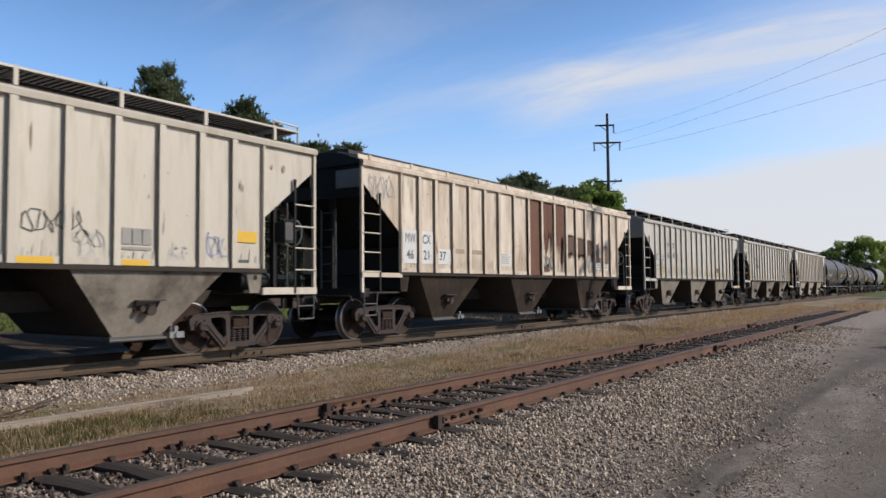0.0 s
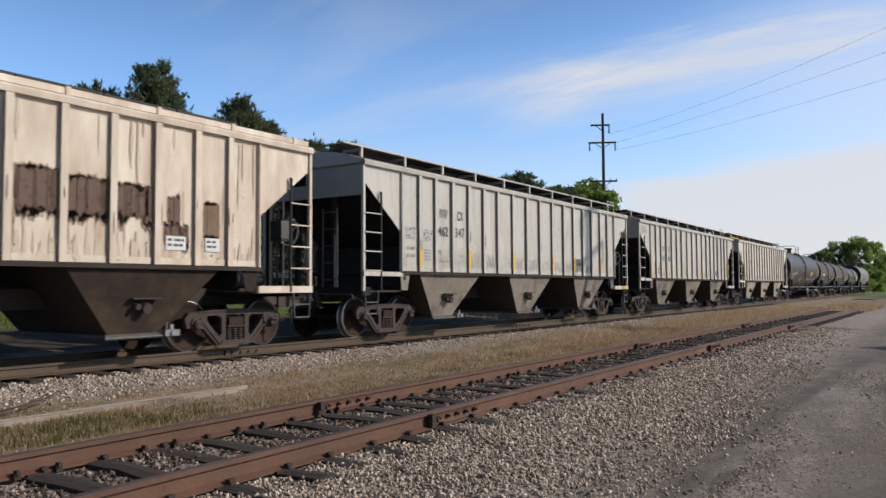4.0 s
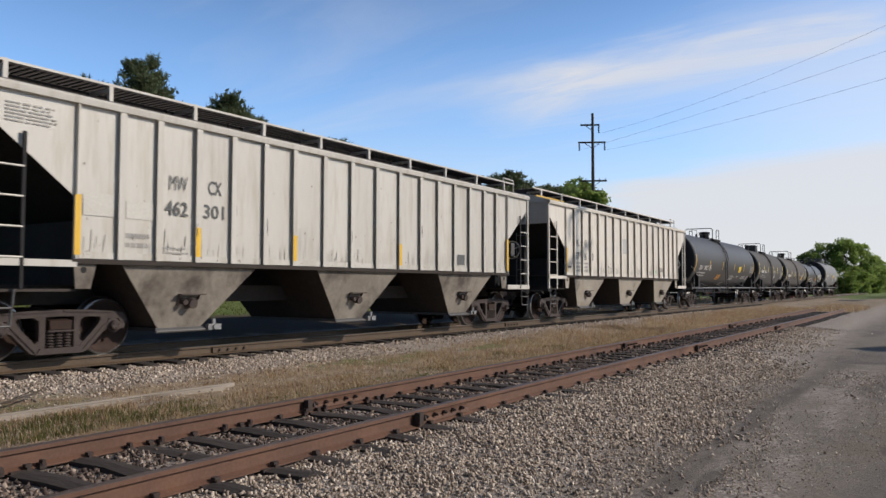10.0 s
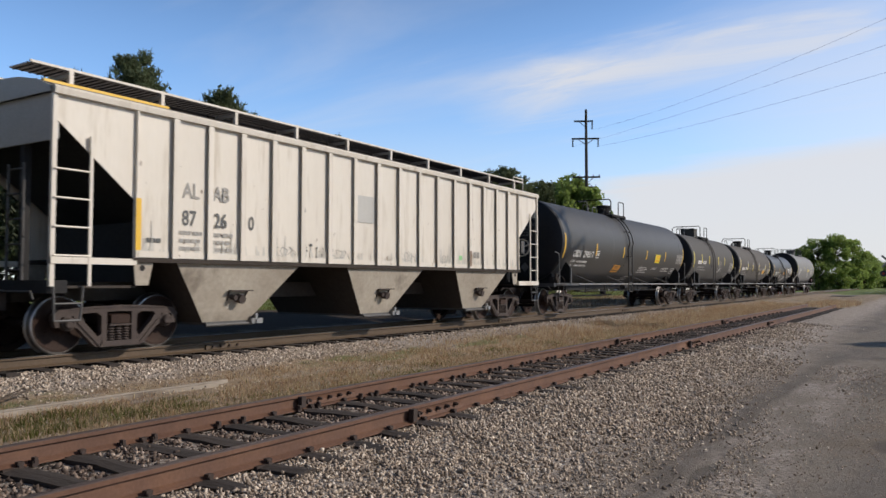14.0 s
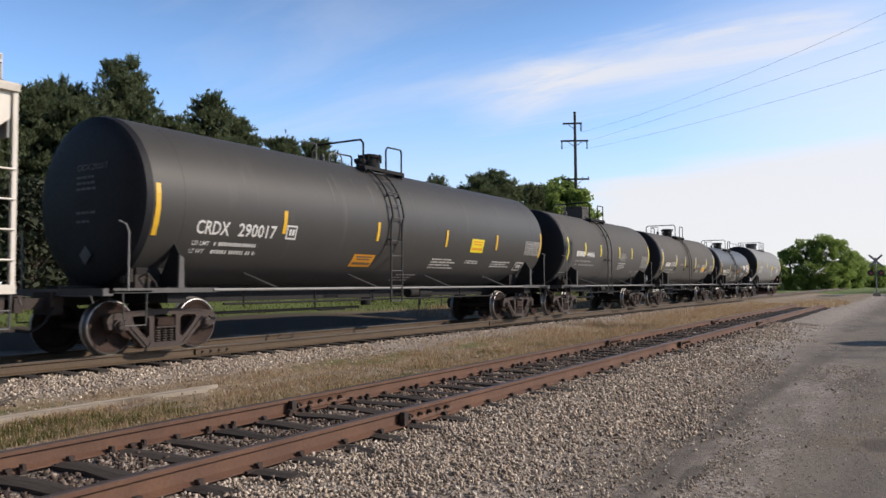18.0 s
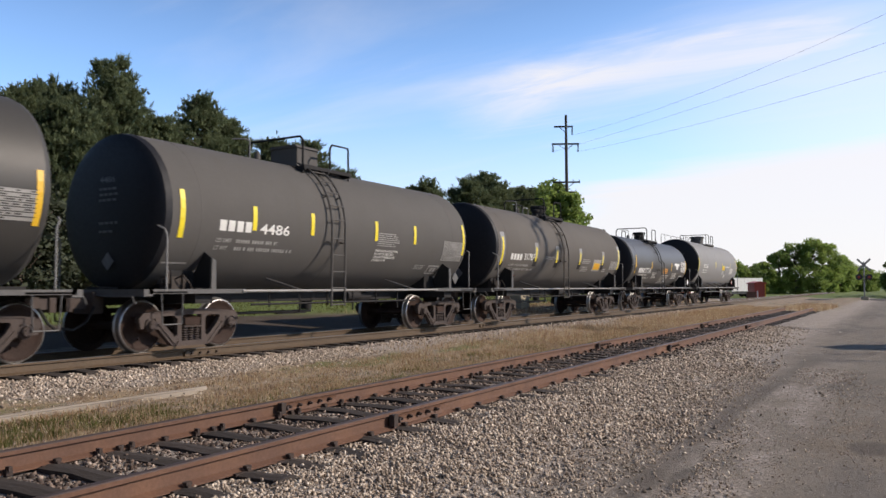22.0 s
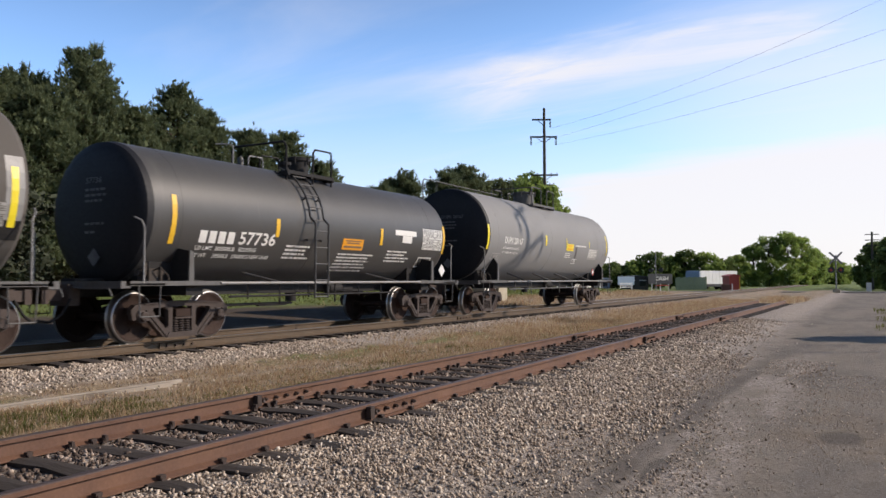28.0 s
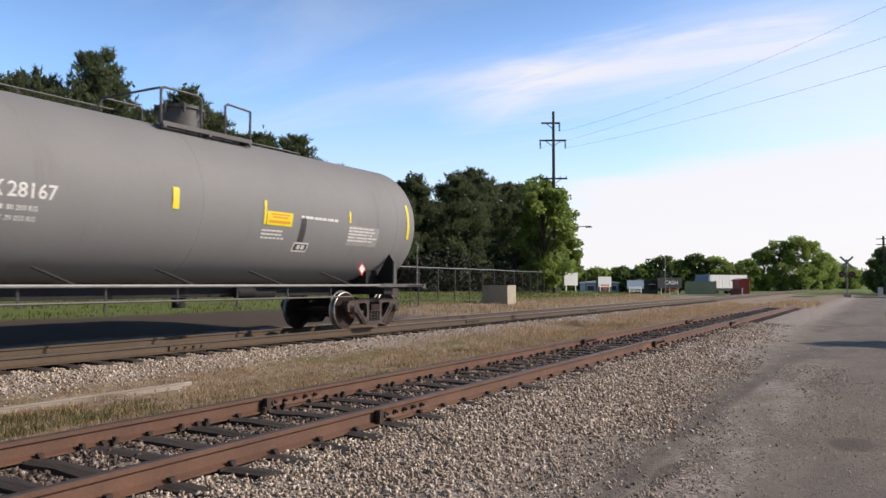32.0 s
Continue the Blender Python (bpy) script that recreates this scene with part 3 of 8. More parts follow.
def make_ground():
    def steps(stops):
        out = [stops[0][0]]
        for end, d in stops[1:]:
            a = out[-1]
            k = max(1, round((end - a) / d))
            out += [a + (end - a) * (j + 1) / k for j in range(k)]
        return out

    xs = steps([(-900, 0), (-120, 130), (-40, 10), (-16, 1.5), (2, 0.2), (10, 1), (60, 10), (900, 140)])
    ys = steps([(-400, 0), (-40, 60), (-4, 6), (24, 0.25), (60, 0.8), (140, 4), (400, 26), (2500, 300)])
    v = [(x, y, lie(x, y)) for y in ys for x in xs]
    k = len(xs)
    f = [(j * k + i, j * k + i + 1, (j + 1) * k + i + 1, (j + 1) * k + i) for j in range(len(ys) - 1) for i in range(k - 1)]
    g = G().add(v, f)

    m = bpy.data.materials.new("ground")
    m.use_nodes = True
    nt = m.node_tree
    n, ln = nt.nodes.new, nt.links.new
    bs = nt.nodes["Principled BSDF"]
    co = n("ShaderNodeTexCoord")
    sep = n("ShaderNodeSeparateXYZ")
    ln(co.outputs["Object"], sep.inputs[0])

    def noi(s, d=6, rg=0.6, stretch=None):
        t = n("ShaderNodeTexNoise")
        t.inputs["Scale"].default_value, t.inputs["Detail"].default_value, t.inputs["Roughness"].default_value = s, d, rg
        if stretch:
            mp = n("ShaderNodeMapping")
            mp.inputs["Scale"].default_value = stretch
            ln(co.outputs["Object"], mp.inputs[0])
            ln(mp.outputs[0], t.inputs["Vector"])
        else:
            ln(co.outputs["Object"], t.inputs["Vector"])
        return t.outputs["Fac"]

    def calc(op, a, b):
        q = n("ShaderNodeMath")
        q.operation = op
        for i, x in enumerate((a, b)):
            if isinstance(x, (int, float)):
                q.inputs[i].default_value = x
            else:
                ln(x, q.inputs[i])
        return q.outputs[0]

    def rng(v_, lo, hi, o0=0.0, o1=1.0):
        r = n("ShaderNodeMapRange")
        for key, x in zip(("From Min", "From Max", "To Min", "To Max"), (lo, hi, o0, o1)):
            r.inputs[key].default_value = x
        ln(v_, r.inputs["Value"])
        return r.outputs["Result"]

    def mixc(fac, c1, c2):
        x = n("ShaderNodeMix")
        x.data_type = "RGBA"
        for key, val in (("Factor", fac), ("A", c1), ("B", c2)):
            if isinstance(val, (int, float)):
                x.inputs[key].default_value = val
            elif isinstance(val, tuple):
                x.inputs[key].default_value = (*val, 1)
            else:
                ln(val, x.inputs[key])
        return x.outputs["Result"]

    wob = calc("MULTIPLY", calc("SUBTRACT", noi(0.55, 8, 0.7), 0.5), 2.6)
    X = calc("ADD", sep.outputs["X"], wob)
    fine, mid = noi(26, 5, 0.7), noi(2.2, 6, 0.65)
    # gravel: cells of two tones
    vor = n("ShaderNodeTexVoronoi")
    vor.inputs["Scale"].default_value = 34
    ln(co.outputs["Object"], vor.inputs["Vector"])
    grey = n("ShaderNodeSeparateColor")
    ln(vor.outputs["Color"], grey.inputs[0])
    gravel = mixc(rng(grey.outputs[0], 0.1, 0.9), (0.20, 0.168, 0.144), (0.42, 0.365, 0.318))
    asphalt = mixc(rng(fine, 0.35, 0.75), (0.165, 0.14, 0.113), (0.255, 0.22, 0.182))
    asphalt = mixc(rng(noi(0.8, 8, 0.7, (1, 0.35, 1)), 0.45, 0.62), asphalt, (0.135, 0.115, 0.097))
    asphalt = mixc(rng(noi(60, 3, 0.7), 0.60, 0.70), asphalt, (0.36, 0.33, 0.30))
    # a smooth dirt rut beside the gravel, then strips of fine gravel trodden into the road
    lane = calc("ADD", sep.outputs["X"], calc("MULTIPLY", calc("SUBTRACT", noi(0.5, 6, 0.65), 0.5), 0.55))
    lane = calc("ADD", lane, calc("MULTIPLY", sep.outputs["Y"], -0.008))
    strip = calc("MULTIPLY", rng(lane, -1.8, -1.65), rng(lane, -0.85, -1.15))
    asphalt = mixc(calc("MULTIPLY", calc("MULTIPLY", strip, rng(noi(1.1, 7, 0.7, (1.4, 0.5, 1)), 0.42, 0.55)), rng(sep.outputs["Y"], 20, 13)), asphalt, gravel)
    rut = calc("MULTIPLY", rng(lane, -2.1, -1.95), rng(lane, -1.72, -1.82))
    asphalt = mixc(calc("MULTIPLY", calc("MULTIPLY", rut, 0.75), rng(sep.outputs["Y"], 20, 12)), asphalt, (0.105, 0.086, 0.071))
    dirt = calc("MULTIPLY", calc("MULTIPLY", rng(lane, -1.15, -0.7), rng(sep.outputs["Y"], 13, 10)), rng(noi(0.8, 6, 0.65), 0.44, 0.56))
    asphalt = mixc(calc("MULTIPLY", dirt, 0.8), asphalt, (0.185, 0.145, 0.105))
    asphalt = mixc(calc("MULTIPLY", rng(noi(0.55, 7, 0.7, (2.2, 0.35, 1)), 0.54, 0.62), 0.55), asphalt, (0.12, 0.10, 0.086))
    # a dark damp hollow and a sealed crack
    def spot(x0, y0, rx, ry):
        a, b = calc("MULTIPLY", calc("SUBTRACT", sep.outputs["X"], x0), 1 / rx), calc("MULTIPLY", calc("SUBTRACT", sep.outputs["Y"], y0), 1 / ry)
        return rng(calc("ADD", calc("ADD", calc("MULTIPLY", a, a), calc("MULTIPLY", b, b)), calc("MULTIPLY", noi(9, 4, 0.6), 0.9)), 1.55, 0.95)

    asphalt = mixc(calc("MULTIPLY", spot(-0.28, 8.45, 0.22, 0.42), 0.6), asphalt, (0.05, 0.043, 0.038))
    asphalt = mixc(calc("MULTIPLY", spot(-0.25, 12.35, 0.75, 0.05), 0.8), asphalt, (0.045, 0.04, 0.037))
    asphalt = mixc(calc("MULTIPLY", spot(-1.55, 6.4, 0.10, 0.5), 0.6), asphalt, (0.06, 0.05, 0.042))
    dry = mixc(rng(mid, 0.35, 0.65), (0.37, 0.285, 0.19), (0.26, 0.195, 0.125))
    dry = mixc(rng(noi(0.9, 7, 0.7, (1.6, 0.6, 1)), 0.50, 0.60), dry, (0.175, 0.112, 0.074))
    dry = mixc(rng(noi(1.5, 7, 0.75, (1.7, 0.5, 1)), 0.52, 0.60), dry, (0.30, 0.255, 0.215))
    dry = mixc(rng(fine, 0.4, 0.75, 0, 0.6), dry, (0.30, 0.22, 0.14))
    dry = mixc(rng(noi(0.6, 6, 0.7, (1.5, 0.6, 1)), 0.56, 0.64), dry, (0.15, 0.155, 0.06))
    dry = mixc(rng(noi(9, 5, 0.7), 0.56, 0.66), dry, (0.11, 0.085, 0.062))
    green = mixc(rng(noi(1.4, 6, 0.65), 0.35, 0.68), (0.11, 0.17, 0.03), (0.17, 0.20, 0.05))
    green = mixc(rng(fine, 0.4, 0.8), green, (0.07, 0.11, 0.02))
    col = mixc(rng(calc("ADD", sep.outputs["X"], calc("MULTIPLY", calc("SUBTRACT", noi(1.7, 9, 0.78), 0.5), 2.4)), -2.7, -1.75), gravel, asphalt)
    col = mixc(rng(X, -7.0, -7.5), col, dry)
    col = mixc(rng(X, -9.7, -10.1), col, gravel)
    # strip between the main rails darkened: shade under the train, as colour
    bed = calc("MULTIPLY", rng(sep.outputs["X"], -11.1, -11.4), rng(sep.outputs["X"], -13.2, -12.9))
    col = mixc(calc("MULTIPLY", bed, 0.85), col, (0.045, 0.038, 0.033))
    col = mixc(rng(X, -14.6, -15.4), col, dry)
    # darker brown ground behind the main line, fading out past y = 22
    dark_ground = mixc(rng(fine, 0.3, 0.8), (0.062, 0.045, 0.032), (0.088, 0.065, 0.047))
    col = mixc(calc("MULTIPLY", rng(X, -14.4, -15.0), rng(sep.outputs["Y"], 27, 22)), col, dark_ground)
    col = mixc(calc("MULTIPLY", rng(X, -18.2, -19.4), rng(sep.outputs["Y"], 20, 27)), col, green)
    col = mixc(rng(X, -19.6, -20.4), col, green)
    col = mixc(rng(X, -31, -33), col, dry)
    # far end: the crossing road, grass beyond
    far = calc("ADD", sep.outputs["Y"], wob)
    col = mixc(calc("MULTIPLY", rng(far, 49, 58), calc("MULTIPLY", rng(X, -3.2, -3.9), rng(X, -9.4, -8.8))), col, dry)
    col = mixc(calc("MULTIPLY", calc("MULTIPLY", rng(far, 24, 44), 0.8), calc("MULTIPLY", rng(X, -8.6, -9.2), rng(X, -15.5, -14.5))), col, dry)
    col = mixc(calc("MULTIPLY", rng(far, 108, 116), rng(X, 30, 26)), col, green)
    ln(col, bs.inputs["Base Color"])
    bs.inputs["Roughness"].default_value = 0.92
    bp = n("ShaderNodeBump")
    bp.inputs["Strength"].default_value, bp.inputs["Distance"].default_value = 0.9, 0.03
    ln(calc("ADD", fine, calc("MULTIPLY", grey.outputs[1], 0.5)), bp.inputs["Height"])
    ln(bp.outputs[0], bs.inputs["Normal"])
    ob = thing("ground", "gravel, dry grass and dusty worn asphalt around railway tracks", "ground", g=g, material=m, kind="structure")
    return ob


ground = make_ground()

RAIL = [(-0.07, 0), (0.07, 0), (0.07, 0.012), (0.012, 0.035), (0.009, 0.125), (0.036, 0.135), (0.036, 0.165), (0.028, 0.172), (-0.028, 0.172), (-0.036, 0.165), (-0.036, 0.135), (-0.009, 0.125), (-0.012, 0.035), (-0.07, 0.012)]


def make_rail(name, label, x, y0, y1, top, side, head):
    g = G()
    base = top - 0.172
    ys = [y0 + (y1 - y0) * k / 24 for k in range(25)]
    n = len(RAIL)
    vs = [(x + a, yy, base + b) for yy in ys for a, b in RAIL]
    fs, mi = [], []
    for j in range(24):
        for k in range(n):
            g_ = (j * n + k, (j + 1) * n + k, (j + 1) * n + (k + 1) % n, j * n + (k + 1) % n)
            fs.append(g_)
            mi.append(1 if 6 <= k <= 8 else 0)
    g.v, g.f, g.mi = vs, fs + [tuple(range(n)), tuple(range(25 * n - 1, 24 * n - 1, -1))], mi + [0, 0]
    return thing(name, label, "rail", g=g, material=[side, head], kind="structure")


SX, SZ = -5.17, -0.131
rails = []
for dx in (-0.755, 0.755):
    rails.append(make_rail("siding_rail", "rusty brown siding rail with bolted joints", SX + dx, -12, 50, SZ, M["rail"], M["railtop"]))
    make_rail("main_rail", "brown main line rail under the passing train", TRACK_X + dx, -60, 176, 0.0, M["railmain"], M["tread"])

# ---- rolling stock: shared running gear ----
WHEEL_R = 0.457


def wheelset_mesh():
    g = G()
    prof = [(0.0, 0.02), (0.012, 0.09), (0.0, 0.10), (-0.03, 0.13), (-0.035, 0.30), (-0.012, 0.365), (0.0, 0.385)]
    face = [(0.0, 0.385), (0.003, 0.426)]
    rim = [(0.003, 0.426), (0.002, 0.436), (-0.010, WHEEL_R - 0.004), (-0.018, WHEEL_R), (-0.10, 0.462), (-0.112, 0.478), (-0.125, 0.487)]
    back = [(-0.125, 0.487), (-0.137, 0.478), (-0.14, 0.38), (-0.075, 0.35), (-0.07, 0.13), (-0.12, 0.10), (-0.12, 0.02)]
    for s in (1, -1):
        for p, mi in ((prof, 0), (face, 0), (rim, 1), (back, 0)):
            q = [(s * (0.80 + a), r) for a, r in p]
            g.lathe_x(q if s > 0 else q[::-1], 0, 0, 0, 40, mi)
        # plate bosses, so that the turn shows
        for k in range(3):
            a = 2 * math.pi * k / 3
            g.bar((s * 0.765, 0.22 * math.cos(a), 0.22 * math.sin(a)), (s * 0.80, 0.22 * math.cos(a), 0.22 * math.sin(a)), 0.022, 6)
    g.bar((-1.05, 0, 0), (1.05, 0, 0), 0.075, 12)
    return g.mesh("wheelset", [M["wheel"], M["tread"]])


def side_frame_mesh():
    """A cast truss: cambered top chord, drooping pedestal ends, rounded triangular windows and a spring window."""
    g = G()
    x0, x1 = -0.06, 0.055
    top = [(-1.13, 0.60), (-1.05, 0.685), (-0.88, 0.70), (-0.45, 0.735), (0.0, 0.745), (0.45, 0.735), (0.88, 0.70), (1.05, 0.685), (1.13, 0.60)]
    low = [(1.13, 0.52), (1.02, 0.52), (1.00, 0.58), (0.80, 0.59), (0.62, 0.625), (0.0, 0.645), (-0.62, 0.625), (-0.80, 0.59), (-1.00, 0.58), (-1.02, 0.52), (-1.13, 0.52)]
    g.prism((low + top), x0, x1)
    for s in (1, -1):
        jaw_in = [(0.80, 0.60), (0.66, 0.62), (0.70, 0.40), (0.775, 0.40)]
        leg = [(0.79, 0.60), (0.685, 0.60), (0.60, 0.475), (0.30, 0.165), (0.36, 0.085), (0.44, 0.105), (0.76, 0.43)]
        column = [(0.325, 0.66), (0.225, 0.66), (0.225, 0.14), (0.315, 0.14)]
        fill = [(0.42, 0.64), (0.31, 0.64), (0.31, 0.57)]
        toe = [(0.41, 0.225), (0.31, 0.30), (0.31, 0.15)]
        jaw_out = [(1.13, 0.60), (1.02, 0.60), (1.02, 0.42), (1.09, 0.42)]
        for k, q in enumerate((jaw_in, leg, column, fill, toe, jaw_out)):
            q = [(s * y, z) for y, z in q]
            d = 0.002 * k
            g.prism(q[::-1] if s > 0 else q, x0 + d, x1 - d)
        # the lip that stiffens the chord and the leg
        g.beam((x1, s * 0.05, 0.725), (x1, s * 0.86, 0.695), 0.035, 0.022)
        g.beam((x1, s * 0.36, 0.11), (x1, s * 0.74, 0.50), 0.035, 0.022)
    g.prism([(-0.37, 0.085), (0.37, 0.085), (0.31, 0.175), (-0.31, 0.175)], x0, x1 + 0.02)
    return g.mesh("side_frame", M["truck"])


def spring_mesh():
    prof = []
    for j in range(6):
        z = 0.175 + j * 0.042
        prof += [(z, 0.036), (z + 0.012, 0.062), (z + 0.026, 0.062), (z + 0.036, 0.034)]
    return G().lathe_z(prof, 0.0, 0.0, 10).mesh("spring", M["truck"])


def bearing_mesh():
    g = G()
    g.lathe_x([(0.10, 0.0), (0.10, 0.07), (0.085, 0.085), (0.03, 0.09), (0.02, 0.115), (-0.06, 0.115)], 0, 0, 0, 16)
    for k in range(3):
        a = 2 * math.pi * k / 3 + 0.5
        g.bar((0.09, 0.045 * math.cos(a), 0.045 * math.sin(a)), (0.115, 0.045 * math.cos(a), 0.045 * math.sin(a)), 0.014, 6)
    return g.mesh("bearing_cap", M["truck"])


def bolster_mesh():
    """One casting: a deep middle, necks that pass through the frames."""
    g = G()
    prof = [(-0.9, 0.44), (-1.07, 0.45), (-1.07, 0.58), (-0.9, 0.62), (-0.3, 0.76), (0.3, 0.76), (0.9, 0.62), (1.07, 0.58), (1.07, 0.45), (0.9, 0.44)][::-1]
    n = len(prof)
    g.add([(a, -0.17, b) for a, b in prof] + [(a, 0.17, b) for a, b in prof], [tuple(range(n)), tuple(range(2 * n - 1, n - 1, -1))] + [((k + 1) % n, k, n + k, n + (k + 1) % n) for k in range(n)])
    return g.mesh("truck", M["wheel"], False)


GEAR = dict(wheelset=wheelset_mesh(), frame=side_frame_mesh(), spring=spring_mesh(), cap=bearing_mesh(), bolster=bolster_mesh(), brake=G().beam((-0.6, 0, 0), (0.6, 0, 0), 0.06, 0.08).mesh("brake_beam", M["truck"]), seat=G().box(-0.08, 0.08, -0.2, 0.2, 0.415, 0.44).mesh("spring_cap", M["truck"]))
WHEELSETS = []
CARS = []


def add_truck(car, y):
    tr = part("truck", GEAR["bolster"], None, car)
    tr.location = (0, y, 0)
    for s in (1, -1):
        o = part("side_frame", GEAR["frame"], None, tr)
        o.location = (s * 0.99, 0, 0)
        for k in (-0.135, 0.0, 0.135):
            o = part("spring", GEAR["spring"], None, tr)
            o.location = (s * 1.0, k, 0)
        o = part("brake_beam", GEAR["brake"], None, tr)
        o.location = (0, s * 0.40, 0.30)
        o = part("spring_cap", GEAR["seat"], None, tr)
        o.location = (s * 1.0, 0, 0)
        w = part("wheelset", GEAR["wheelset"], None, tr)
        w.location = (0, s * 0.89, WHEEL_R)
        WHEELSETS.append((w, s * 0.89))
        for q in (1, -1):
            o = part("bearing_cap", GEAR["cap"], None, tr)
            o.location, o.rotation_euler = (q * 1.03, s * 0.89, WHEEL_R + 0.02), (0, 0, 0 if q > 0 else math.pi)
    return tr


def add_coupler(car, y, s):
    """s: the way it points along y."""
    g = G()
    g.beam((0, y, 0.86), (0, y + s * 0.62, 0.86), 0.16, 0.18)
    g.box(-0.17, 0.12, min(y + s * 0.5, y + s * 0.8), max(y + s * 0.5, y + s * 0.8), 0.72, 1.0)
    g.box(-0.25, 0.25, min(y - s * 0.1, y + s * 0.12), max(y - s * 0.1, y + s * 0.12), 0.68, 1.05)
    part("coupler", g, M["truck"], car)
    h = G()
    pts = [(0.28, y + s * 0.1, 0.80), (0.30, y + s * 0.25, 0.55), (0.24, y + s * 0.45, 0.42), (0.12, y + s * 0.62, 0.45)]
    h.pipe(pts, 0.025, 7)
    part("air_hose", h, M["black"], car)
    c = G()
    c.pipe([(0.25, y + s * 0.05, 1.0), (0.7, y + s * 0.16, 0.98), (1.35, y + s * 0.16, 0.98), (1.42, y + s * 0.16, 0.86)], 0.014, 6)
    part("uncoupling_lever", c, M["greysteel"], car)


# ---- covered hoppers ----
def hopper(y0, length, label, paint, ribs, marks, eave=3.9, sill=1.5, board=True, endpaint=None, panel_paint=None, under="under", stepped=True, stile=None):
    """A three-bay covered hopper whose rear end stands at y0; drawn about its own rear end."""
    car = thing("covered_hopper", label, "freight car", Matrix.Translation((TRACK_X, y0, 0)), group="cars of the freight train")
    L, X = length, 1.55
    cut, e = 1.39, 0.09
    # panels are narrower towards the ends: by steps, or evenly on the older car
    wide = [0.69] * 2 + [0.79] * 4 + [0.89] * 5 + [0.79] * 4 + [0.71] * 2
    if not stepped:
        wide = [0.70 + 0.19 * math.sin(math.pi * (k + 0.5) / ribs) ** 0.8 for k in range(ribs)]
    ys = [cut + 0.03]
    for w in wide:
        ys.append(ys[-1] + w * (L - 2 * cut - 0.06) / sum(wide))
    # plates between the ribs on the sunny side; one sheet on the other
    for k in range(ribs):
        m = M[(panel_paint or {}).get(k, paint)]
        part("side_panel", G().box(X - 0.05, X - 0.04 + 0.006 * math.sin(k * 2.3), ys[k], ys[k + 1], sill, eave - 0.02), m, car, smooth=False)
    for s in (0, 1):
        f = (lambda y: y) if s == 0 else (lambda y: L - y)
        poly = [(f(e), eave - 0.02), (f(e), eave - 0.48), (f(cut), sill + 0.92), (f(cut), eave - 0.02)]
        for x in (X - 0.05, -X + 0.03):
            part("end_panel", G().prism(poly[::-1] if s else poly, x, x + 0.012), M[paint], car, smooth=False)
        poly = [(f(cut), sill), (f(ys[0]), sill), (f(ys[0]), eave - 0.02), (f(cut), eave - 0.02)]
        part("end_post", G().prism(poly if s == 0 else poly[::-1], X - 0.06, X + 0.025), M[paint], car, smooth=False)
    part("far_side_sheet", G().box(-X + 0.03, -X + 0.04, cut, L - cut, sill, eave), M[paint], car)
    for k in range(1, ribs):
        g = G()
        y = ys[k]
        # an open channel: outer flange, and a web on its forward side
        g.box(X + 0.024, X + 0.032, y - 0.03, y + 0.085, sill + 0.004, eave - 0.105)
        g.box(X - 0.045, X + 0.024, y + 0.075, y + 0.085, sill + 0.004, eave - 0.105)
        part("rib", g, M[paint], car, smooth=False)
    for k in range(ribs):
        part("foot_flange", G().box(X - 0.045, X - 0.026, ys[k] + 0.05, ys[k + 1] - 0.05, sill + 0.012, sill + 0.115), M[(panel_paint or {}).get(k, paint)], car, smooth=False)
    # top and bottom chords
    for s in (1, -1):
        g = G().along([(s * (X - 0.07), eave - 0.10), (s * (X + 0.04), eave - 0.10), (s * (X + 0.055), eave - 0.02), (s * (X + 0.02), eave + 0.02), (s * (X - 0.07), eave + 0.03)][::s], 0.0, L)
        part("top_chord", g, M[paint], car)
        g = G().along([(s * (X - 0.08), sill - 0.07), (s * (X + 0.015), sill - 0.07), (s * (X + 0.03), sill), (s * (X - 0.08), sill + 0.01)][::s], cut - 0.05, L - cut + 0.05)
        # dark sill: paints the shadow line below the panels
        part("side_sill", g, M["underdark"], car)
    # roof: a shallow arch with hatch covers down the middle
    g = G()
    arch = [(X - 0.02, eave), (1.1, eave + 0.16), (0.6, eave + 0.26), (0, eave + 0.30), (-0.6, eave + 0.26), (-1.1, eave + 0.16), (-X + 0.02, eave)]
    g.along(arch, 0.02, L - 0.02)
    # grey instead of car paint: the roof end's shade is put into the colour
    part("roof", g, M["greysteel"], car)
    hatches = 10
    for k in range(hatches):
        a = 0.9 + (L - 1.8) * k / hatches
        part("hatch_cover", G().along([(0.42, eave + 0.22), (0.40, eave + 0.50), (0, eave + 0.55), (-0.40, eave + 0.50), (-0.42, eave + 0.22)], a, a + (L - 1.8) / hatches - 0.03), M["grate"], car, "dark grimy roof hatch cover")
    # running boards on brackets along both edges of the roof
    if board:
        for x in (0.72, -0.72):
            g = G()
            for k in range(7):
                g.box(x - 0.27 + k * 0.09, x - 0.245 + k * 0.09, -0.05, L + 0.05, eave + 0.41, eave + 0.44)
            for k in range(int(L / 0.12)):
                g.box(x - 0.27, x + 0.28, k * 0.12, k * 0.12 + 0.02, eave + 0.395, eave + 0.415)
            walkway = part("running_board", g, M["grate"], car, "dark steel grating running board", smooth=False)
            part("board_edge", G().box(x + 0.27, x + 0.30, -0.05, L + 0.05, eave + 0.425, eave + 0.462), M[paint], walkway, smooth=False)
            rail = [(x + 0.27, L + 0.05, eave + 0.08), (x + 0.27, L + 0.05, eave + 0.55), (x + 0.27, L - 0.62, eave + 0.57), (x + 0.27, L - 0.62, eave + 0.40)]
            part("board_end_rail", G().pipe(rail, 0.020, 6), M[paint], walkway)
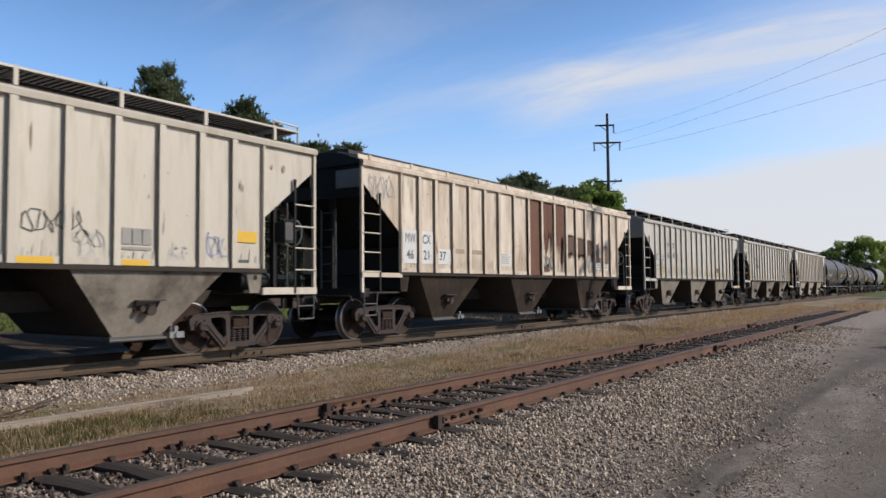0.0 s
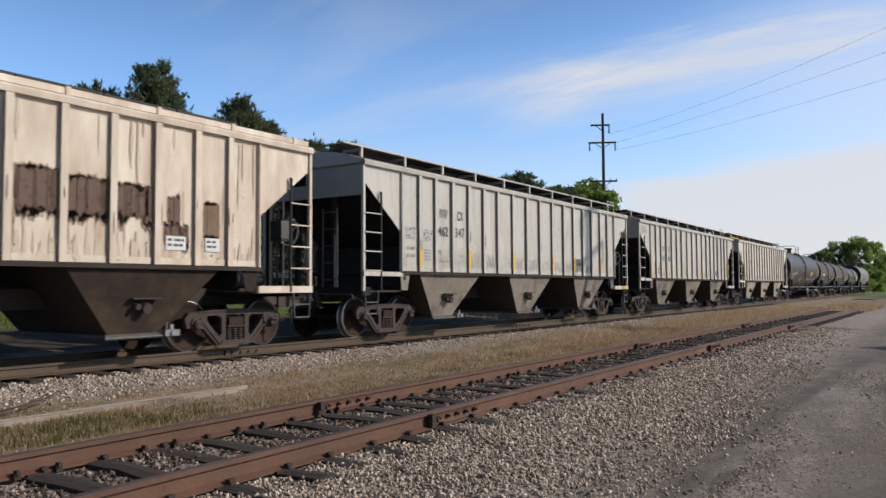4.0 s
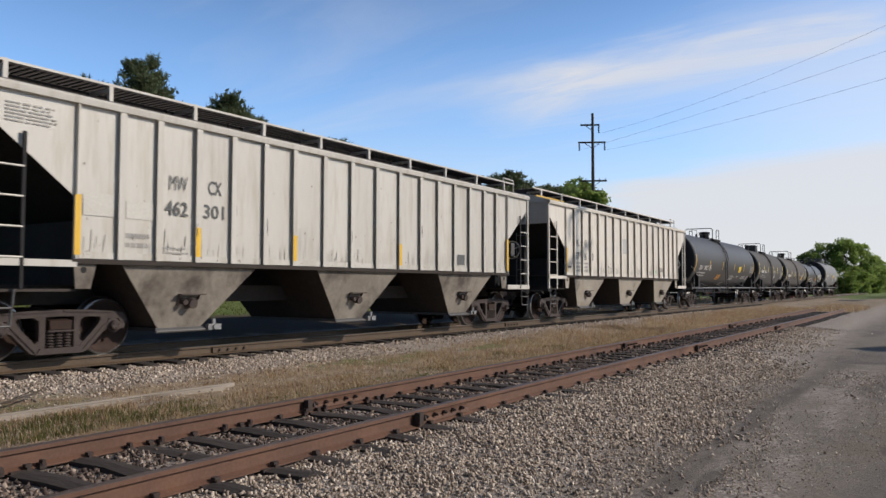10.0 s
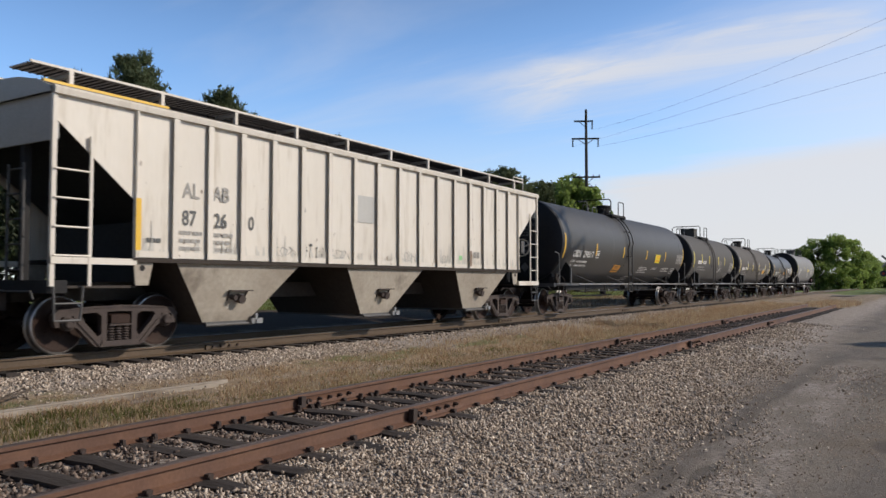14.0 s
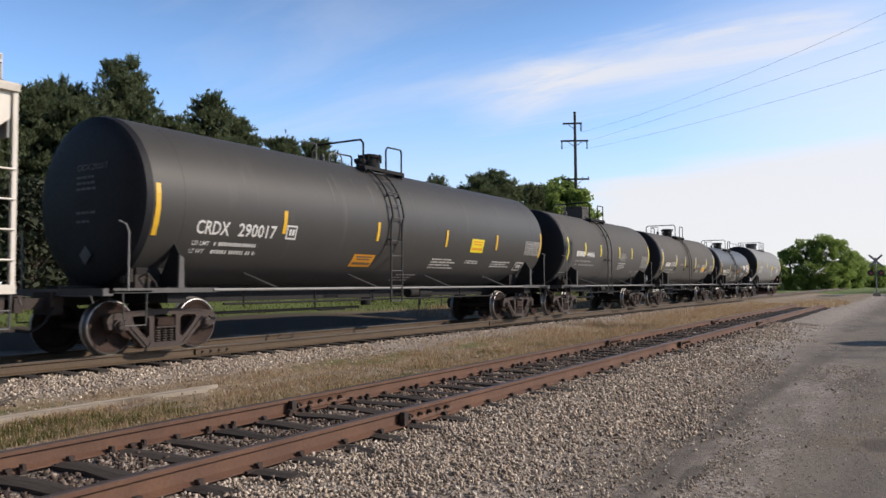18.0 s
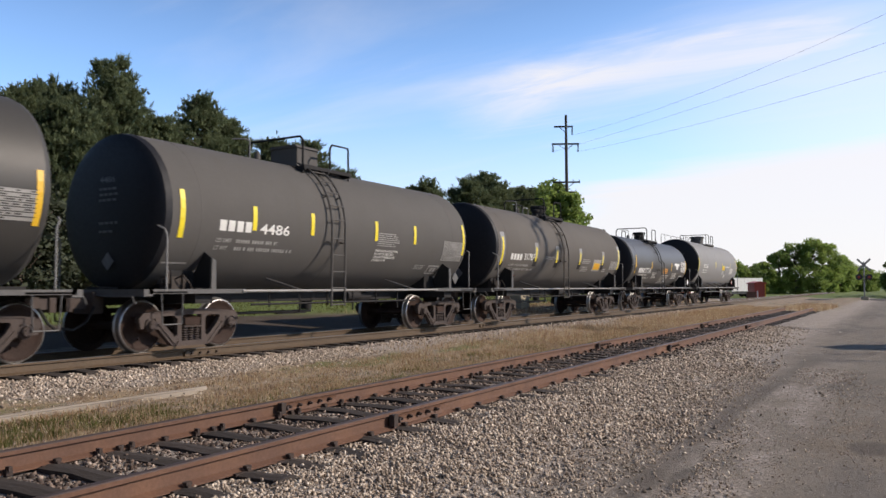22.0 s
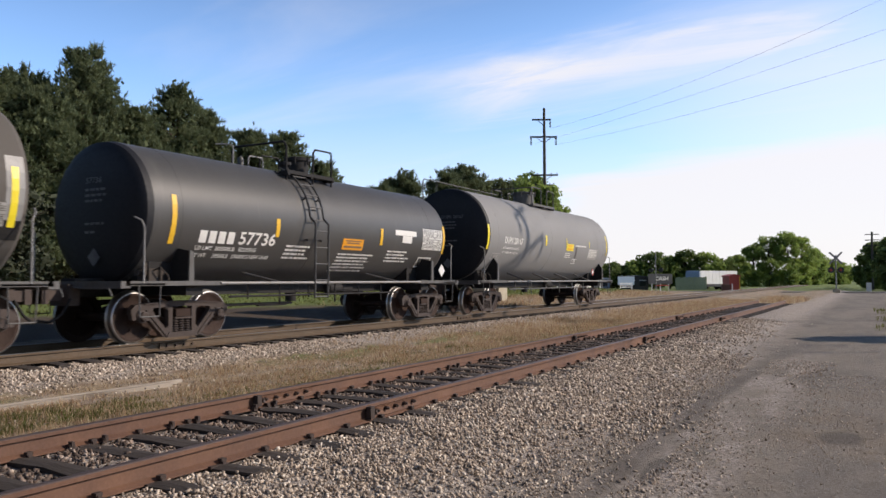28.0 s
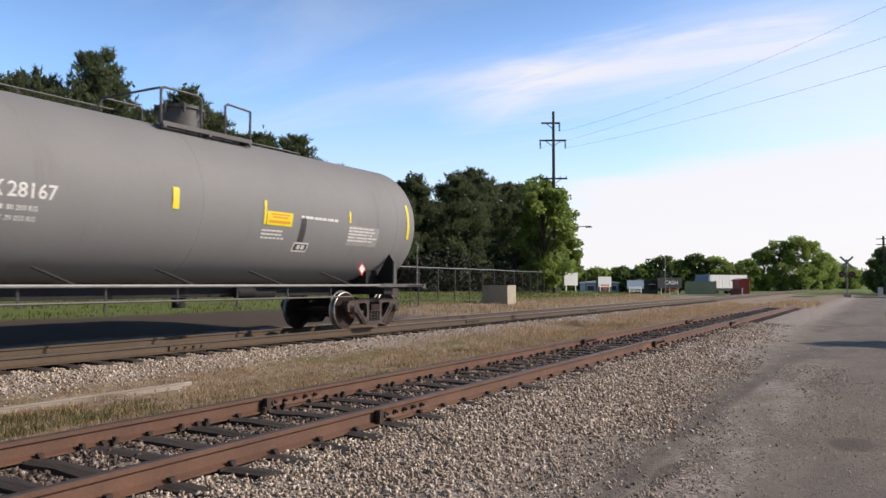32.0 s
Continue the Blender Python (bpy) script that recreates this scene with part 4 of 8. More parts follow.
            for k in range(10):
                y = 0.6 + (L - 1.2) * k / 9
                g = G().box(x + 0.24, x + 0.30, y - 0.035, y + 0.035, eave + 0.10, eave + 0.47)
                g.box(x - 0.26, x + 0.28, y - 0.03, y + 0.03, eave + 0.34, eave + 0.395)
                part("board_bracket", g, M[paint], car, smooth=False)
    else:
        for k in range(int(L / 0.5)):
            g = G().add([(0.86, k * 0.5, eave + 0.27), (1.42, k * 0.5, eave + 0.14), (1.42, k * 0.5 + 0.46, eave + 0.14), (0.86, k * 0.5 + 0.46, eave + 0.27), (0.86, k * 0.5, eave + 0.24), (1.42, k * 0.5, eave + 0.11), (1.42, k * 0.5 + 0.46, eave + 0.11), (0.86, k * 0.5 + 0.46, eave + 0.24)], [(0, 1, 2, 3), (7, 6, 5, 4), (0, 4, 5, 1), (1, 5, 6, 2), (2, 6, 7, 3), (3, 7, 4, 0)])
            part("walk_sheet", g, M["fence"], car, "pale ribbed roof walk sheet", smooth=False)
        part("walk_edge", G().box(1.41, 1.45, 0, L, eave + 0.06, eave + 0.16), M["rusty"], car, smooth=False)
        for k in range(11):
            y = 0.4 + (L - 0.8) * k / 10
            part("board_bracket", G().box(1.2, 1.47, y - 0.04, y + 0.04, eave + 0.03, eave + 0.18), M[paint], car)
    # ends: upper plate, slope sheet, sill, ladders, steps
    for s in (0, 1):
        f = (lambda y: y) if s == 0 else (lambda y: L - y)
        d = 1 if s == 0 else -1
        g = G()
        q = [(f(e), eave - 0.05), (f(e), eave - 0.75), (f(e + 0.03), eave - 0.75), (f(e + 0.03), eave - 0.05)]
        g.prism(q if s == 0 else q[::-1], -X + 0.05, X - 0.05)
        # the roof's end sheet, arched
        g.along([(X - 0.03, eave - 0.06), (X - 0.03, eave), (1.1, eave + 0.165), (0.6, eave + 0.265), (0, eave + 0.305), (-0.6, eave + 0.265), (-1.1, eave + 0.165), (-X + 0.03, eave), (-X + 0.03, eave - 0.06)], min(f(0.0), f(0.018)), max(f(0.0), f(0.018)))
        # without endpaint the plate is near-black, shade of the end wall as colour
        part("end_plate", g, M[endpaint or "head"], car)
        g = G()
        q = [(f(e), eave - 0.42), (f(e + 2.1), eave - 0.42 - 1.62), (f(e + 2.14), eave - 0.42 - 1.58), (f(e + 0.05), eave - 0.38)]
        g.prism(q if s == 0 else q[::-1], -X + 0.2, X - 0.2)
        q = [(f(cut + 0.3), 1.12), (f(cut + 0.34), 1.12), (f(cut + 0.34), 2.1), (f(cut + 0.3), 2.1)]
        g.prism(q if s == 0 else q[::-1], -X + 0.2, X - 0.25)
        # black here stands in for the shade under the car's end
        part("slope_sheet", g, M["black"], car, "end slope sheet, black to carry its shade")
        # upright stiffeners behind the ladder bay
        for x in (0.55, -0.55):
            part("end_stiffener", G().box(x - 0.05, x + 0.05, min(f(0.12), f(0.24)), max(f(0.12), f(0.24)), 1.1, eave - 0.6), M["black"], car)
        # corner posts and ladders
        for x, sx in ((X, 1), (-X, -1)):
            g = G().box(min(x, x - sx * 0.06), max(x, x - sx * 0.06), min(f(0), f(0.07)), max(f(0), f(0.07)), 1.05, eave - 0.02)
            part("corner_post", g, M[paint], car, smooth=False)
            g = G()
            g.box(min(x + sx * 0.03, x), max(x + sx * 0.03, x), min(f(0.58), f(0.63)), max(f(0.58), f(0.63)), 1.05, eave - 0.65)
            part("ladder_stile", g, M[stile or "black"], car, smooth=False)
            for k in range(4):
                z = 1.18 + 0.42 * k
                part("ladder_rung", G().bar((x + sx * 0.02, f(0.03), z + 0.32), (x + sx * 0.02, f(0.61), z + 0.32), 0.016, 6), M[paint], car)
            g = G().box(min(x - sx * 0.07, x + sx * 0.02), max(x - sx * 0.07, x + sx * 0.02), min(f(0), f(1.42)), max(f(0), f(1.42)), 1.03 if s else 1.38, 1.16 if s else 1.48)
            part("end_sill_step", g, M[paint], car, smooth=False)
            g = G()
            g.pipe([(x, f(0.06), 1.05), (x, f(0.08), 0.55), (x, f(0.48), 0.55), (x, f(0.52), 1.05)], 0.018, 6)
            g.bar((x, f(0.07), 0.8), (x, f(0.5), 0.8), 0.015, 6)
            part("sill_step", g, M["greysteel"], car)
            # bolster web over the truck
            q = [(f(1.40), sill - 0.02), (f(1.44), 1.06), (f(1.68), 1.06), (f(1.78), sill - 0.02)]
            part("bolster_web", G().prism(q if s == 0 else q[::-1], min(x - sx * 0.04, x - sx * 0.06), max(x - sx * 0.04, x - sx * 0.06)), M[under], car)
            part("lifting_hole", G().bar((x - sx * 0.05, f(1.56), 1.34), (x - sx * 0.036, f(1.56), 1.34), 0.05, 12), M["black"], car)
        # ladder on the end, seen between the cars
        for x in (0.35, -1.1):
            g = G()
            g.bar((x, f(0.03), 1.05), (x, f(0.03), 2.9), 0.022, 6)
            g.bar((x + 0.42, f(0.03), 1.05), (x + 0.42, f(0.03), 2.9), 0.022, 6)
            for k in range(5):
                g.bar((x, f(0.03), 1.3 + 0.38 * k), (x + 0.42, f(0.03), 1.3 + 0.38 * k), 0.014, 6)
            part("end_ladder", g, M["greysteel"], car)
        part("end_sill", G().box(-X + 0.05, X - 0.05, min(f(0), f(0.3)), max(f(0), f(0.3)), 0.95, 1.14), M["black"], car)
        part("end_platform", G().box(-1.45, 1.45, min(f(0.3), f(1.5)), max(f(0.3), f(1.5)), 1.02, 1.06), M["underdark"], car)
        add_coupler(car, f(0.0), -d)
        add_truck(car, f(1.50))
    # brake gear on the forward end
    g = G()
    for k in range(20):
        a, b = 2 * math.pi * k / 20, 2 * math.pi * (k + 1) / 20
        g.bar((1.05 + 0.27 * math.cos(a), L - 0.16, 2.25 + 0.27 * math.sin(a)), (1.05 + 0.27 * math.cos(b), L - 0.16, 2.25 + 0.27 * math.sin(b)), 0.02, 6)
    for k in range(4):
        a = math.pi * k / 2 + 0.4
        g.bar((1.05, L - 0.14, 2.25), (1.05 + 0.27 * math.cos(a), L - 0.16, 2.25 + 0.27 * math.sin(a)), 0.014, 6)
    part("brake_wheel", g, M[paint], car)
    part("brake_housing", G().box(0.9, 1.2, L - 0.5, L - 0.25, 2.05, 2.45), M["greysteel"], car)
    part("air_reservoir", G().lathe_y([(L - 1.2, 0.0), (L - 1.2, 0.16), (L - 0.5, 0.16), (L - 0.5, 0.0)], 0.6, 1.3, 16), M["black"], car)
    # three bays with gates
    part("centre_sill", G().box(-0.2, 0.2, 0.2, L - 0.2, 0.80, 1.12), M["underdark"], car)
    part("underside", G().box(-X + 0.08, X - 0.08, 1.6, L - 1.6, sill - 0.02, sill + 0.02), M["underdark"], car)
    for c in (L / 2 - 4.55, L / 2 - 0.05, L / 2 + 4.5):
        t, b, zt, zb, xt, xb = 1.42 if stepped else 1.5, 0.44 if stepped else 0.54, sill - 0.05, 0.40, X - 0.06, 1.28
        # the outlets lie a little towards the rear of each bay
        d = c - (0.14 if stepped else 0.10)
        c += 0.0 if stepped else 0.12
        v = [(sx * xt, c + sy * t, zt) for sx in (1, -1) for sy in (-1, 1)] + [(sx * xb, d + sy * b, zb) for sx in (1, -1) for sy in (-1, 1)]
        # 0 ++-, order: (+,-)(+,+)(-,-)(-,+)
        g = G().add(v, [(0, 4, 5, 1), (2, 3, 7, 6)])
        # cross slopes and floor darker than the sides: bay shade set as colour
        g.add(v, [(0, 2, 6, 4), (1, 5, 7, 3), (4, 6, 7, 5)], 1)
        part("hopper_bay", g, [M[under], M["underdark"]], car, "grimy side sheets, cross slopes blackened as shade", smooth=False)
        g = G().box(-1.32, 1.32, d - 0.5, d + 0.5, 0.35, 0.405)
        g.bar((1.36, d - 0.54, 0.35), (1.36, d + 0.60, 0.35), 0.028, 8)
        gate = part("outlet_gate", g, M["greysteel"], car)
        g = G().bar((1.24, d + 0.64, 0.39), (1.46, d + 0.64, 0.39), 0.05, 8)
        g.box(1.36, 1.43, d + 0.50, d + 0.78, 0.34, 0.44).box(1.37, 1.41, d + 0.61, d + 0.67, 0.40, 0.53)
        part("gate_drive", g, M["fence"], gate, "pale worn gate drive head")
        # the shaker bracket, half way up the slope
        xs = 1.41
        g = G().beam((xs + 0.06, c - 0.30, 0.96), (xs + 0.06, c + 0.22, 0.96), 0.10, 0.022)
        g.bar((xs - 0.06, c - 0.03, 0.83), (xs + 0.10, c - 0.03, 0.80), 0.085, 10)
        g.bar((xs - 0.06, c - 0.19, 0.85), (xs + 0.09, c - 0.19, 0.83), 0.05, 8)
        g.beam((xs, c - 0.27, 0.95), (xs - 0.06, c - 0.27, 0.78), 0.03, 0.03).beam((xs, c + 0.17, 0.95), (xs - 0.06, c + 0.12, 0.78), 0.03, 0.03)
        part("shaker_bracket", g, M["truck"], car)
    marks(car, X + 0.001, L, ys)
    CARS.append((car, y0))
    return car


def bars(car, rows, material="yellow", name="reflector"):
    for x, y0, y1, z0, z1 in rows:
        part(name, G().box(x - 0.03, x + 0.006, y0, y1, z0, z1), M[material], car, smooth=False)


def small_print(car, surf, y0, y1, z0, z1, lines, material="letter_fade", seed=0):
    """Unreadable stencil lines as plain bars."""
    r = random.Random(seed)
    g = G()
    h = (z1 - z0) / lines
    for k in range(lines):
        y = y0
        end = y1 - r.random() * 0.25 * (y1 - y0)
        while y < end:
            w = min(r.uniform(0.03, 0.15), end - y)
            patch(g, y, y + w, z1 - h * (k + 0.62), z1 - h * (k + 0.14), surf, 1)
            y += w + r.choice((0.014, 0.014, 0.035))
    part("small_print", g, M[material], car, smooth=False)["kind"] = "stuff"


def scrawl(car, x, y0, y1, z0, z1, seed, material="letter_fade", turns=7, width=0.012):
    """Spray scribble as one thin looping stroke."""
    r = random.Random(seed)
    g = G()
    pts = []
    n = turns * 6
    for k in range(n):
        u = k / (n - 1)
        pts.append((y0 + (y1 - y0) * u + 0.07 * math.sin(k * 1.7 + r.random()), (z0 + z1) / 2 + (z1 - z0) / 2 * math.sin(k * 1.05 + 0.8 * r.random()) * (0.6 + 0.4 * r.random())))
    for p, q in zip(pts, pts[1:]):
        d = Vector((q[0] - p[0], q[1] - p[1]))
        if d.length < 1e-4:
            continue
        nrm = Vector((-d.y, d.x)).normalized() * width
        g.add([(x, p[0] - nrm.x, p[1] - nrm.y), (x, q[0] - nrm.x, q[1] - nrm.y), (x, q[0] + nrm.x, q[1] + nrm.y), (x, p[0] + nrm.x, p[1] + nrm.y)], [(0, 1, 2, 3)])
    part("spray_scribble", g, M[material], car, smooth=False)


PX = 1.55 - 0.025  # where paint on the panels lies


def soot_runs(car, ys, seed, tone="grimewash", top=0.30):
    """Broad pale runs rising from the sill beside the ribs, uneven from panel to panel."""
    r = random.Random(seed)
    for k in range(len(ys) - 1):
        g = G()
        for n in range(r.randint(6, 14)):
            y = ys[k] + 0.12 + (ys[k + 1] - ys[k] - 0.20) * r.random() ** 1.3
            w, h = r.uniform(0.012, 0.05), r.uniform(0.25, 1.0) * 1.3 * top * (2.0 if r.random() < 0.12 else 1.0)
            z = 1.51 + r.uniform(0, 0.08)
            x = PX - 0.0035 + 0.0004 * r.random()
            g.add([(x, y - w, z), (x, y + w, z), (x, y + 0.25 * w, z + h), (x, y - 0.25 * w, z + h)], [(0, 1, 2, 3)])
        part("soot_run", g, M[tone], car, smooth=False)["kind"] = "stuff"


def hanging_runs(car, ys, seed, tone, n=9, long=1.5):
    """Brown runs washed down from the roof edge and from half way."""
    r = random.Random(seed)
    for k in range(len(ys) - 1):
        g = G()
        for q in range(r.randint(n // 2, n)):
            y = ys[k] + 0.12 + (ys[k + 1] - ys[k] - 0.20) * r.random()
            z = r.choice((3.76, 3.76, r.uniform(2.6, 3.3)))
            w, h = r.uniform(0.006, 0.035), r.uniform(0.2, 1.0) * long
            x = PX - 0.003 + 0.0005 * r.random()
            g.add([(x, y - 0.4 * w, z), (x, y - w, z - 0.6 * h), (x, y, max(1.52, z - h)), (x, y + w, z - 0.5 * h), (x, y + 0.5 * w, z)], [(0, 1, 2, 3, 4)])
        part("washed_run", g, M[tone], car, smooth=False)["kind"] = "stuff"


def blot(car, y0, y1, z0, z1, seed, drips=0.5, material="rust", rough_top=0.1, square=False):
    """A rust blot: a thin stain that runs down, a ragged dark core and flakes round it."""
    r = random.Random(seed)
    for x, grow, m in ((PX - 0.002, 1.0, "rustthin"), (PX, 0.0, material)):
        g = G()
        n = max(6, int((y1 - y0) / 0.011))
        d, e = 0.0, 0.0
        for k in range(n):
            u = (k + 0.5) / n
            a, b = y0 + (y1 - y0) * k / n - 0.01 * grow, y0 + (y1 - y0) * (k + 1) / n + 0.01 * grow
            d = 0.75 * d + 0.25 * r.random() ** 3 * 2
            e = 0.8 * e + 0.2 * (r.random() - 0.5) * 2
            edge = 1.0 if square else min(1.0, 5 * u, 5 * (1 - u))
            lo = z0 + (z1 - z0) * (1 - edge) * 0.5 - (drips * (1 + 0.8 * grow) + 0.06) * d * edge - 0.05 * grow
            hi = z1 - (z1 - z0) * (1 - edge) * 0.35 + (rough_top + 0.06) * e + 0.04 * grow
            lo, hi = max(lo, 1.51), min(hi, 3.78)
            if hi - lo > 0.015 and (r.random() > 0.10 or grow):
                cut = lo + (hi - lo) * r.uniform(0.25, 0.75)
                for p, q in (((lo, hi),) if r.random() > 0.3 or grow else ((lo, cut - 0.015), (cut + 0.015, hi))):
                    g.add([(x, a, p), (x, b, p), (x, b, q), (x, a, q)], [(0, 1, 2, 3)])
        if not grow:
            for k in range(14):
                a, p = r.uniform(y0 - 0.03, y1 + 0.03), r.uniform(z0 - 0.2, z1 + 0.1)
                w, h = r.uniform(0.004, 0.016), r.uniform(0.008, 0.05)
                if 1.55 < p < 3.7:
                    g.add([(x, a - w, p), (x, a, p - h), (x, a + w, p), (x, a, p + h * 0.6)], [(0, 1, 2, 3)])
        part("rust_stain", g, M[m], car, "brown rust stain", smooth=False)["kind"] = "stuff"


def chips(car, ys, n, seed, material="rustpale", big=0.024):
    """Scattered chips and rust specks, thicker along the ribs and the sill."""
    r = random.Random(seed)
    g = G()
    for k in range(n):
        p = r.randrange(len(ys) - 1)
        y = ys[p] + 0.06 + (ys[p + 1] - ys[p] - 0.14) * r.random() ** 2.4
        z = 1.55 + 2.2 * r.random() ** 2.2
        w, h = big * r.uniform(0.15, 0.7), big * r.uniform(0.3, 2.4)
        m = r.randint(4, 7)
        a0 = r.random() * 6
        pts = [(PX, y + w * math.cos(a0 + 2 * math.pi * q / m) * r.uniform(0.5, 1.1), z + h * math.sin(a0 + 2 * math.pi * q / m) * r.uniform(0.4, 1.1)) for q in range(m)]
        g.add(pts, [tuple(range(m))])
    part("paint_chips", g, M[material], car, "flaked paint and rust specks", smooth=False)["kind"] = "stuff"


def rib_smears(car, ys, seed, material="letter_dark", share=0.75):
    """Dark grease smears on the flanges of the ribs and beside them."""
    r = random.Random(seed)
    g = G()
    for y in ys[1:-1]:
        if r.random() > share:
            continue
        z = r.uniform(2.0, 2.45)
        for n in range(r.randint(1, 3)):
            x, a = r.choice(((1.5835, r.uniform(-0.02, 0.07)), (PX, r.uniform(0.10, 0.14))))
            w, h = r.uniform(0.006, 0.016), r.uniform(0.06, 0.22)
            z += r.uniform(-0.1, 0.1)
            g.add([(x, y + a - w, z - h * 0.4), (x, y + a + 0.4 * w, z - h), (x, y + a + w, z - 0.1 * h), (x, y + a + 0.5 * w, z + h), (x, y + a - 0.6 * w, z + 0.8 * h)], [(0, 1, 2, 3, 4)])
    part("grease_smears", g, M[material], car, "dark grease smears on the ribs", smooth=False)["kind"] = "stuff"


def worn_patch(car, y0, y1, z0, z1, seed, ground="letter_pale", over="letter_fade", n=26):
    """A repainted or peeling field with ragged remains of an old stencil."""
    r = random.Random(seed)
    if ground:
        part("repainted_field", patch(G(), y0, y1, z0, z1, on_side(PX - 0.0015), 1), M[ground], car, "repainted grey field", smooth=False)
    g = G()
    for k in range(n):
        y, z = r.uniform(y0 + 0.02, y1 - 0.02), r.uniform(z0 + 0.02, z1 - 0.02)
        w, h, m, a0 = r.uniform(0.008, 0.05), r.uniform(0.008, 0.04), r.randint(5, 8), r.random() * 6
        g.add([(PX, y + w * math.cos(a0 + 2 * math.pi * q / m) * r.uniform(0.3, 1.1), z + h * math.sin(a0 + 2 * math.pi * q / m) * r.uniform(0.3, 1.1)) for q in range(m)], [tuple(range(m))])
    part("peeling_stencil", g, M[over], car, "ragged remains of an old stencil", smooth=False)["kind"] = "stuff"


def marks_a(car, x, L, ys):
    P = on_side(PX)
    chips(car, ys, 50, 600)
    soot_runs(car, ys, 70, "grimewash", 0.18)
    n = len(ys) - 1
    for a, b, z0, z1 in ((n - 6, 0.12, 1.51, 1.61), (n - 4, 0.14, 1.51, 1.60), (n - 1, 0.10, 1.97, 2.17)):
        part("reflector", patch(G(), ys[a] + b, ys[a + 1] - b - 0.02, z0, z1, on_side(PX + 0.004), 1), M["yellow"], car, smooth=False)
    for k in range(3):
        w = (ys[n - 3] - ys[n - 4] - 0.24) / 3
        part("stencil_panel", patch(G(), ys[n - 4] + 0.14 + w * k, ys[n - 4] + 0.12 + w * (k + 1), 1.84, 2.09, P, 1), M["letter_fade"], car, smooth=False)
    part("stencil_panel", patch(G(), ys[n - 4] + 0.14, ys[n - 3] - 0.12, 1.755, 1.80, P, 1), M["letter_fade"], car, smooth=False)
    scrawl(car, PX, ys[n - 6] + 0.16, ys[n - 5] + 0.34, 1.92, 2.30, 3, "letter_dark", 6, 0.008)
    scrawl(car, PX, ys[n - 5] + 0.16, ys[n - 5] + 0.62, 1.75, 2.05, 4, "letter_pale", 5, 0.008)
    scrawl(car, PX, ys[n - 2] + 0.16, ys[n - 2] + 0.56, 1.62, 2.12, 5, "blue_spray", 4, 0.009)
    worn_patch(car, ys[n - 3] + 0.2, ys[n - 3] + 0.6, 1.65, 1.85, 7, None, "letter_pale", 14)
    part("routing_tag", patch(G(), ys[n - 1] + 0.16, ys[n - 1] + 0.40, 1.60, 1.66, P, 1), M["letter_dark"], car, smooth=False)
    g = G()
    for y, z, w, h in ((ys[n - 6] + 0.3, 3.28, 0.016, 0.24), (ys[n - 1] + 0.2, 3.0, 0.02, 0.12), (ys[n - 1] + 0.26, 2.95, 0.014, 0.10), (ys[n] + 0.25, 3.42, 0.03, 0.06), (ys[n] + 0.55, 3.42, 0.05, 0.09)):
        g.add([(PX + 0.002, y - w, z), (PX + 0.002, y, z - h), (PX + 0.002, y + w, z), (PX + 0.002, y + 0.3 * w, z + h)], [(0, 1, 2, 3)])
    part("rust_stain", g, M["rustthin"], car, "thin brown rust run", smooth=False)["kind"] = "stuff"
    rib_smears(car, ys, 608, "letter_fade", 0.4)


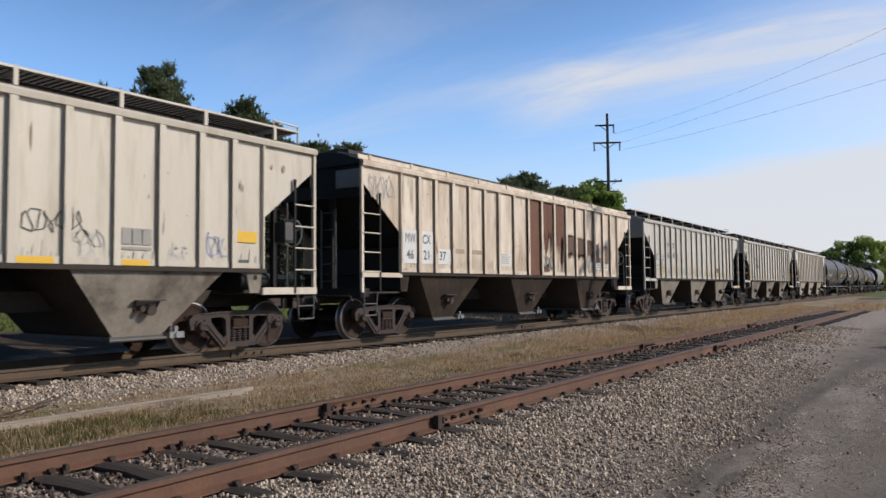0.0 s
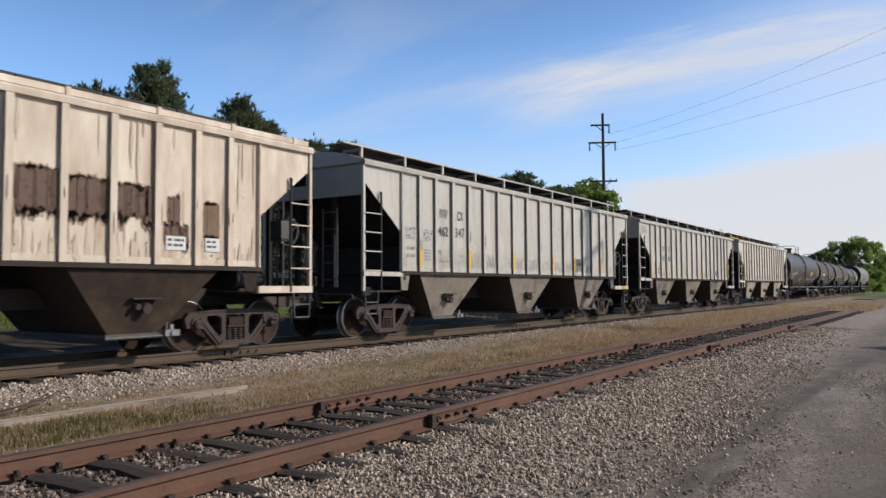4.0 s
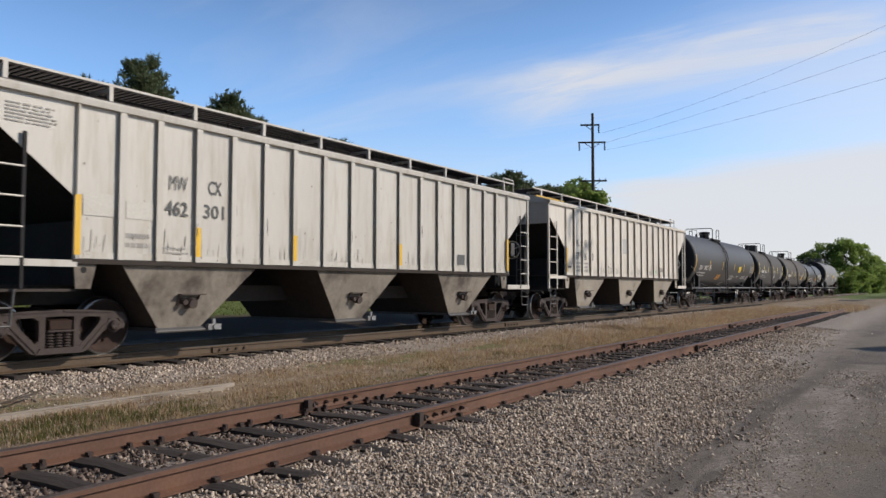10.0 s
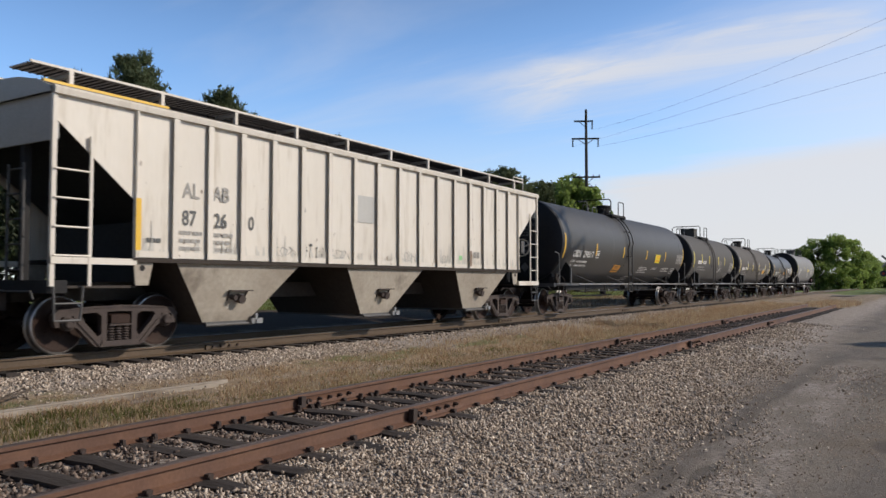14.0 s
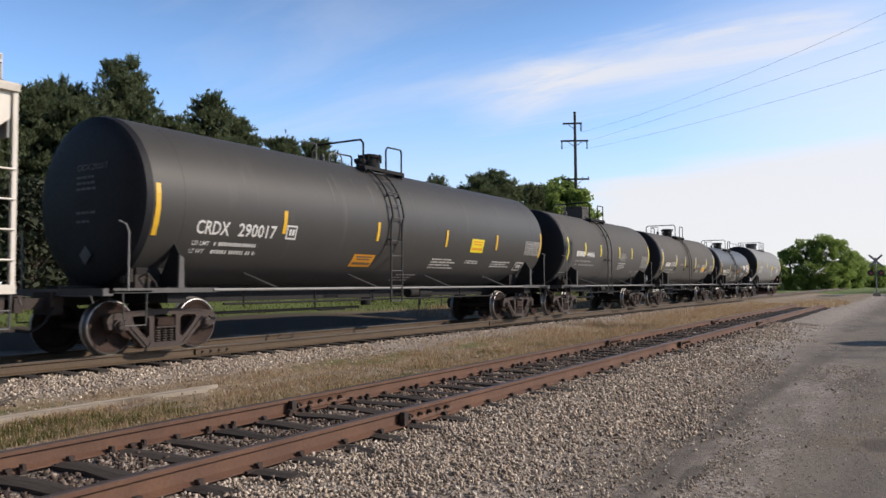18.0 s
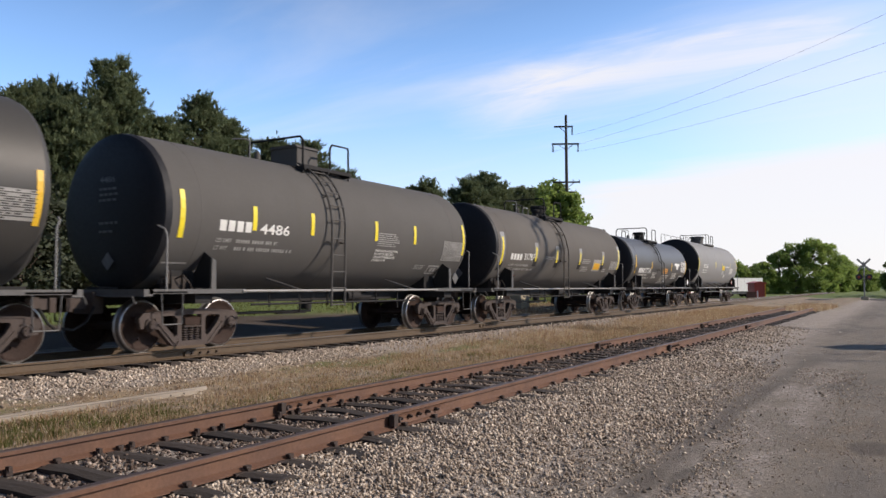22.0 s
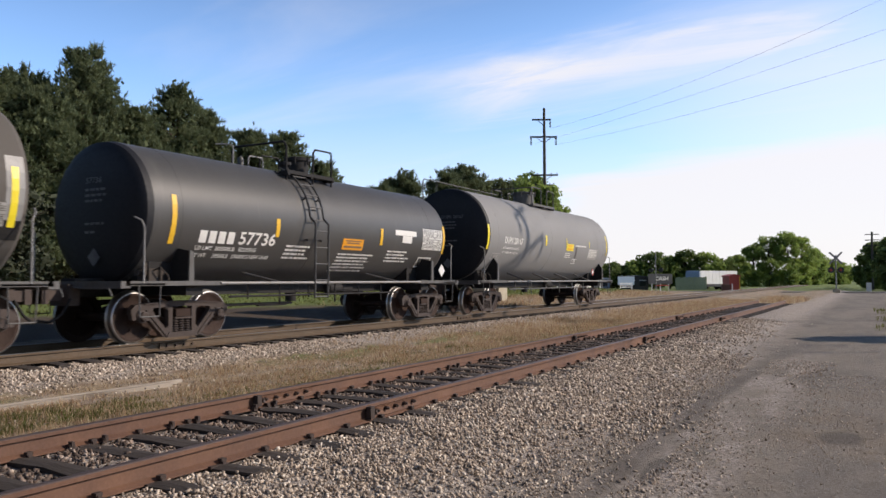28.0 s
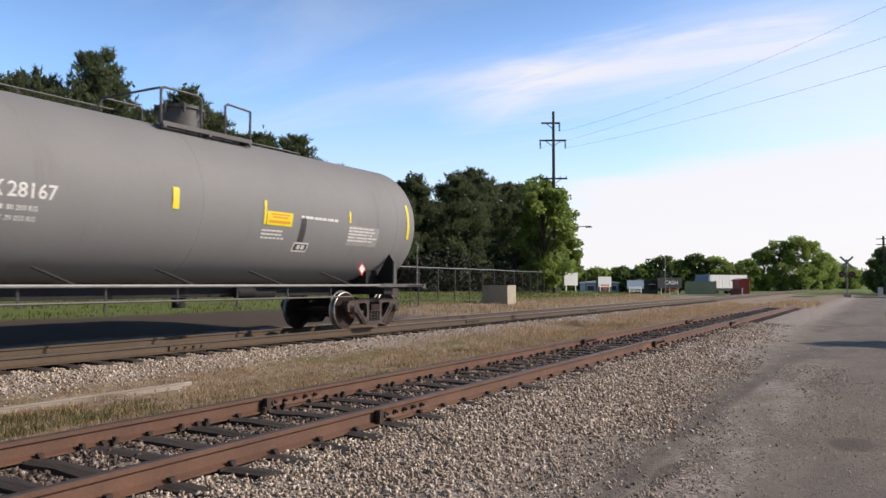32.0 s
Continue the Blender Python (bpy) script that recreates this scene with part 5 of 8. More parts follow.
def marks_rust(car, x, L, ys):
    P = on_side(PX)
    for k, (hi, lo) in enumerate((("MW", "46"), ("CX", "21"), ("", "37"))):
        part("stencil_panel", patch(G(), ys[k] + 0.09, ys[k + 1] - 0.06, 1.72, 2.5 if hi else 2.1, P, 1), M["signwhite"], car, "fresh white lettering panel", smooth=False)
        P2 = on_side(PX + 0.004)
        if hi:
            lettering("lettering", hi, 0.22, ys[k] + 0.18, 2.2, P2, M["letter_dark"], car, width=0.40 if hi == "MW" else 0.34)
        lettering("lettering", lo, 0.22, ys[k] + 0.22, 1.82, P2, M["letter_dark"], car, 0.95)
    part("stencil_panel", patch(G(), ys[6] + 0.14, ys[7] - 0.14, 1.75, 2.1, P, 1), M["signwhite"], car, smooth=False)
    small_print(car, on_side(PX + 0.004), ys[6] + 0.16, ys[7] - 0.16, 1.78, 2.08, 5, "letter_fade", 2)
    blot(car, ys[9] + 0.06, ys[10] - 0.05, 3.05, 3.78, 301, 0.7, square=True)
    blot(car, ys[9] + 0.06, ys[9] + 0.2, 1.6, 3.0, 302, 0.1)
    blot(car, ys[9] + 0.25, ys[9] + 0.55, 2.5, 2.65, 303, 0.3)
    blot(car, ys[10] + 0.2, ys[11] - 0.1, 2.95, 3.78, 304, 0.9, square=True)
    blot(car, ys[10] + 0.06, ys[10] + 0.16, 1.55, 3.6, 305, 0.05)
    for k, a, b, z0, z1 in ((11, 0.14, 0.04, 2.33, 2.8), (12, 0.08, 0.03, 2.31, 2.74), (13, 0.1, 0.1, 2.35, 2.7), (13, 0.6, 0.05, 2.23, 2.72), (14, 0.25, 0.30, 2.26, 2.60), (14, 0.18, 0.12, 1.94, 2.16)):
        blot(car, ys[k] + a, ys[k + 1] - b, z0, z1, 310 + k + int(10 * a), 0.10, "rustdeep", 0.10, True)
    for k in (11, 12, 13):
        blot(car, ys[k] + 0.05, ys[k] + 0.13, 1.55, 2.5 + 0.2 * math.sin(k), 330 + k, 0.05)
    blot(car, ys[9] + 0.1, ys[9] + 0.62, 1.64, 1.76, 390, 0.0)
    for k in (7, 8):
        blot(car, ys[k] + 0.05, ys[k] + 0.13, 1.55, 3.1, 370 + k, 0.05)
    blot(car, ys[15] + 0.20, ys[15] + 0.52, 2.05, 2.55, 380, 0.0, "rustpale", 0.02, True)
    for k in (3, 4):
        part("faded_band", patch(G(), ys[k] + 0.13, ys[k + 1] - (0.2 if k == 3 else 0.06), 2.02, 2.13, P, 1), M["rustthin"], car, "faded brown stencil band", smooth=False)
    chips(car, ys, 260, 386, "rust", 0.02)
    soot_runs(car, ys[:9], 388, "tanwash", 0.30)
    soot_runs(car, ys[9:], 391, "tanwash", 0.30)
    hanging_runs(car, ys[:9], 389, "tanwash", 5, 1.2)
    hanging_runs(car, ys[9:], 390, "tanwash", 5, 1.2)
    rib_smears(car, ys, 387, "rust")
    scrawl(car, PX + 0.004, ys[9] + 0.12, ys[10] - 0.1, 1.65, 2.15, 382, "letter_dark", 7, 0.011)
    for k in (14, 15):
        part("stencil_panel", patch(G(), ys[k] + 0.22, ys[k + 1] - 0.18, 1.75, 1.98, on_side(PX + 0.003), 1), M["signwhite"], car, smooth=False)
        small_print(car, on_side(PX + 0.006), ys[k] + 0.25, ys[k + 1] - 0.21, 1.78, 1.95, 2, "letter_dark", 383 + k)
    scrawl(car, PX - 0.01, 0.25, 1.2, 3.1, 3.7, 11, "letter_fade", 8, 0.012)
    part("number_plate_panel", G().box(0.75, 1.45, 0.06, 0.085, 3.35, 3.75), M["fence"], car, "pale lettering panel on the dark end")


def marks_4(car, x, L, ys):
    P = on_side(PX)
    chips(car, ys, 150, 601)
    chips(car, ys, 130, 611, "rust", 0.02)
    chips(car, ys, 110, 621, "letter_dark", 0.02)
    soot_runs(car, ys, 72)
    part("reflector", patch(G(), L - 0.70, L - 0.12, 1.05, 1.14, on_side(1.574), 1), M["yellow"], car, smooth=False)
    scrawl(car, 1.12, L / 2 + 3.7, L / 2 + 5.3, 1.05, 1.3, 61, "letter_dark", 8, 0.010)
    for k, t, z in ((2, "MW", 2.86), (3, "CX", 2.86), (2, "462", 2.42), (3, "347", 2.42)):
        pitch = ys[k + 1] - ys[k]
        lead, wide = {"MW": (0.32, 0.46), "CX": (0.34, 0.38)}.get(t, (0.22, 0.58))
        lettering("lettering", t, 0.24, ys[k] + lead * pitch, z, P, M["letter_dark"], car, width=wide * pitch)
    for k in (1, 4, 7, 10, 12, 15):
        part("reflector", patch(G(), ys[k] - 0.025, ys[k] + 0.08, 1.62, 2.1, on_side(1.5835), 1), M["yellow"], car, smooth=False)
    worn_patch(car, ys[0] + 0.20, ys[1] - 0.08, 2.28, 2.56, 7, "letter_pale", "letter_dark", 16)
    worn_patch(car, ys[1] + 0.22, ys[2] - 0.08, 2.24, 2.54, 8, "letter_pale", "letter_dark", 18)
    lettering("lettering", "LD LMT", 0.08, ys[0] + 0.22, 2.02, P, M["letter_fade"], car, width=0.34)
    lettering("lettering", "LT  WT", 0.08, ys[0] + 0.22, 1.84, P, M["letter_fade"], car, width=0.34)
    small_print(car, P, ys[1] + 0.25, ys[2] - 0.1, 1.76, 2.06, 4, "letter_fade", 9)
    for k in (2, 3):
        worn_patch(car, ys[k] + 0.20, ys[k + 1] - 0.12, 1.68, 2.12, 10 + k, None, "cream", 20)
        worn_patch(car, ys[k] + 0.22, ys[k + 1] - 0.16, 1.72, 2.08, 12 + k, None, "letter_fade", 16)
    small_print(car, P, ys[2] + 0.20, ys[3] - 0.14, 1.72, 1.80, 1, "letter_fade", 14)
    part("stencil_panel", patch(G(), ys[12] + 0.28, ys[13] - 0.12, 1.86, 2.08, P, 1), M["letter_dark"], car, smooth=False)
    part("data_field", patch(G(), ys[12] + 0.28, ys[13] - 0.12, 1.74, 1.80, P, 1), M["cream"], car, smooth=False)
    rib_smears(car, ys, 73)
    for k in range(4, 14):
        scrawl(car, PX, ys[k] + 0.1, ys[k + 1] - 0.12, 1.62, 2.15 - 0.02 * k, 20 + k, "letter_fade", 3 + k % 3, 0.006)


def marks_5(car, x, L, ys):
    P = on_side(PX)
    chips(car, ys, 90, 602)
    chips(car, ys, 70, 612, "rust", 0.016)
    part("reflector", patch(G(), L - 1.49, L - 1.39, 1.58, 2.5, on_side(1.58), 1), M["yellow"], car, smooth=False)
    for k, t, z in ((2, "MW", 2.70), (3, "CX", 2.70), (2, "462", 2.28), (3, "301", 2.28)):
        pitch = ys[k + 1] - ys[k]
        lead, wide = {"MW": (0.32, 0.46), "CX": (0.34, 0.38)}.get(t, (0.22, 0.58))
        lettering("lettering", t, 0.24, ys[k] + lead * pitch, z, P, M["letter_dark"], car, width=wide * pitch)
    for k in (3, 6, 10):
        part("reflector", patch(G(), ys[k] - 0.025, ys[k] + 0.08, 1.6, 2.1, on_side(1.5835), 1), M["yellow"], car, smooth=False)
    part("reflector", patch(G(), 1.36, 1.46, 1.56, 2.45, on_side(1.58), 1), M["yellow"], car, smooth=False)
    small_print(car, P, 0.35, 1.15, 3.35, 3.65, 6, "letter_fade", 17)
    small_print(car, P, ys[1] + 0.1, ys[2] - 0.1, 1.65, 1.95, 2, "letter_fade", 18)
    small_print(car, P, ys[2] + 0.1, ys[3] - 0.1, 1.6, 1.75, 2, "letter_fade", 19)
    soot_runs(car, ys, 71)
    rib_smears(car, ys, 74, "letter_dark", 0.5)
    worn_patch(car, ys[0] + 0.10, ys[1] - 0.08, 2.16, 2.50, 75, "repaint_tan", "cream", 3)
    worn_patch(car, ys[1] + 0.14, ys[2] - 0.06, 2.16, 2.44, 76, "repaint_tan", "cream", 3)
    part("stencil_panel", patch(G(), ys[13] + 0.2, ys[14] - 0.2, 1.68, 1.95, P, 1), M["letter_dark"], car, smooth=False)


def marks_6(car, x, L, ys):
    P = on_side(PX)
    chips(car, ys, 60, 603)
    soot_runs(car, ys, 76, "grimewash", 0.22)
    part("walk_edge", G().box(0.98, 1.04, 0.15, 2.4, 3.95 + 0.06, 3.95 + 0.22), M["yellow"], car, "yellow-painted edge of the roof walk", smooth=False)
    for k, t, z, o in ((1, "AL", 2.55, 0.2), (2, "AB", 2.55, 0.12), (1, "87", 2.08, 0.2), (2, "26", 2.08, 0.16), (3, "0", 2.08, 0.2)):
        lettering("lettering", t, 0.26, ys[k] + o, z, P, M["letter_fade" if z > 2.4 else "letter_dark"], car, 0.82)
    part("reflector", patch(G(), 1.38, 1.48, 1.62, 2.45, on_side(1.58), 1), M["yellow"], car, smooth=False)
    for k in (4, 5, 8, 10, 12):
        part("reflector", patch(G(), ys[k] + 0.05, ys[k] + 0.15, 1.55, 2.0, P, 1), M["letter_fade"], car, smooth=False)
    small_print(car, P, ys[0] + 0.2, ys[1] - 0.2, 1.7, 1.85, 1, "letter_dark", 31)
    small_print(car, P, ys[1] + 0.1, ys[2] - 0.1, 1.6, 2.0, 3, "letter_fade", 32)
    small_print(car, P, ys[2] + 0.1, ys[3] - 0.1, 1.6, 2.0, 3, "letter_fade", 33)
    worn_patch(car, ys[7] + 0.14, ys[8] - 0.10, 2.45, 3.05, 34, "letter_pale", "letter_pale", 2)
    part("repainted_field", patch(G(), ys[12] + 0.30, ys[12] + 0.46, 1.72, 1.84, P, 1), M["greenspray"], car, "small light green paint patch", smooth=False)
    part("reflector", patch(G(), ys[13] - 0.025, ys[13] + 0.08, 1.56, 1.98, on_side(1.5835), 1), M["rustpale"], car, smooth=False)
    for k in (0, 1):
        part("stencil_panel", patch(G(), ys[13] + 0.26 + 0.19 * k, ys[13] + 0.42 + 0.19 * k, 1.80, 1.96, P, 1), M["letter_fade"], car, smooth=False)
    rib_smears(car, ys, 35, "letter_fade", 0.35)
    worn_patch(car, ys[5] + 0.1, ys[6] - 0.1, 1.6, 1.9, 36, None, "letter_dark", 10)
    for k in (4, 6, 9, 11):
        scrawl(car, PX, ys[k] + 0.1, ys[k + 1] - 0.12, 1.6, 1.85, 40 + k, "letter_fade", 3, 0.006)


hopper(-5.05, 16.35, "cream covered hopper car with a spray-painted scrawl", "cream", 17, marks_a)
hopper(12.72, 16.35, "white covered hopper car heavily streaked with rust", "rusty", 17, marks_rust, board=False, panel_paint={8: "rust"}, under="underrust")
hopper(30.68, 16.35, "off-white covered hopper car with faint spray scribbles", "white", 17, marks_4, eave=3.92, endpaint="letter_pale")
hopper(48.50, 16.35, "off-white covered hopper car with yellow reflector strips", "white", 17, marks_5, endpaint="letter_pale")
hopper(66.34, 16.35, "cream-white covered hopper car with faded dark numbers", "creamwhite", 17, marks_6, eave=3.95, endpaint="letter_pale", stepped=False, stile="creamwhite", under="undercream")


# ---- tank cars ----
def tank_car(y0, y1, label, paint, r, zc, s0, s1, trucks, ladder, marks, dome=None, top_rail=False, box=False, shift=0.0):
    car = thing("tank_car", label, "freight car", Matrix.Translation((TRACK_X, y0, 0)), group="cars of the freight train")
    Lp = y1 - y0
    # shell with dished heads, in the car's space
    a0, a1 = s0 - y0, s1 - y0
    prof = []
    for k in range(9):
        a = math.pi / 2 * k / 8
        prof.append((a0 + 0.32 - 0.32 * math.cos(a) ** 0.6 if k < 8 else a0 + 0.32, max(0.001, r * math.sin(a))))
    head0 = prof
    mid = [(a0 + 0.32, r), ((a0 + a1) / 2, r), (a1 - 0.22, r)]
    head1 = [(a1 - (y - a0) * 0.22 / 0.32, q) for y, q in head0[::-1]]
    shell = part("tank_shell", G().lathe_y(mid, 0, zc, 64), M[paint], car)
    # rear head in the shaded tone, forward head in the car's own paint
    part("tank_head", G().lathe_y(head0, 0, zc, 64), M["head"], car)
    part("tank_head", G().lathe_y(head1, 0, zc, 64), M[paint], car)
    # jacket seams
    for y in (a0 + 0.97, a0 + (a1 - a0) * 0.44, a1 - 0.97):
        part("seam_band", G().lathe_y([(y - 0.014, r - 0.002), (y - 0.010, r + 0.0025), (y + 0.010, r + 0.0025), (y + 0.014, r - 0.002)], 0, zc, 64), M[paint], car)
    W = 1.5
    # sills, platforms at both ends, side rail on braces
    part("centre_sill", G().box(-0.18, 0.18, 0.1, Lp - 0.1, 0.82, 1.15), M["black"], car)
    for s in (0, 1):
        f = (lambda y: y) if s == 0 else (lambda y: Lp - y)
        g = G().box(-W, W, min(f(0), f(0.18)), max(f(0), f(0.18)), 0.98, 1.10)
        g.box(-W, W, min(f(0.18), f(0.9)), max(f(0.18), f(0.9)), 1.03, 1.06)
        part("end_platform", g, M["greysteel"], car)
        for sx in (1, -1):
            x = sx * W
            part("side_sill", G().box(min(x, x - sx * 0.08), max(x, x - sx * 0.08), min(f(0.1), f(2.3)), max(f(0.1), f(2.3)), 1.02, 1.10), M["greysteel"], car)
            g = G()
            y = f(0.45)
            d = 1 if s == 0 else -1
            g.pipe([(x, y, 1.06), (x, y, 2.0), (x, y - d * 0.05, 2.12), (x - sx * 0.12, y - d * 0.1, 2.18)], 0.016, 7)
            part("hand_rail", g, M["palesteel"], car)
            # saddle bracket over the truck
            yb = f(1.5)
            q = [(yb - 0.06, 1.1), (yb + 0.06, 1.1), (yb + 0.045, 1.62), (yb - 0.045, 1.66)]
            part("saddle", G().prism(q, min(x - sx * 0.01, x - sx * 0.05), max(x - sx * 0.01, x - sx * 0.05)), M["greysteel"], car)
            g = G()
            g.add([(x - sx * 0.05, yb, 1.12), (x - sx * 0.05, yb, 1.64), (sx * r * 0.86, yb, zc - r * 0.5), (sx * r * 0.55, yb, 1.12)] + [(x - sx * 0.05, yb + 0.02, 1.12), (x - sx * 0.05, yb + 0.02, 1.64), (sx * r * 0.86, yb + 0.02, zc - r * 0.5), (sx * r * 0.55, yb + 0.02, 1.12)], [(0, 1, 2, 3), (7, 6, 5, 4), (0, 4, 5, 1), (1, 5, 6, 2), (2, 6, 7, 3), (3, 7, 4, 0)])
            part("gusset", g, M["black"], car)
            g = G()
            g.pipe([(x, f(0.35), 1.02), (x, f(0.38), 0.5), (x, f(0.78), 0.5), (x, f(0.8), 1.02)], 0.013, 6)
            part("sill_step", g, M["greysteel"], car)
        part("bolster", G().box(-1.35, 1.35, min(f(trucks[0] - y0) - 0.2, f(trucks[0] - y0) + 0.2), max(f(trucks[0] - y0) - 0.2, f(trucks[0] - y0) + 0.2), 0.84, 1.12), M["black"], car)
        part("cradle", G().prism([(f(1.5) - 0.5, 1.1), (f(1.5) + 0.5, 1.1), (f(1.5) + 0.5, 1.45), (f(1.5) - 0.5, 1.45)], -0.95, 0.95), M["black"], car)
        add_coupler(car, f(0.05), -1 if s == 0 else 1)
    for t in trucks:
        add_truck(car, t - y0)
    for sx in (1, -1):
        part("side_rail", G().bar((sx * W, 2.2, 1.06), (sx * W, Lp - 2.2, 1.06), 0.028, 8), M["palesteel"], car)
    low = M["greysteel"] if paint == "tank5" else M["black"]
    g = G().bar((1.42, 2.5, 0.80), (1.42, Lp - 3.2, 0.80), 0.022, 6)
    part("brake_pipe", g, low, car)
    if paint != "tank5":
        part("brake_pipe", G().bar((0.9, 2.6, 0.62), (0.9, Lp * 0.42, 0.62), 0.03, 6), low, car)
    for k in range(6):
        y = 3.0 + (Lp - 7.0) * k / 5
        part("pipe_hanger", G().bar((1.42, y, 1.05), (1.42, y, 0.62 if k % 2 else 0.74), 0.02, 5), low, car)
    if paint != "tank5":
        part("brake_lever", G().box(0.5, 0.6, Lp * 0.36, Lp * 0.36 + 0.9, 0.55, 0.62), low, car)
    part("brake_cylinder", G().bar((0.45, Lp * 0.58, 0.92), (0.45, Lp * 0.58 + 0.5, 0.92), 0.12, 12), M["black"], car)
    n = 4 if Lp > 14 else 2
    for k in range(n):
        y = 3.6 + (Lp - 7.2) * k / (n - 1)
        a = radians(-56)
        part("brace", G().bar((W, y + 0.25, 1.07), (r * math.cos(a) + 0.01, y - 0.05, zc + r * math.sin(a)), 0.028, 6), M["greysteel"], car)
    # brake valve and cylinder on the near platform end
    g = G().box(1.0, 1.3, 0.72, 0.90, 1.10, 1.32)
    g.bar((1.15, 0.58, 1.24), (1.15, 1.12, 1.24), 0.055, 10)
    g.bar((1.26, 0.66, 1.2), (1.26, 0.66, 1.42), 0.04, 10)
    g.bar((1.26, 1.0, 1.1), (1.26, 1.0, 1.34), 0.03, 8)
    g.pipe([(1.3, 0.8, 1.28), (1.42, 0.86, 1.34), (1.44, 1.0, 1.2), (1.44, 1.05, 1.08)], 0.014, 6)
    part("brake_valve", g, M["underdark"], car)
    g = G().bar((0.1, Lp * 0.62, 0.90), (0.1, Lp * 0.62 + 0.9, 0.90), 0.15, 14)
    part("air_reservoir", g, M["black"], car)
    # bottom outlet
    yc = (a0 + a1) / 2
    part("bottom_outlet", G().lathe_z([(0.62, 0.0), (0.62, 0.13), (0.8, 0.13), (0.85, 0.2), (1.2, 0.22)], 0, yc, 14), M["black"], car)
    # ladder up the side
    if ladder is not None:
        ly = ladder - y0
        for o in (-0.23, 0.23):
            g = G()
            pts = [(W + 0.02, ly + o, 0.72), (W + 0.04, ly + o, zc)]
            pts += [((r + 0.10) * math.cos(a), ly + o, zc + (r + 0.10) * math.sin(a)) for a in [radians(6 + 9 * k) for k in range(8)]]
            g.pipe(pts, 0.026, 6)
            part("ladder_stile", g, M[paint], car)
        for k in range(5):
            z = 0.75 + 0.36 * k
            part("ladder_rung", G().bar((W + 0.03, ly - 0.23, z), (W + 0.03, ly + 0.23, z), 0.016, 6), M[paint], car)
        for k in range(6):
            a = radians(4 + 12 * k)
            p = ((r + 0.10) * math.cos(a), zc + (r + 0.10) * math.sin(a))
            part("ladder_rung", G().bar((p[0], ly - 0.23, p[1]), (p[0], ly + 0.23, p[1]), 0.016, 6), M[paint], car)
        for a in (radians(-15), radians(25), radians(58)):
            for o in (-0.23, 0.23):
                part("ladder_bracket", G().bar((r * math.cos(a), ly + o, zc + r * math.sin(a)), ((r + 0.1) * math.cos(a), ly + o, zc + (r + 0.1) * math.sin(a)), 0.02, 5), M[paint], car)
    # platform and dome on the top
    dy = (ladder if ladder is not None else dome) - y0
    top = zc + r
    steel = M["greysteel"] if top_rail else M["black"]
    near, far_end = (dy - 1.42, dy + 0.85) if top_rail else (dy - 0.45, dy + 1.25)
    for x in (0.42, 0.56, 0.70, 0.84):
        for sx in (1, -1):
            part("platform_board", G().box(sx * x - 0.05, sx * x + 0.05, near, far_end, top - 0.13, top - 0.10), steel, car, smooth=False)
    for y in (near + 0.05, (near + far_end) / 2, far_end - 0.05):
        part("platform_bracket", G().box(-0.92, 0.92, y - 0.03, y + 0.03, top - 0.20, top - 0.13), steel, car, smooth=False)
    for x in (0.9, -0.9):
        part("platform_edge", G().box(x - 0.015, x + 0.015, near, far_end, top - 0.16, top - 0.08), steel, car, smooth=False)
    if box:
        g = G().box(-0.40, 0.40, dy - 0.10, dy + 0.62, top - 0.1, top + 0.40)
        g.along([(0.43, top + 0.40), (0.36, top + 0.47), (-0.36, top + 0.47), (-0.43, top + 0.40)][::-1], dy - 0.13, dy + 0.65)
        part("valve_housing", g, M[paint], car)
    elif top_rail:
        g = G().lathe_z([(top - 0.1, 0.42), (top + 0.40, 0.42), (top + 0.41, 0.46), (top + 0.47, 0.46), (top + 0.50, 0.30), (top + 0.51, 0.0)], 0, dy - 0.24, 28)
        drum = part("manway", g, M["greysteel"], car, "grey bolted manway drum")
        for k in range(8):
            a = 2 * math.pi * (k + 0.3) / 8
            part("bolt", G().bar((0.47 * math.cos(a), dy - 0.24 + 0.47 * math.sin(a), top + 0.30), (0.47 * math.cos(a), dy - 0.24 + 0.47 * math.sin(a), top + 0.50), 0.025, 6), M["greysteel"], drum)
    else:
        g = G().lathe_z([(top - 0.1, 0.27), (top + 0.34, 0.27), (top + 0.35, 0.31), (top + 0.42, 0.31), (top + 0.45, 0.2), (top + 0.46, 0.0)], 0, dy + 0.98, 20)
        drum = part("manway", g, steel, car)
        for k in range(6):
            a = 2 * math.pi * k / 6
            part("bolt", G().bar((0.32 * math.cos(a), dy + 0.98 + 0.32 * math.sin(a), top + 0.25), (0.32 * math.cos(a), dy + 0.98 + 0.32 * math.sin(a), top + 0.44), 0.022, 6), steel, drum)
        part("vapour_valve", G().lathe_z([(top - 0.08, 0.10), (top + 0.12, 0.10), (top + 0.16, 0.15), (top + 0.24, 0.15), (top + 0.27, 0.0)], 0.15, dy + 0.35, 12), steel, car)
    h = top + 0.55
    if top_rail:
        for x in (0.85, -0.85):
            part("top_hand_rail", G().pipe([(x, near, top - 0.15), (x, near, h - 0.06), (x, near + 0.07, h), (x, dy - 0.54, h), (x, dy - 0.47, h - 0.06), (x, dy - 0.47, top - 0.2)], 0.024, 6), steel, car)
            part("top_hand_rail", G().pipe([(x, dy + 0.15, top - 0.2), (x, dy + 0.15, h - 0.06), (x, dy + 0.22, h), (x, dy + 0.85, h - 0.03), (x, dy + 0.85, top - 0.22)], 0.024, 6), steel, car)
        part("top_hand_rail", G().bar((0.85, near, h - 0.02), (-0.85, near, h - 0.02), 0.022, 6), steel, car)
    else:
        y = dy - 0.38
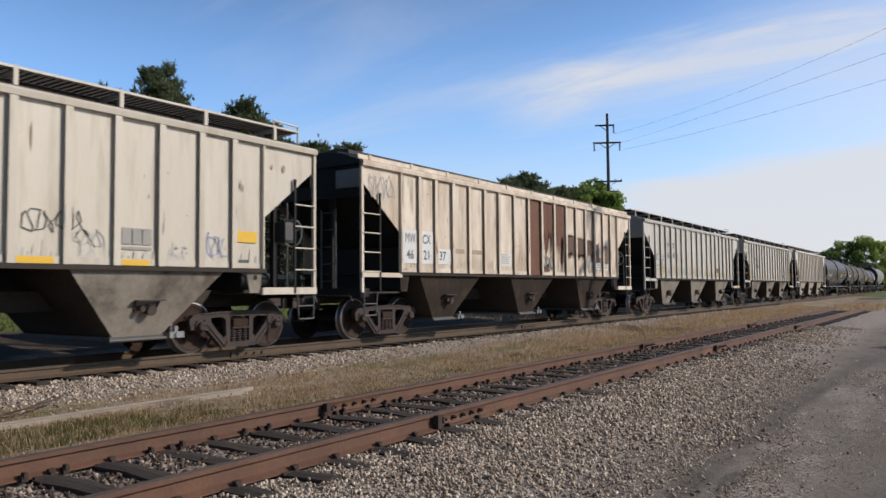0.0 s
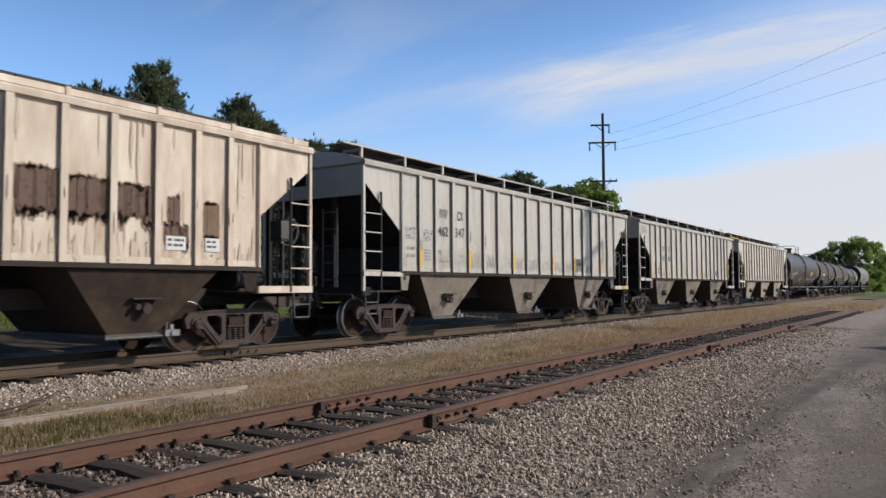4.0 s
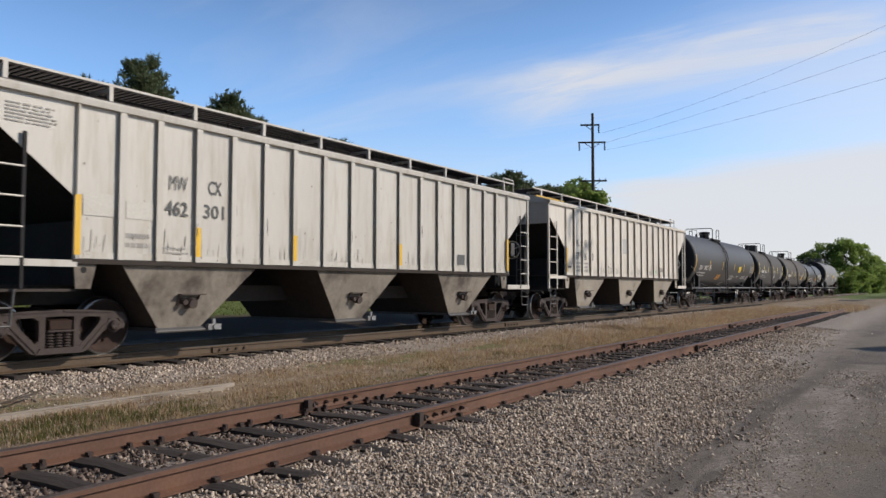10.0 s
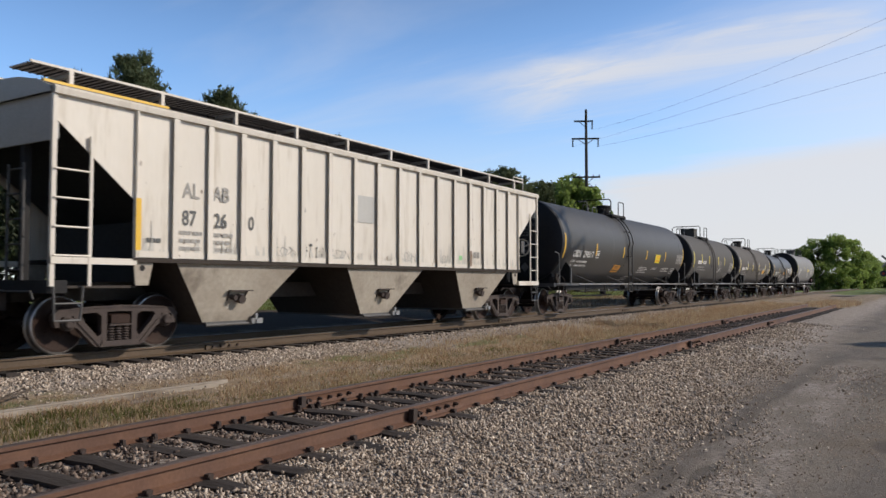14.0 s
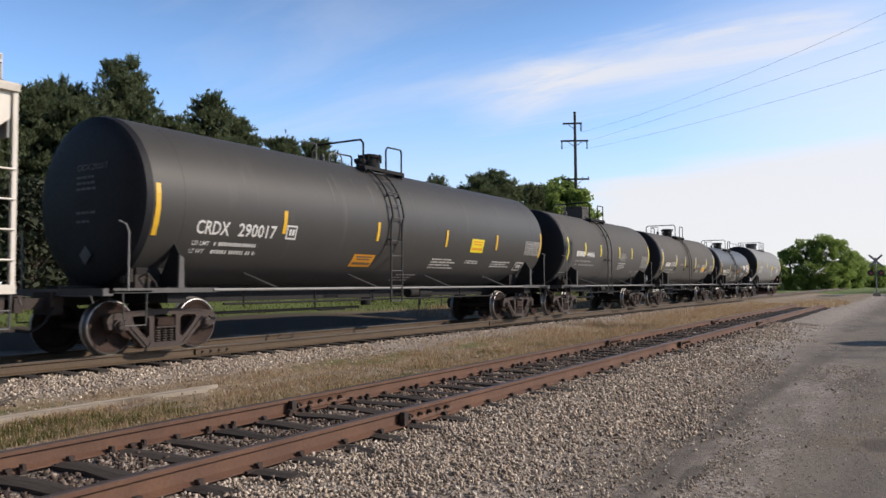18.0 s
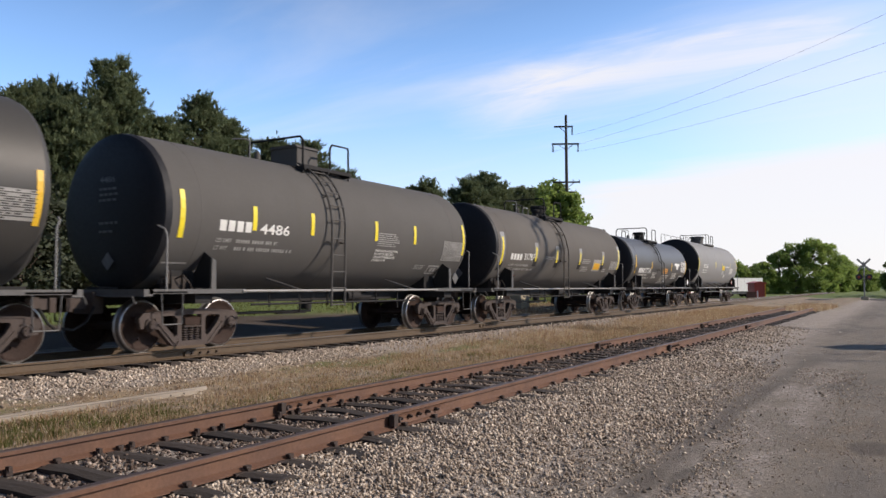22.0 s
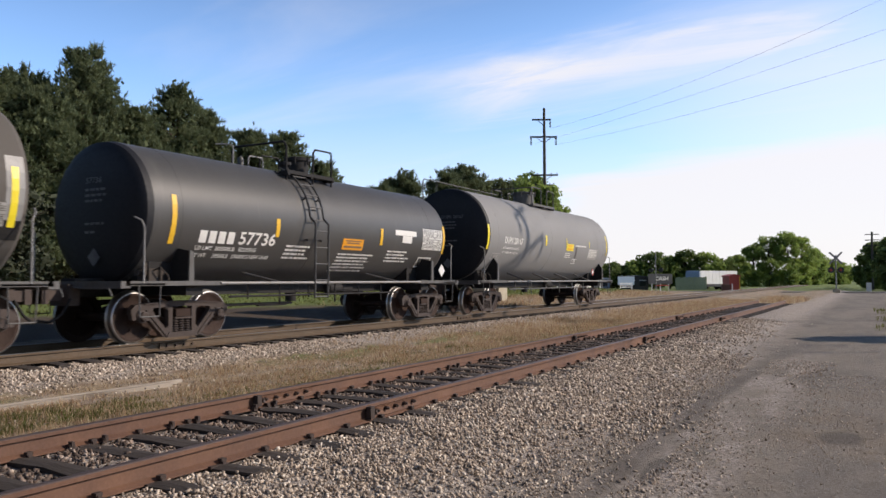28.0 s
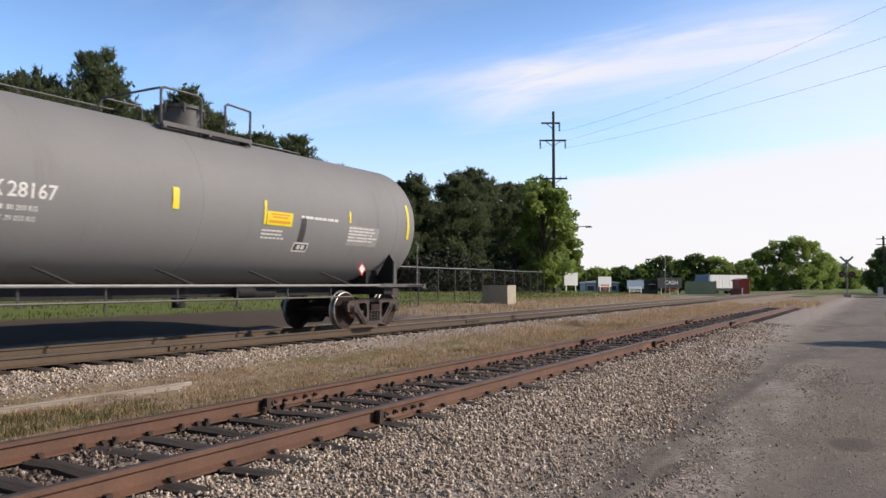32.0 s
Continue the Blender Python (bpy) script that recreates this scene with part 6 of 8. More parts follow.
        part("cross_hand_rail", G().pipe([(-0.82, y, top - 0.3), (-0.82, y, h - 0.08), (-0.74, y, h + 0.02), (0.74, y, h + 0.02), (0.82, y, h - 0.08), (0.82, y, top - 0.32)], 0.025, 7), steel, car)
        for x in (0.82, -0.82):
            part("top_hand_rail", G().pipe([(x, dy + 0.56, top - 0.3), (x, dy + 0.56, h - 0.12), (x, dy + 0.64, h - 0.03), (x, dy + 1.22, h - 0.02), (x, dy + 1.25, h - 0.08), (x, dy + 1.25, top - 0.3)], 0.023, 6), steel, car)
    if not top_rail:
        part("relief_valve", G().lathe_z([(top - 0.05, 0.07), (top + 0.14, 0.07), (top + 0.2, 0.04), (top + 0.22, 0.0)], 0, dy - 0.95, 12), M[paint], car)
        part("vent_hoop", G().pipe([(0.12, dy - 1.30, top - 0.05), (0.12, dy - 1.30, top + 0.38), (0.05, dy - 1.36, top + 0.42), (-0.2, dy - 1.50, top + 0.42)], 0.016, 6), M["palesteel"], car, "pale bent vent pipe")
        if not box:
            part("low_hoop", G().pipe([(0.2, dy - 0.92, top - 0.06), (0.2, dy - 0.92, top + 0.16), (0.2, dy - 0.86, top + 0.22), (0.2, dy - 0.5, top + 0.22), (0.2, dy - 0.45, top + 0.16), (0.2, dy - 0.45, top - 0.1)], 0.016, 6), M["palesteel"], car)
    if top_rail:
        x, z = -0.7, zc + math.sqrt(r * r - 0.49)
        h = z + 0.50
        part("top_rail", G().pipe([(x, a0 + 0.35, z - 0.42), (x, a0 - 0.16, z - 0.42), (x, a0 - 0.2, z - 0.36), (x, a0 - 0.2, h - 0.1), (x, a0 - 0.12, h), (x, dy - 1.25, h)], 0.018, 6), M["greysteel"], car)
        part("top_rail", G().pipe([(x, dy + 0.62, h - 0.05), (x, a1 - 2.2, h - 0.05), (x, a1 - 1.9, z - 0.05)], 0.018, 6), M["greysteel"], car)
        for k in range(9):
            y = a0 + 0.7 + (a1 - a0 - 1.4) * k / 8
            if not (dy - 1.3 < y < dy + 0.7 or y > a1 - 2.3):
                part("rail_post", G().bar((x, y, z - 0.02), (x, y, h - (0.05 if y > dy else 0)), 0.014, 6), M["greysteel"], car)
    marks(car, on_tank(r, zc), lambda y: y - y0 + 1.535 - r + shift)
    head_marks(car, a0 + 0.32, r, zc, int(y0), HEAD_NUMBER[paint])
    CARS.append((car, y0))
    return car


def tank_bars(car, S, rows, w=0.09, material="yellow", back=None):
    for y, z0, z1 in rows:
        if back:
            part("reflector_plate", patch(G(), y - 0.13, y + 0.15, z0 + 0.1, z1 + 0.16, S, 4), M[back], car, smooth=True)
            part("reflector_plate", patch(G(), y - 0.15, y + 0.15, z0 - 0.18, z0 + 0.1, S, 3), M["black"], car, smooth=True)
        T = (lambda u, v: tuple(Vector(S(u, v)) + Vector((0.005, 0, 0))))
        part("reflector", patch(G(), y - w / 2, y + w / 2, z0, z1, T, 5), M[material], car, smooth=False)


def stencil_table(car, S, y0, y1, z0, z1, rows, material, ground, seed):
    """The table of tests at a tank's end: a pale field cut up by dark rules."""
    part("stencil_table", patch(G(), y0, y1, z0, z1, S, 6), M[material], car, "pale stencilled table of dates", smooth=False)
    T = (lambda u, v: tuple(Vector(S(u, v)) + Vector((0.005, 0, 0))))
    r = random.Random(seed)
    g = G()
    h = (z1 - z0) / rows
    for k in range(rows):
        patch(g, y0 + 0.01, y1 - 0.01, z0 + h * k + h * 0.80, z0 + h * k + h, T, 1)
        y = y0 + 0.03
        while y < y1 - 0.1:
            w = r.uniform(0.05, 0.16)
            if r.random() < 0.75:
                patch(g, y, min(y + w, y1 - 0.02), z0 + h * k + h * 0.25, z0 + h * k + h * 0.55, T, 1)
            y += w + 0.05
    part("table_rule", g, M[ground], car, smooth=False)["kind"] = "stuff"


HEAD_NUMBER = {"tank1": "CRDX 290017", "tank2": "4486", "tank3": "31787", "tank4": "57736", "tank5": "DUPX 28167"}


def head_marks(car, y, r, zc, seed, number):
    """Worn small stencils on the dark end of a tank."""
    def face(u, v):
        q = math.sqrt(max(0.05, 1 - (u * u + (v - zc) ** 2) / (r * r)))
        return (u, y - 0.32 * q ** 0.6 - 0.014, v)

    lettering("head_number", number, 0.11, -0.12, zc + 0.50, face, M["letter_head"], car, width=0.80 if len(number) > 6 else 0.42)
    rr = random.Random(seed)
    g = G()
    for k, (z, w) in enumerate(((0.36, 0.45), (0.26, 0.5), (0.16, 0.45), (-0.25, 0.5), (-0.4, 0.3))):
        x = -0.12
        while x < w - 0.12:
            b = rr.uniform(0.06, 0.14)
            q = math.sqrt(max(0.05, 1 - (x * x + z * z) / (r * r)))
            yy = y - 0.32 * q ** 0.6 - 0.014
            h = 0.045
            g.add([(x, yy, zc + z), (x + b, yy, zc + z), (x + b, yy, zc + z + h), (x, yy, zc + z + h)], [(0, 1, 2, 3)])
            x += b + 0.03
    part("small_print", g, M["letter_head"], car, smooth=False)["kind"] = "stuff"
    c = zc - 0.95 * r / 1.5
    part("head_placard", G().add([(a, face(0.1, c)[1] - 0.012, c + b) for a, b in ((0.1, -0.17), (0.27, 0), (0.1, 0.17), (-0.07, 0))], [(0, 1, 2, 3)]), M["letter_head"], car, "dim placard on the dark end", smooth=False)


def placard(car, y, z, size, S, material="signwhite"):
    g = G()
    p = [S(y, z - size), S(y + size, z), S(y, z + size), S(y - size, z)]
    g.add([(1.5, a[1], a[2]) for a in p] + [(1.485, a[1], a[2]) for a in p], [(0, 1, 2, 3), (7, 6, 5, 4), (0, 4, 5, 1), (1, 5, 6, 2), (2, 6, 7, 3), (3, 7, 4, 0)])
    part("placard", g, M[material], car, "diamond hazard placard", smooth=False)


def caution(car, S, y0, y1, z0, z1, material):
    label = part("caution_label", patch(G(), y0, y1, z0, z1, S, 3), M[material], car, "yellow caution label with dark print" if material != "orange" else "orange caution label with dark print", smooth=False)
    T = (lambda u, v: tuple(Vector(S(u, v)) + Vector((0.004, 0, 0))))
    h = z1 - z0
    for a, b, u, v in ((0.12, 0.88, 0.74, 0.86), (0.2, 0.8, 0.55, 0.66), (0.08, 0.92, 0.18, 0.36)):
        part("print_bar", patch(G(), y0 + (y1 - y0) * a, y0 + (y1 - y0) * b, z0 + h * u, z0 + h * v, T, 1), M["orange" if material != "orange" else "rustpale"], label, smooth=False)


def capacity(car, S, y, z, step, width, material, seed, more=0.0):
    """Load limit and light weight: the readable words, and bars for the worn figures."""
    for k, (word, w) in enumerate((("LD LMT", 0.24), ("LT WT", 0.20))):
        lettering("lettering", word, 0.075, y, z - k * step, S, M[material], car, width=w * width)
        end = width + (more if k else 0.0)
        r = random.Random(seed + k)
        g = G()
        a = y + 0.31 * width
        while a < y + end:
            b = min(a + r.uniform(0.035, 0.05), y + end)
            patch(g, a, b, z - k * step + r.uniform(0, 0.006), z - k * step + 0.07, S, 1)
            a = b + (0.07 if r.random() < 0.2 else 0.02)
        part("worn_figures", g, M[material], car, smooth=False)["kind"] = "stuff"


def hollow_plate(car, S, y0, y1, z0, z1, paint, material="letter_white"):
    """A stencilled frame round a dark field with two marks."""
    plate = part("data_plate", patch(G(), y0, y1, z0, z1, S, 2), M[material], car, smooth=False)
    T = (lambda u, v: tuple(Vector(S(u, v)) + Vector((0.004, 0, 0))))
    U = (lambda u, v: tuple(Vector(S(u, v)) + Vector((0.008, 0, 0))))
    w, h = y1 - y0, z1 - z0
    part("plate_field", patch(G(), y0 + 0.035, y1 - 0.035, z0 + 0.035, z1 - 0.035, T, 2), M[paint], plate, smooth=False)
    for a, b in ((0.26, 0.46), (0.54, 0.76)):
        part("plate_mark", patch(G(), y0 + w * a, y0 + w * b, z0 + h * 0.28, z0 + h * 0.72, U, 1), M[material], plate, smooth=False)


def marks_t1(car, S, Y):
    lettering("lettering", "CRDX", 0.24, Y(85.58), 2.06, S, M["letter_white"], car, 0.82)
    lettering("lettering", "290017", 0.24, Y(86.57), 2.06, S, M["letter_white"], car, 0.98)
    capacity(car, S, Y(85.58), 1.86, 0.14, 1.6, "letter_white", 51)
    tank_bars(car, S, [(Y(84.72), 1.98, 2.85), (Y(87.77), 2.16, 2.62), (Y(90.92), 2.16, 2.60), (Y(94.04), 2.15, 2.59), (Y(96.95), 2.16, 2.61), (Y(100.10), 2.02, 2.83)], 0.10)
    hollow_plate(car, S, Y(87.84), Y(88.14), 2.06, 2.34, "tank1")
    caution(car, S, Y(90.26), Y(91.06), 1.56, 1.84, "orange")
    caution(car, S, Y(95.42), Y(96.15), 2.05, 2.43, "lemon")
    for a, b, z0, z1, n in ((93.6, 94.9, 1.55, 1.84, 4), (95.4, 96.25, 1.72, 1.83, 2), (97.0, 98.25, 1.64, 1.84, 3), (92.5, 93.5, 1.22, 1.42, 3)):
        small_print(car, S, Y(a), Y(b), z0, z1, n, "letter_white", int(a))
    stencil_table(car, S, Y(98.95), Y(100.08), 2.08, 2.54, 7, "letter_grey", "tank1", 77)
    hollow_plate(car, S, Y(98.65), Y(99.2), 1.58, 1.84, "tank1")
    chalk_runs(car, S, Y(88.6), Y(93.6), 92)


def marks_t2(car, S, Y):
    mark_bars(Y(103.25), 2.18, 0.20, 0.86, S, M["letter_white"], car)
    lettering("lettering", "4486", 0.20, Y(104.29), 2.18, S, M["letter_white"], car, width=0.84)
    capacity(car, S, Y(103.22), 1.97, 0.14, 1.6, "letter_grey", 61, 0.5)
    tank_bars(car, S, [(Y(102.38), 2.0, 2.85), (Y(104.13), 2.23, 2.7), (Y(105.84), 2.23, 2.70), (Y(108.16), 2.23, 2.70), (Y(109.86), 2.23, 2.70), (Y(112.42), 2.03, 2.90)], 0.11, "lemon")
    small_print(car, S, Y(108.25), Y(109.2), 2.10, 2.44, 7, "letter_grey", 62)
    for k, (word, w) in enumerate((("FIBERGLASS INSULATION", 0.95), ("DO NOT EXCEED 400 F", 0.82), ("CONSULT OWNER BEFORE", 0.90), ("LOADING TANK", 0.55))):
        lettering("lettering", word, 0.055, Y(108.22), 1.98 - 0.075 * k, S, M["letter_white"], car, width=w)
    stencil_table(car, S, Y(111.35), Y(112.42), 1.86, 2.40, 9, "letter_grey", "tank2", 63)
    hollow_plate(car, S, Y(110.9), Y(111.45), 1.49, 1.72, "tank2", "letter_grey")
    placard(car, Y(111.8), 1.38, 0.17, S, "greysteel")
    small_print(car, S, Y(110.2), Y(110.75), 1.59, 1.72, 3, "letter_grey", 64)
    part("small_print", patch(G(), Y(102.2), Y(102.75), 1.55, 1.58, S, 1), M["letter_grey"], car, smooth=False)


def marks_t3(car, S, Y):
    mark_bars(Y(115.69), 2.02, 0.20, 0.90, S, M["letter_white"], car)
    lettering("lettering", "31787", 0.22, Y(116.71), 2.04, S, M["letter_white"], car, width=0.86)
    capacity(car, S, Y(115.69), 1.82, 0.13, 1.5, "letter_grey", 71, 0.45)
    tank_bars(car, S, [(Y(115.05), 1.84, 2.72), (Y(117.65), 2.02, 2.49), (Y(119.53), 2.02, 2.46), (Y(121.91), 2.0, 2.47), (Y(124.58), 2.03, 2.45), (Y(126.66), 1.88, 2.76)], 0.11, "lemon", "palesteel")
    part("repainted_field", patch(G(), Y(123.48), Y(124.38), 1.78, 2.25, S, 3), M["letter_grey"], car, smooth=False)
    caution(car, lambda u, v: tuple(Vector(S(u, v)) + Vector((0.004, 0, 0))), Y(123.56), Y(124.3), 1.84, 2.10, "yellow")
    for a, b, z0, z1, n in ((118.5, 119.3, 2.09, 2.22, 2), (122.2, 123.1, 2.04, 2.24, 3), (122.2, 123.0, 1.72, 1.94, 3), (124.75, 125.3, 1.74, 1.9, 2)):
        small_print(car, S, Y(a), Y(b), z0, z1, n, "letter_grey", int(10 * a))
    stencil_table(car, S, Y(125.6), Y(126.55), 1.88, 2.24, 6, "letter_grey", "tank3", 73)
    hollow_plate(car, S, Y(125.62), Y(126.25), 1.48, 1.72, "tank3", "letter_grey")
    part("dark_field", patch(G(), Y(115.9), Y(116.65), 1.38, 1.54, S, 1), M["black"], car, smooth=False)
    part("red_label", patch(G(), Y(116.3), Y(116.55), 1.43, 1.52, lambda u, v: tuple(Vector(S(u, v)) + Vector((0.004, 0, 0))), 1), M["red"], car, smooth=False)


def marks_t4(car, S, Y):
    mark_bars(Y(129.93), 1.82, 0.23, 0.96, S, M["letter_white"], car)
    lettering("lettering", "57736", 0.25, Y(130.97), 1.83, S, M["letter_white"], car, width=1.05)
    lettering("lettering", "LD LMT  203500LB   92300KG", 0.075, Y(129.90), 1.69, S, M["letter_white"], car, width=1.62)
    lettering("lettering", "LT WT     59500LB   27000KG NEW 10-88", 0.075, Y(129.90), 1.55, S, M["letter_white"], car, width=2.08)
    tank_bars(car, S, [(Y(129.28), 1.77, 2.65), (Y(132.04), 2.02, 2.40), (Y(135.96), 2.0, 2.42), (Y(139.20), 1.87, 2.67)], 0.11)
    caution(car, S, Y(134.36), Y(135.2), 1.84, 2.1, "orange")
    small_print(car, S, Y(132.4), Y(133.3), 1.55, 1.88, 4, "letter_white", 83)
    small_print(car, S, Y(134.3), Y(135.8), 1.30, 1.76, 6, "letter_white", 82)
    small_print(car, S, Y(136.35), Y(137.5), 1.56, 1.89, 4, "letter_white", 84)
    stencil_table(car, S, Y(138.02), Y(139.1), 1.96, 2.55, 8, "letter_white", "tank4", 85)
    hollow_plate(car, S, Y(138.0), Y(138.7), 1.47, 1.75, "tank4")
    part("owner_shape", patch(G(), Y(136.6), Y(137.66), 2.29, 2.43, S, 2), M["letter_white"], car, "plain white paint shape", smooth=False)
    part("owner_shape", patch(G(), Y(136.97), Y(137.44), 2.10, 2.286, S, 2), M["letter_white"], car, "plain white paint shape", smooth=False)
    placard(car, Y(138.72), 1.38, 0.18, S)
    chalk_runs(car, S, Y(131.5), Y(137.5), 95, 9)


def marks_t5(car, S, Y):
    lettering("lettering", "DUPX", 0.22, Y(142.76), 2.34, S, M["letter_white"], car, 0.82)
    lettering("lettering", "28167", 0.22, Y(143.50), 2.34, S, M["letter_white"], car, width=0.76)
    capacity(car, S, Y(142.68), 2.15, 0.15, 0.8, "letter_white", 91)
    lettering("lettering", "80 250 KG", 0.075, Y(143.52), 2.15, S, M["letter_white"], car, width=0.46)
    lettering("lettering", "39 050 KG", 0.075, Y(143.52), 2.00, S, M["letter_white"], car, width=0.46)
    tank_bars(car, S, [(Y(141.46), 2.1, 2.9)], 0.13, "lemon")
    tank_bars(car, S, [(Y(146.46), 2.40, 2.78)], 0.14, "lemon")
    tank_bars(car, S, [(Y(148.70), 2.28, 2.76), (Y(151.50), 2.5, 2.76)], 0.07, "lemon")
    tank_bars(car, S, [(Y(154.0), 2.24, 3.13)], 0.10, "lemon")
    caution(car, lambda u, v: tuple(Vector(S(u, v)) + Vector((0.004, 0, 0))), Y(148.76), Y(149.52), 2.28, 2.56, "lemon")
    small_print(car, S, Y(149.8), Y(151.2), 2.44, 2.56, 1, "letter_white", 92)
    small_print(car, S, Y(151.5), Y(152.75), 2.06, 2.42, 5, "letter_white", 93)
    part("repainted_field", patch(G(), Y(151.5), Y(152.7), 1.99, 2.44, lambda u, v: tuple(Vector(S(u, v)) - Vector((0.003, 0, 0))), 3), M["letter_grey"], car, smooth=False)
    small_print(car, S, Y(148.67), Y(149.37), 1.98, 2.2, 3, "letter_white", 94)
    part("stain", patch(G(), Y(149.80), Y(149.98), 1.98, 2.5, S, 4), M["tank4"], car, "dark spill stain", smooth=False)
    hollow_plate(car, S, Y(149.72), Y(150.2), 1.78, 1.98, "tank4")
    hollow_plate(car, S, Y(141.98), Y(142.62), 1.78, 2.0, "tank5", "letter_grey")
    placard(car, Y(152.0), 1.45, 0.17, S, "red")
    part("placard_core", G().add([(1.505, Y(152.0) + a, 1.45 + b) for a, b in ((0, -0.11), (0.11, 0), (0, 0.11), (-0.11, 0))], [(0, 1, 2, 3)]), M["signwhite"], car, smooth=False)


def chalk_runs(car, S, y0, y1, seed, n=14, material="tankdust"):
    """Thin washed-down runs on the upper shell, thickest below the top fittings."""
    r = random.Random(seed)
    g = G()
    for k in range(n):
        y = y0 + (y1 - y0) * (0.5 + 0.5 * r.uniform(-1, 1) * r.random() ** 0.5)
        z1 = r.uniform(3.2, 3.7)
        z0 = z1 - r.uniform(0.25, 0.9)
        w = r.choice((0.01, 0.02, 0.05)) * r.uniform(0.6, 1.4)
        lean = r.uniform(-0.02, 0.02)
        for j in range(5):
            a, b = j / 5, (j + 1) / 5
            za, zb = z1 + (z0 - z1) * a, z1 + (z0 - z1) * b
            g.add([S(y + lean * a - w * (1 - a), za), S(y + lean * b - w * (1 - b), zb), S(y + lean * b + w * (1 - b), zb), S(y + lean * a + w * (1 - a), za)], [(0, 1, 2, 3)])
    part("dust_runs", g, M[material], car, "pale washed-down dust runs", smooth=False)["kind"] = "stuff"


tank_car(84.08, 101.18, "semi-gloss black tank car with white numbers", "tank1", 1.5, 2.62, 84.68, 100.78, (85.61, 99.68), 91.95, marks_t1, shift=0.33)
tank_car(102.27, 113.77, "dull charcoal tank car with bright yellow reflectors", "tank2", 1.43, 2.5, 102.57, 113.47, (103.67, 112.45), 107.31, marks_t2, shift=0.62, box=True)
tank_car(114.75, 128.05, "dull black tank car with yellow strips on grey plates", "tank3", 1.4, 2.46, 115.15, 127.75, (116.30, 126.55), 120.79, marks_t3, shift=0.60)
tank_car(129.13, 140.83, "satin black tank car with many white stencils", "tank4", 1.3, 2.35, 129.63, 140.53, (130.83, 139.58), 134.33, marks_t4, shift=0.88)
tank_car(142.17, 156.37, "grey tank car closing the train, with a railed top walkway", "tank5", 1.52, 2.62, 142.72, 155.92, (143.75, 154.62), None, marks_t5, shift=1.42, dome=149.52, top_rail=True)

# ---- numpy helpers for what nobody could count ----
def mass(name, verts, faces, material, smooth=False):
    """A mesh from arrays: verts (n, 3), faces (m, 3 or 4)."""
    me = bpy.data.meshes.new(name)
    k = faces.shape[1]
    me.vertices.add(len(verts))
    me.vertices.foreach_set("co", verts.astype(np.float32).ravel())
    me.loops.add(faces.size)
    me.loops.foreach_set("vertex_index", faces.astype(np.int32).ravel())
    me.polygons.add(len(faces))
    me.polygons.foreach_set("loop_start", np.arange(0, faces.size, k, dtype=np.int32))
    me.materials.append(material)
    me.update(calc_edges=True)
    if smooth:
        me.shade_smooth()
    return me


def turned(n, rng):
    """n random rotation matrices."""
    q = rng.normal(size=(n, 4))
    q /= np.linalg.norm(q, axis=1)[:, None]
    w, x, y, z = q.T
    return np.stack([np.stack([1 - 2 * (y * y + z * z), 2 * (x * y - z * w), 2 * (x * z + y * w)], -1), np.stack([2 * (x * y + z * w), 1 - 2 * (x * x + z * z), 2 * (y * z - x * w)], -1), np.stack([2 * (x * z - y * w), 2 * (y * z + x * w), 1 - 2 * (x * x + y * y)], -1)], 1)


STONE_F = np.array([(0, 2, 3, 1), (4, 5, 7, 6), (0, 1, 5, 4), (2, 6, 7, 3), (0, 4, 6, 2), (1, 3, 7, 5)])


def stones(name, label, x0, x1, y0, y1, count, size, seed, material, lift=0.0, keep=None):
    rng = np.random.default_rng(seed)
    x, y = rng.uniform(x0, x1, count), rng.uniform(y0, y1, count)
    if keep is not None:
        ok = keep(x, y, rng)
        x, y = x[ok], y[ok]
    n = len(x)
    z = np.array([lie(a, b) for a, b in zip(x, y)]) + rng.uniform(-0.008, 0.022, n) + lift
    corner = np.array([(a, b, c) for c in (-1, 1) for b in (-1, 1) for a in (-1, 1)], float)
    s = size * rng.uniform(0.55, 1.25, (n, 1, 1)) * rng.uniform(0.55, 1.0, (n, 1, 3)) * np.array([1.5, 0.85, 0.6])
    v = corner[None] * s * rng.uniform(0.45, 1.0, (n, 8, 3))
    v = np.einsum("nij,nkj->nki", turned(n, rng), v) + np.stack([x, y, z], -1)[:, None]
    f = STONE_F[None] + (np.arange(n) * 8)[:, None, None]
    ob = new(name, mass(name, v.reshape(-1, 3), f.reshape(-1, 4), material))
    return tagged(ob, label, "gravel", kind="stuff")


def blades(name, label, x, y, h, w, seed, material, lean=0.5):
    """Grass blades as bent strips rooted at (x, y)."""
    rng = np.random.default_rng(seed)
    n = len(x)
    z = np.array([lie(a, b) for a, b in zip(x, y)]) - 0.01
    a = rng.uniform(0, 2 * math.pi, n)
    hh = h * rng.uniform(0.45, 1.25, n)
    ln = hh * lean * rng.uniform(0.1, 1.2, n)
    side = np.stack([-np.sin(a), np.cos(a), 0 * a], -1) * (w * rng.uniform(0.6, 1.3, n))[:, None]
    out = np.stack([np.cos(a), np.sin(a), 0 * a], -1)
    root = np.stack([x, y, z], -1)
    up = np.array([0, 0, 1.0])
    m = root + out * (ln * 0.35)[:, None] + up * (hh * 0.6)[:, None]
    t = root + out * ln[:, None] + up * hh[:, None]
    v = np.stack([root - side, root + side, m + side * 0.7, m - side * 0.7, t + side * 0.15, t - side * 0.15], 1)
    f = np.array([(0, 1, 2, 3), (3, 2, 4, 5)])[None] + (np.arange(n) * 6)[:, None, None]
    ob = new(name, mass(name, v.reshape(-1, 3), f.reshape(-1, 4), material))
    return tagged(ob, label, "grass", kind="stuff")


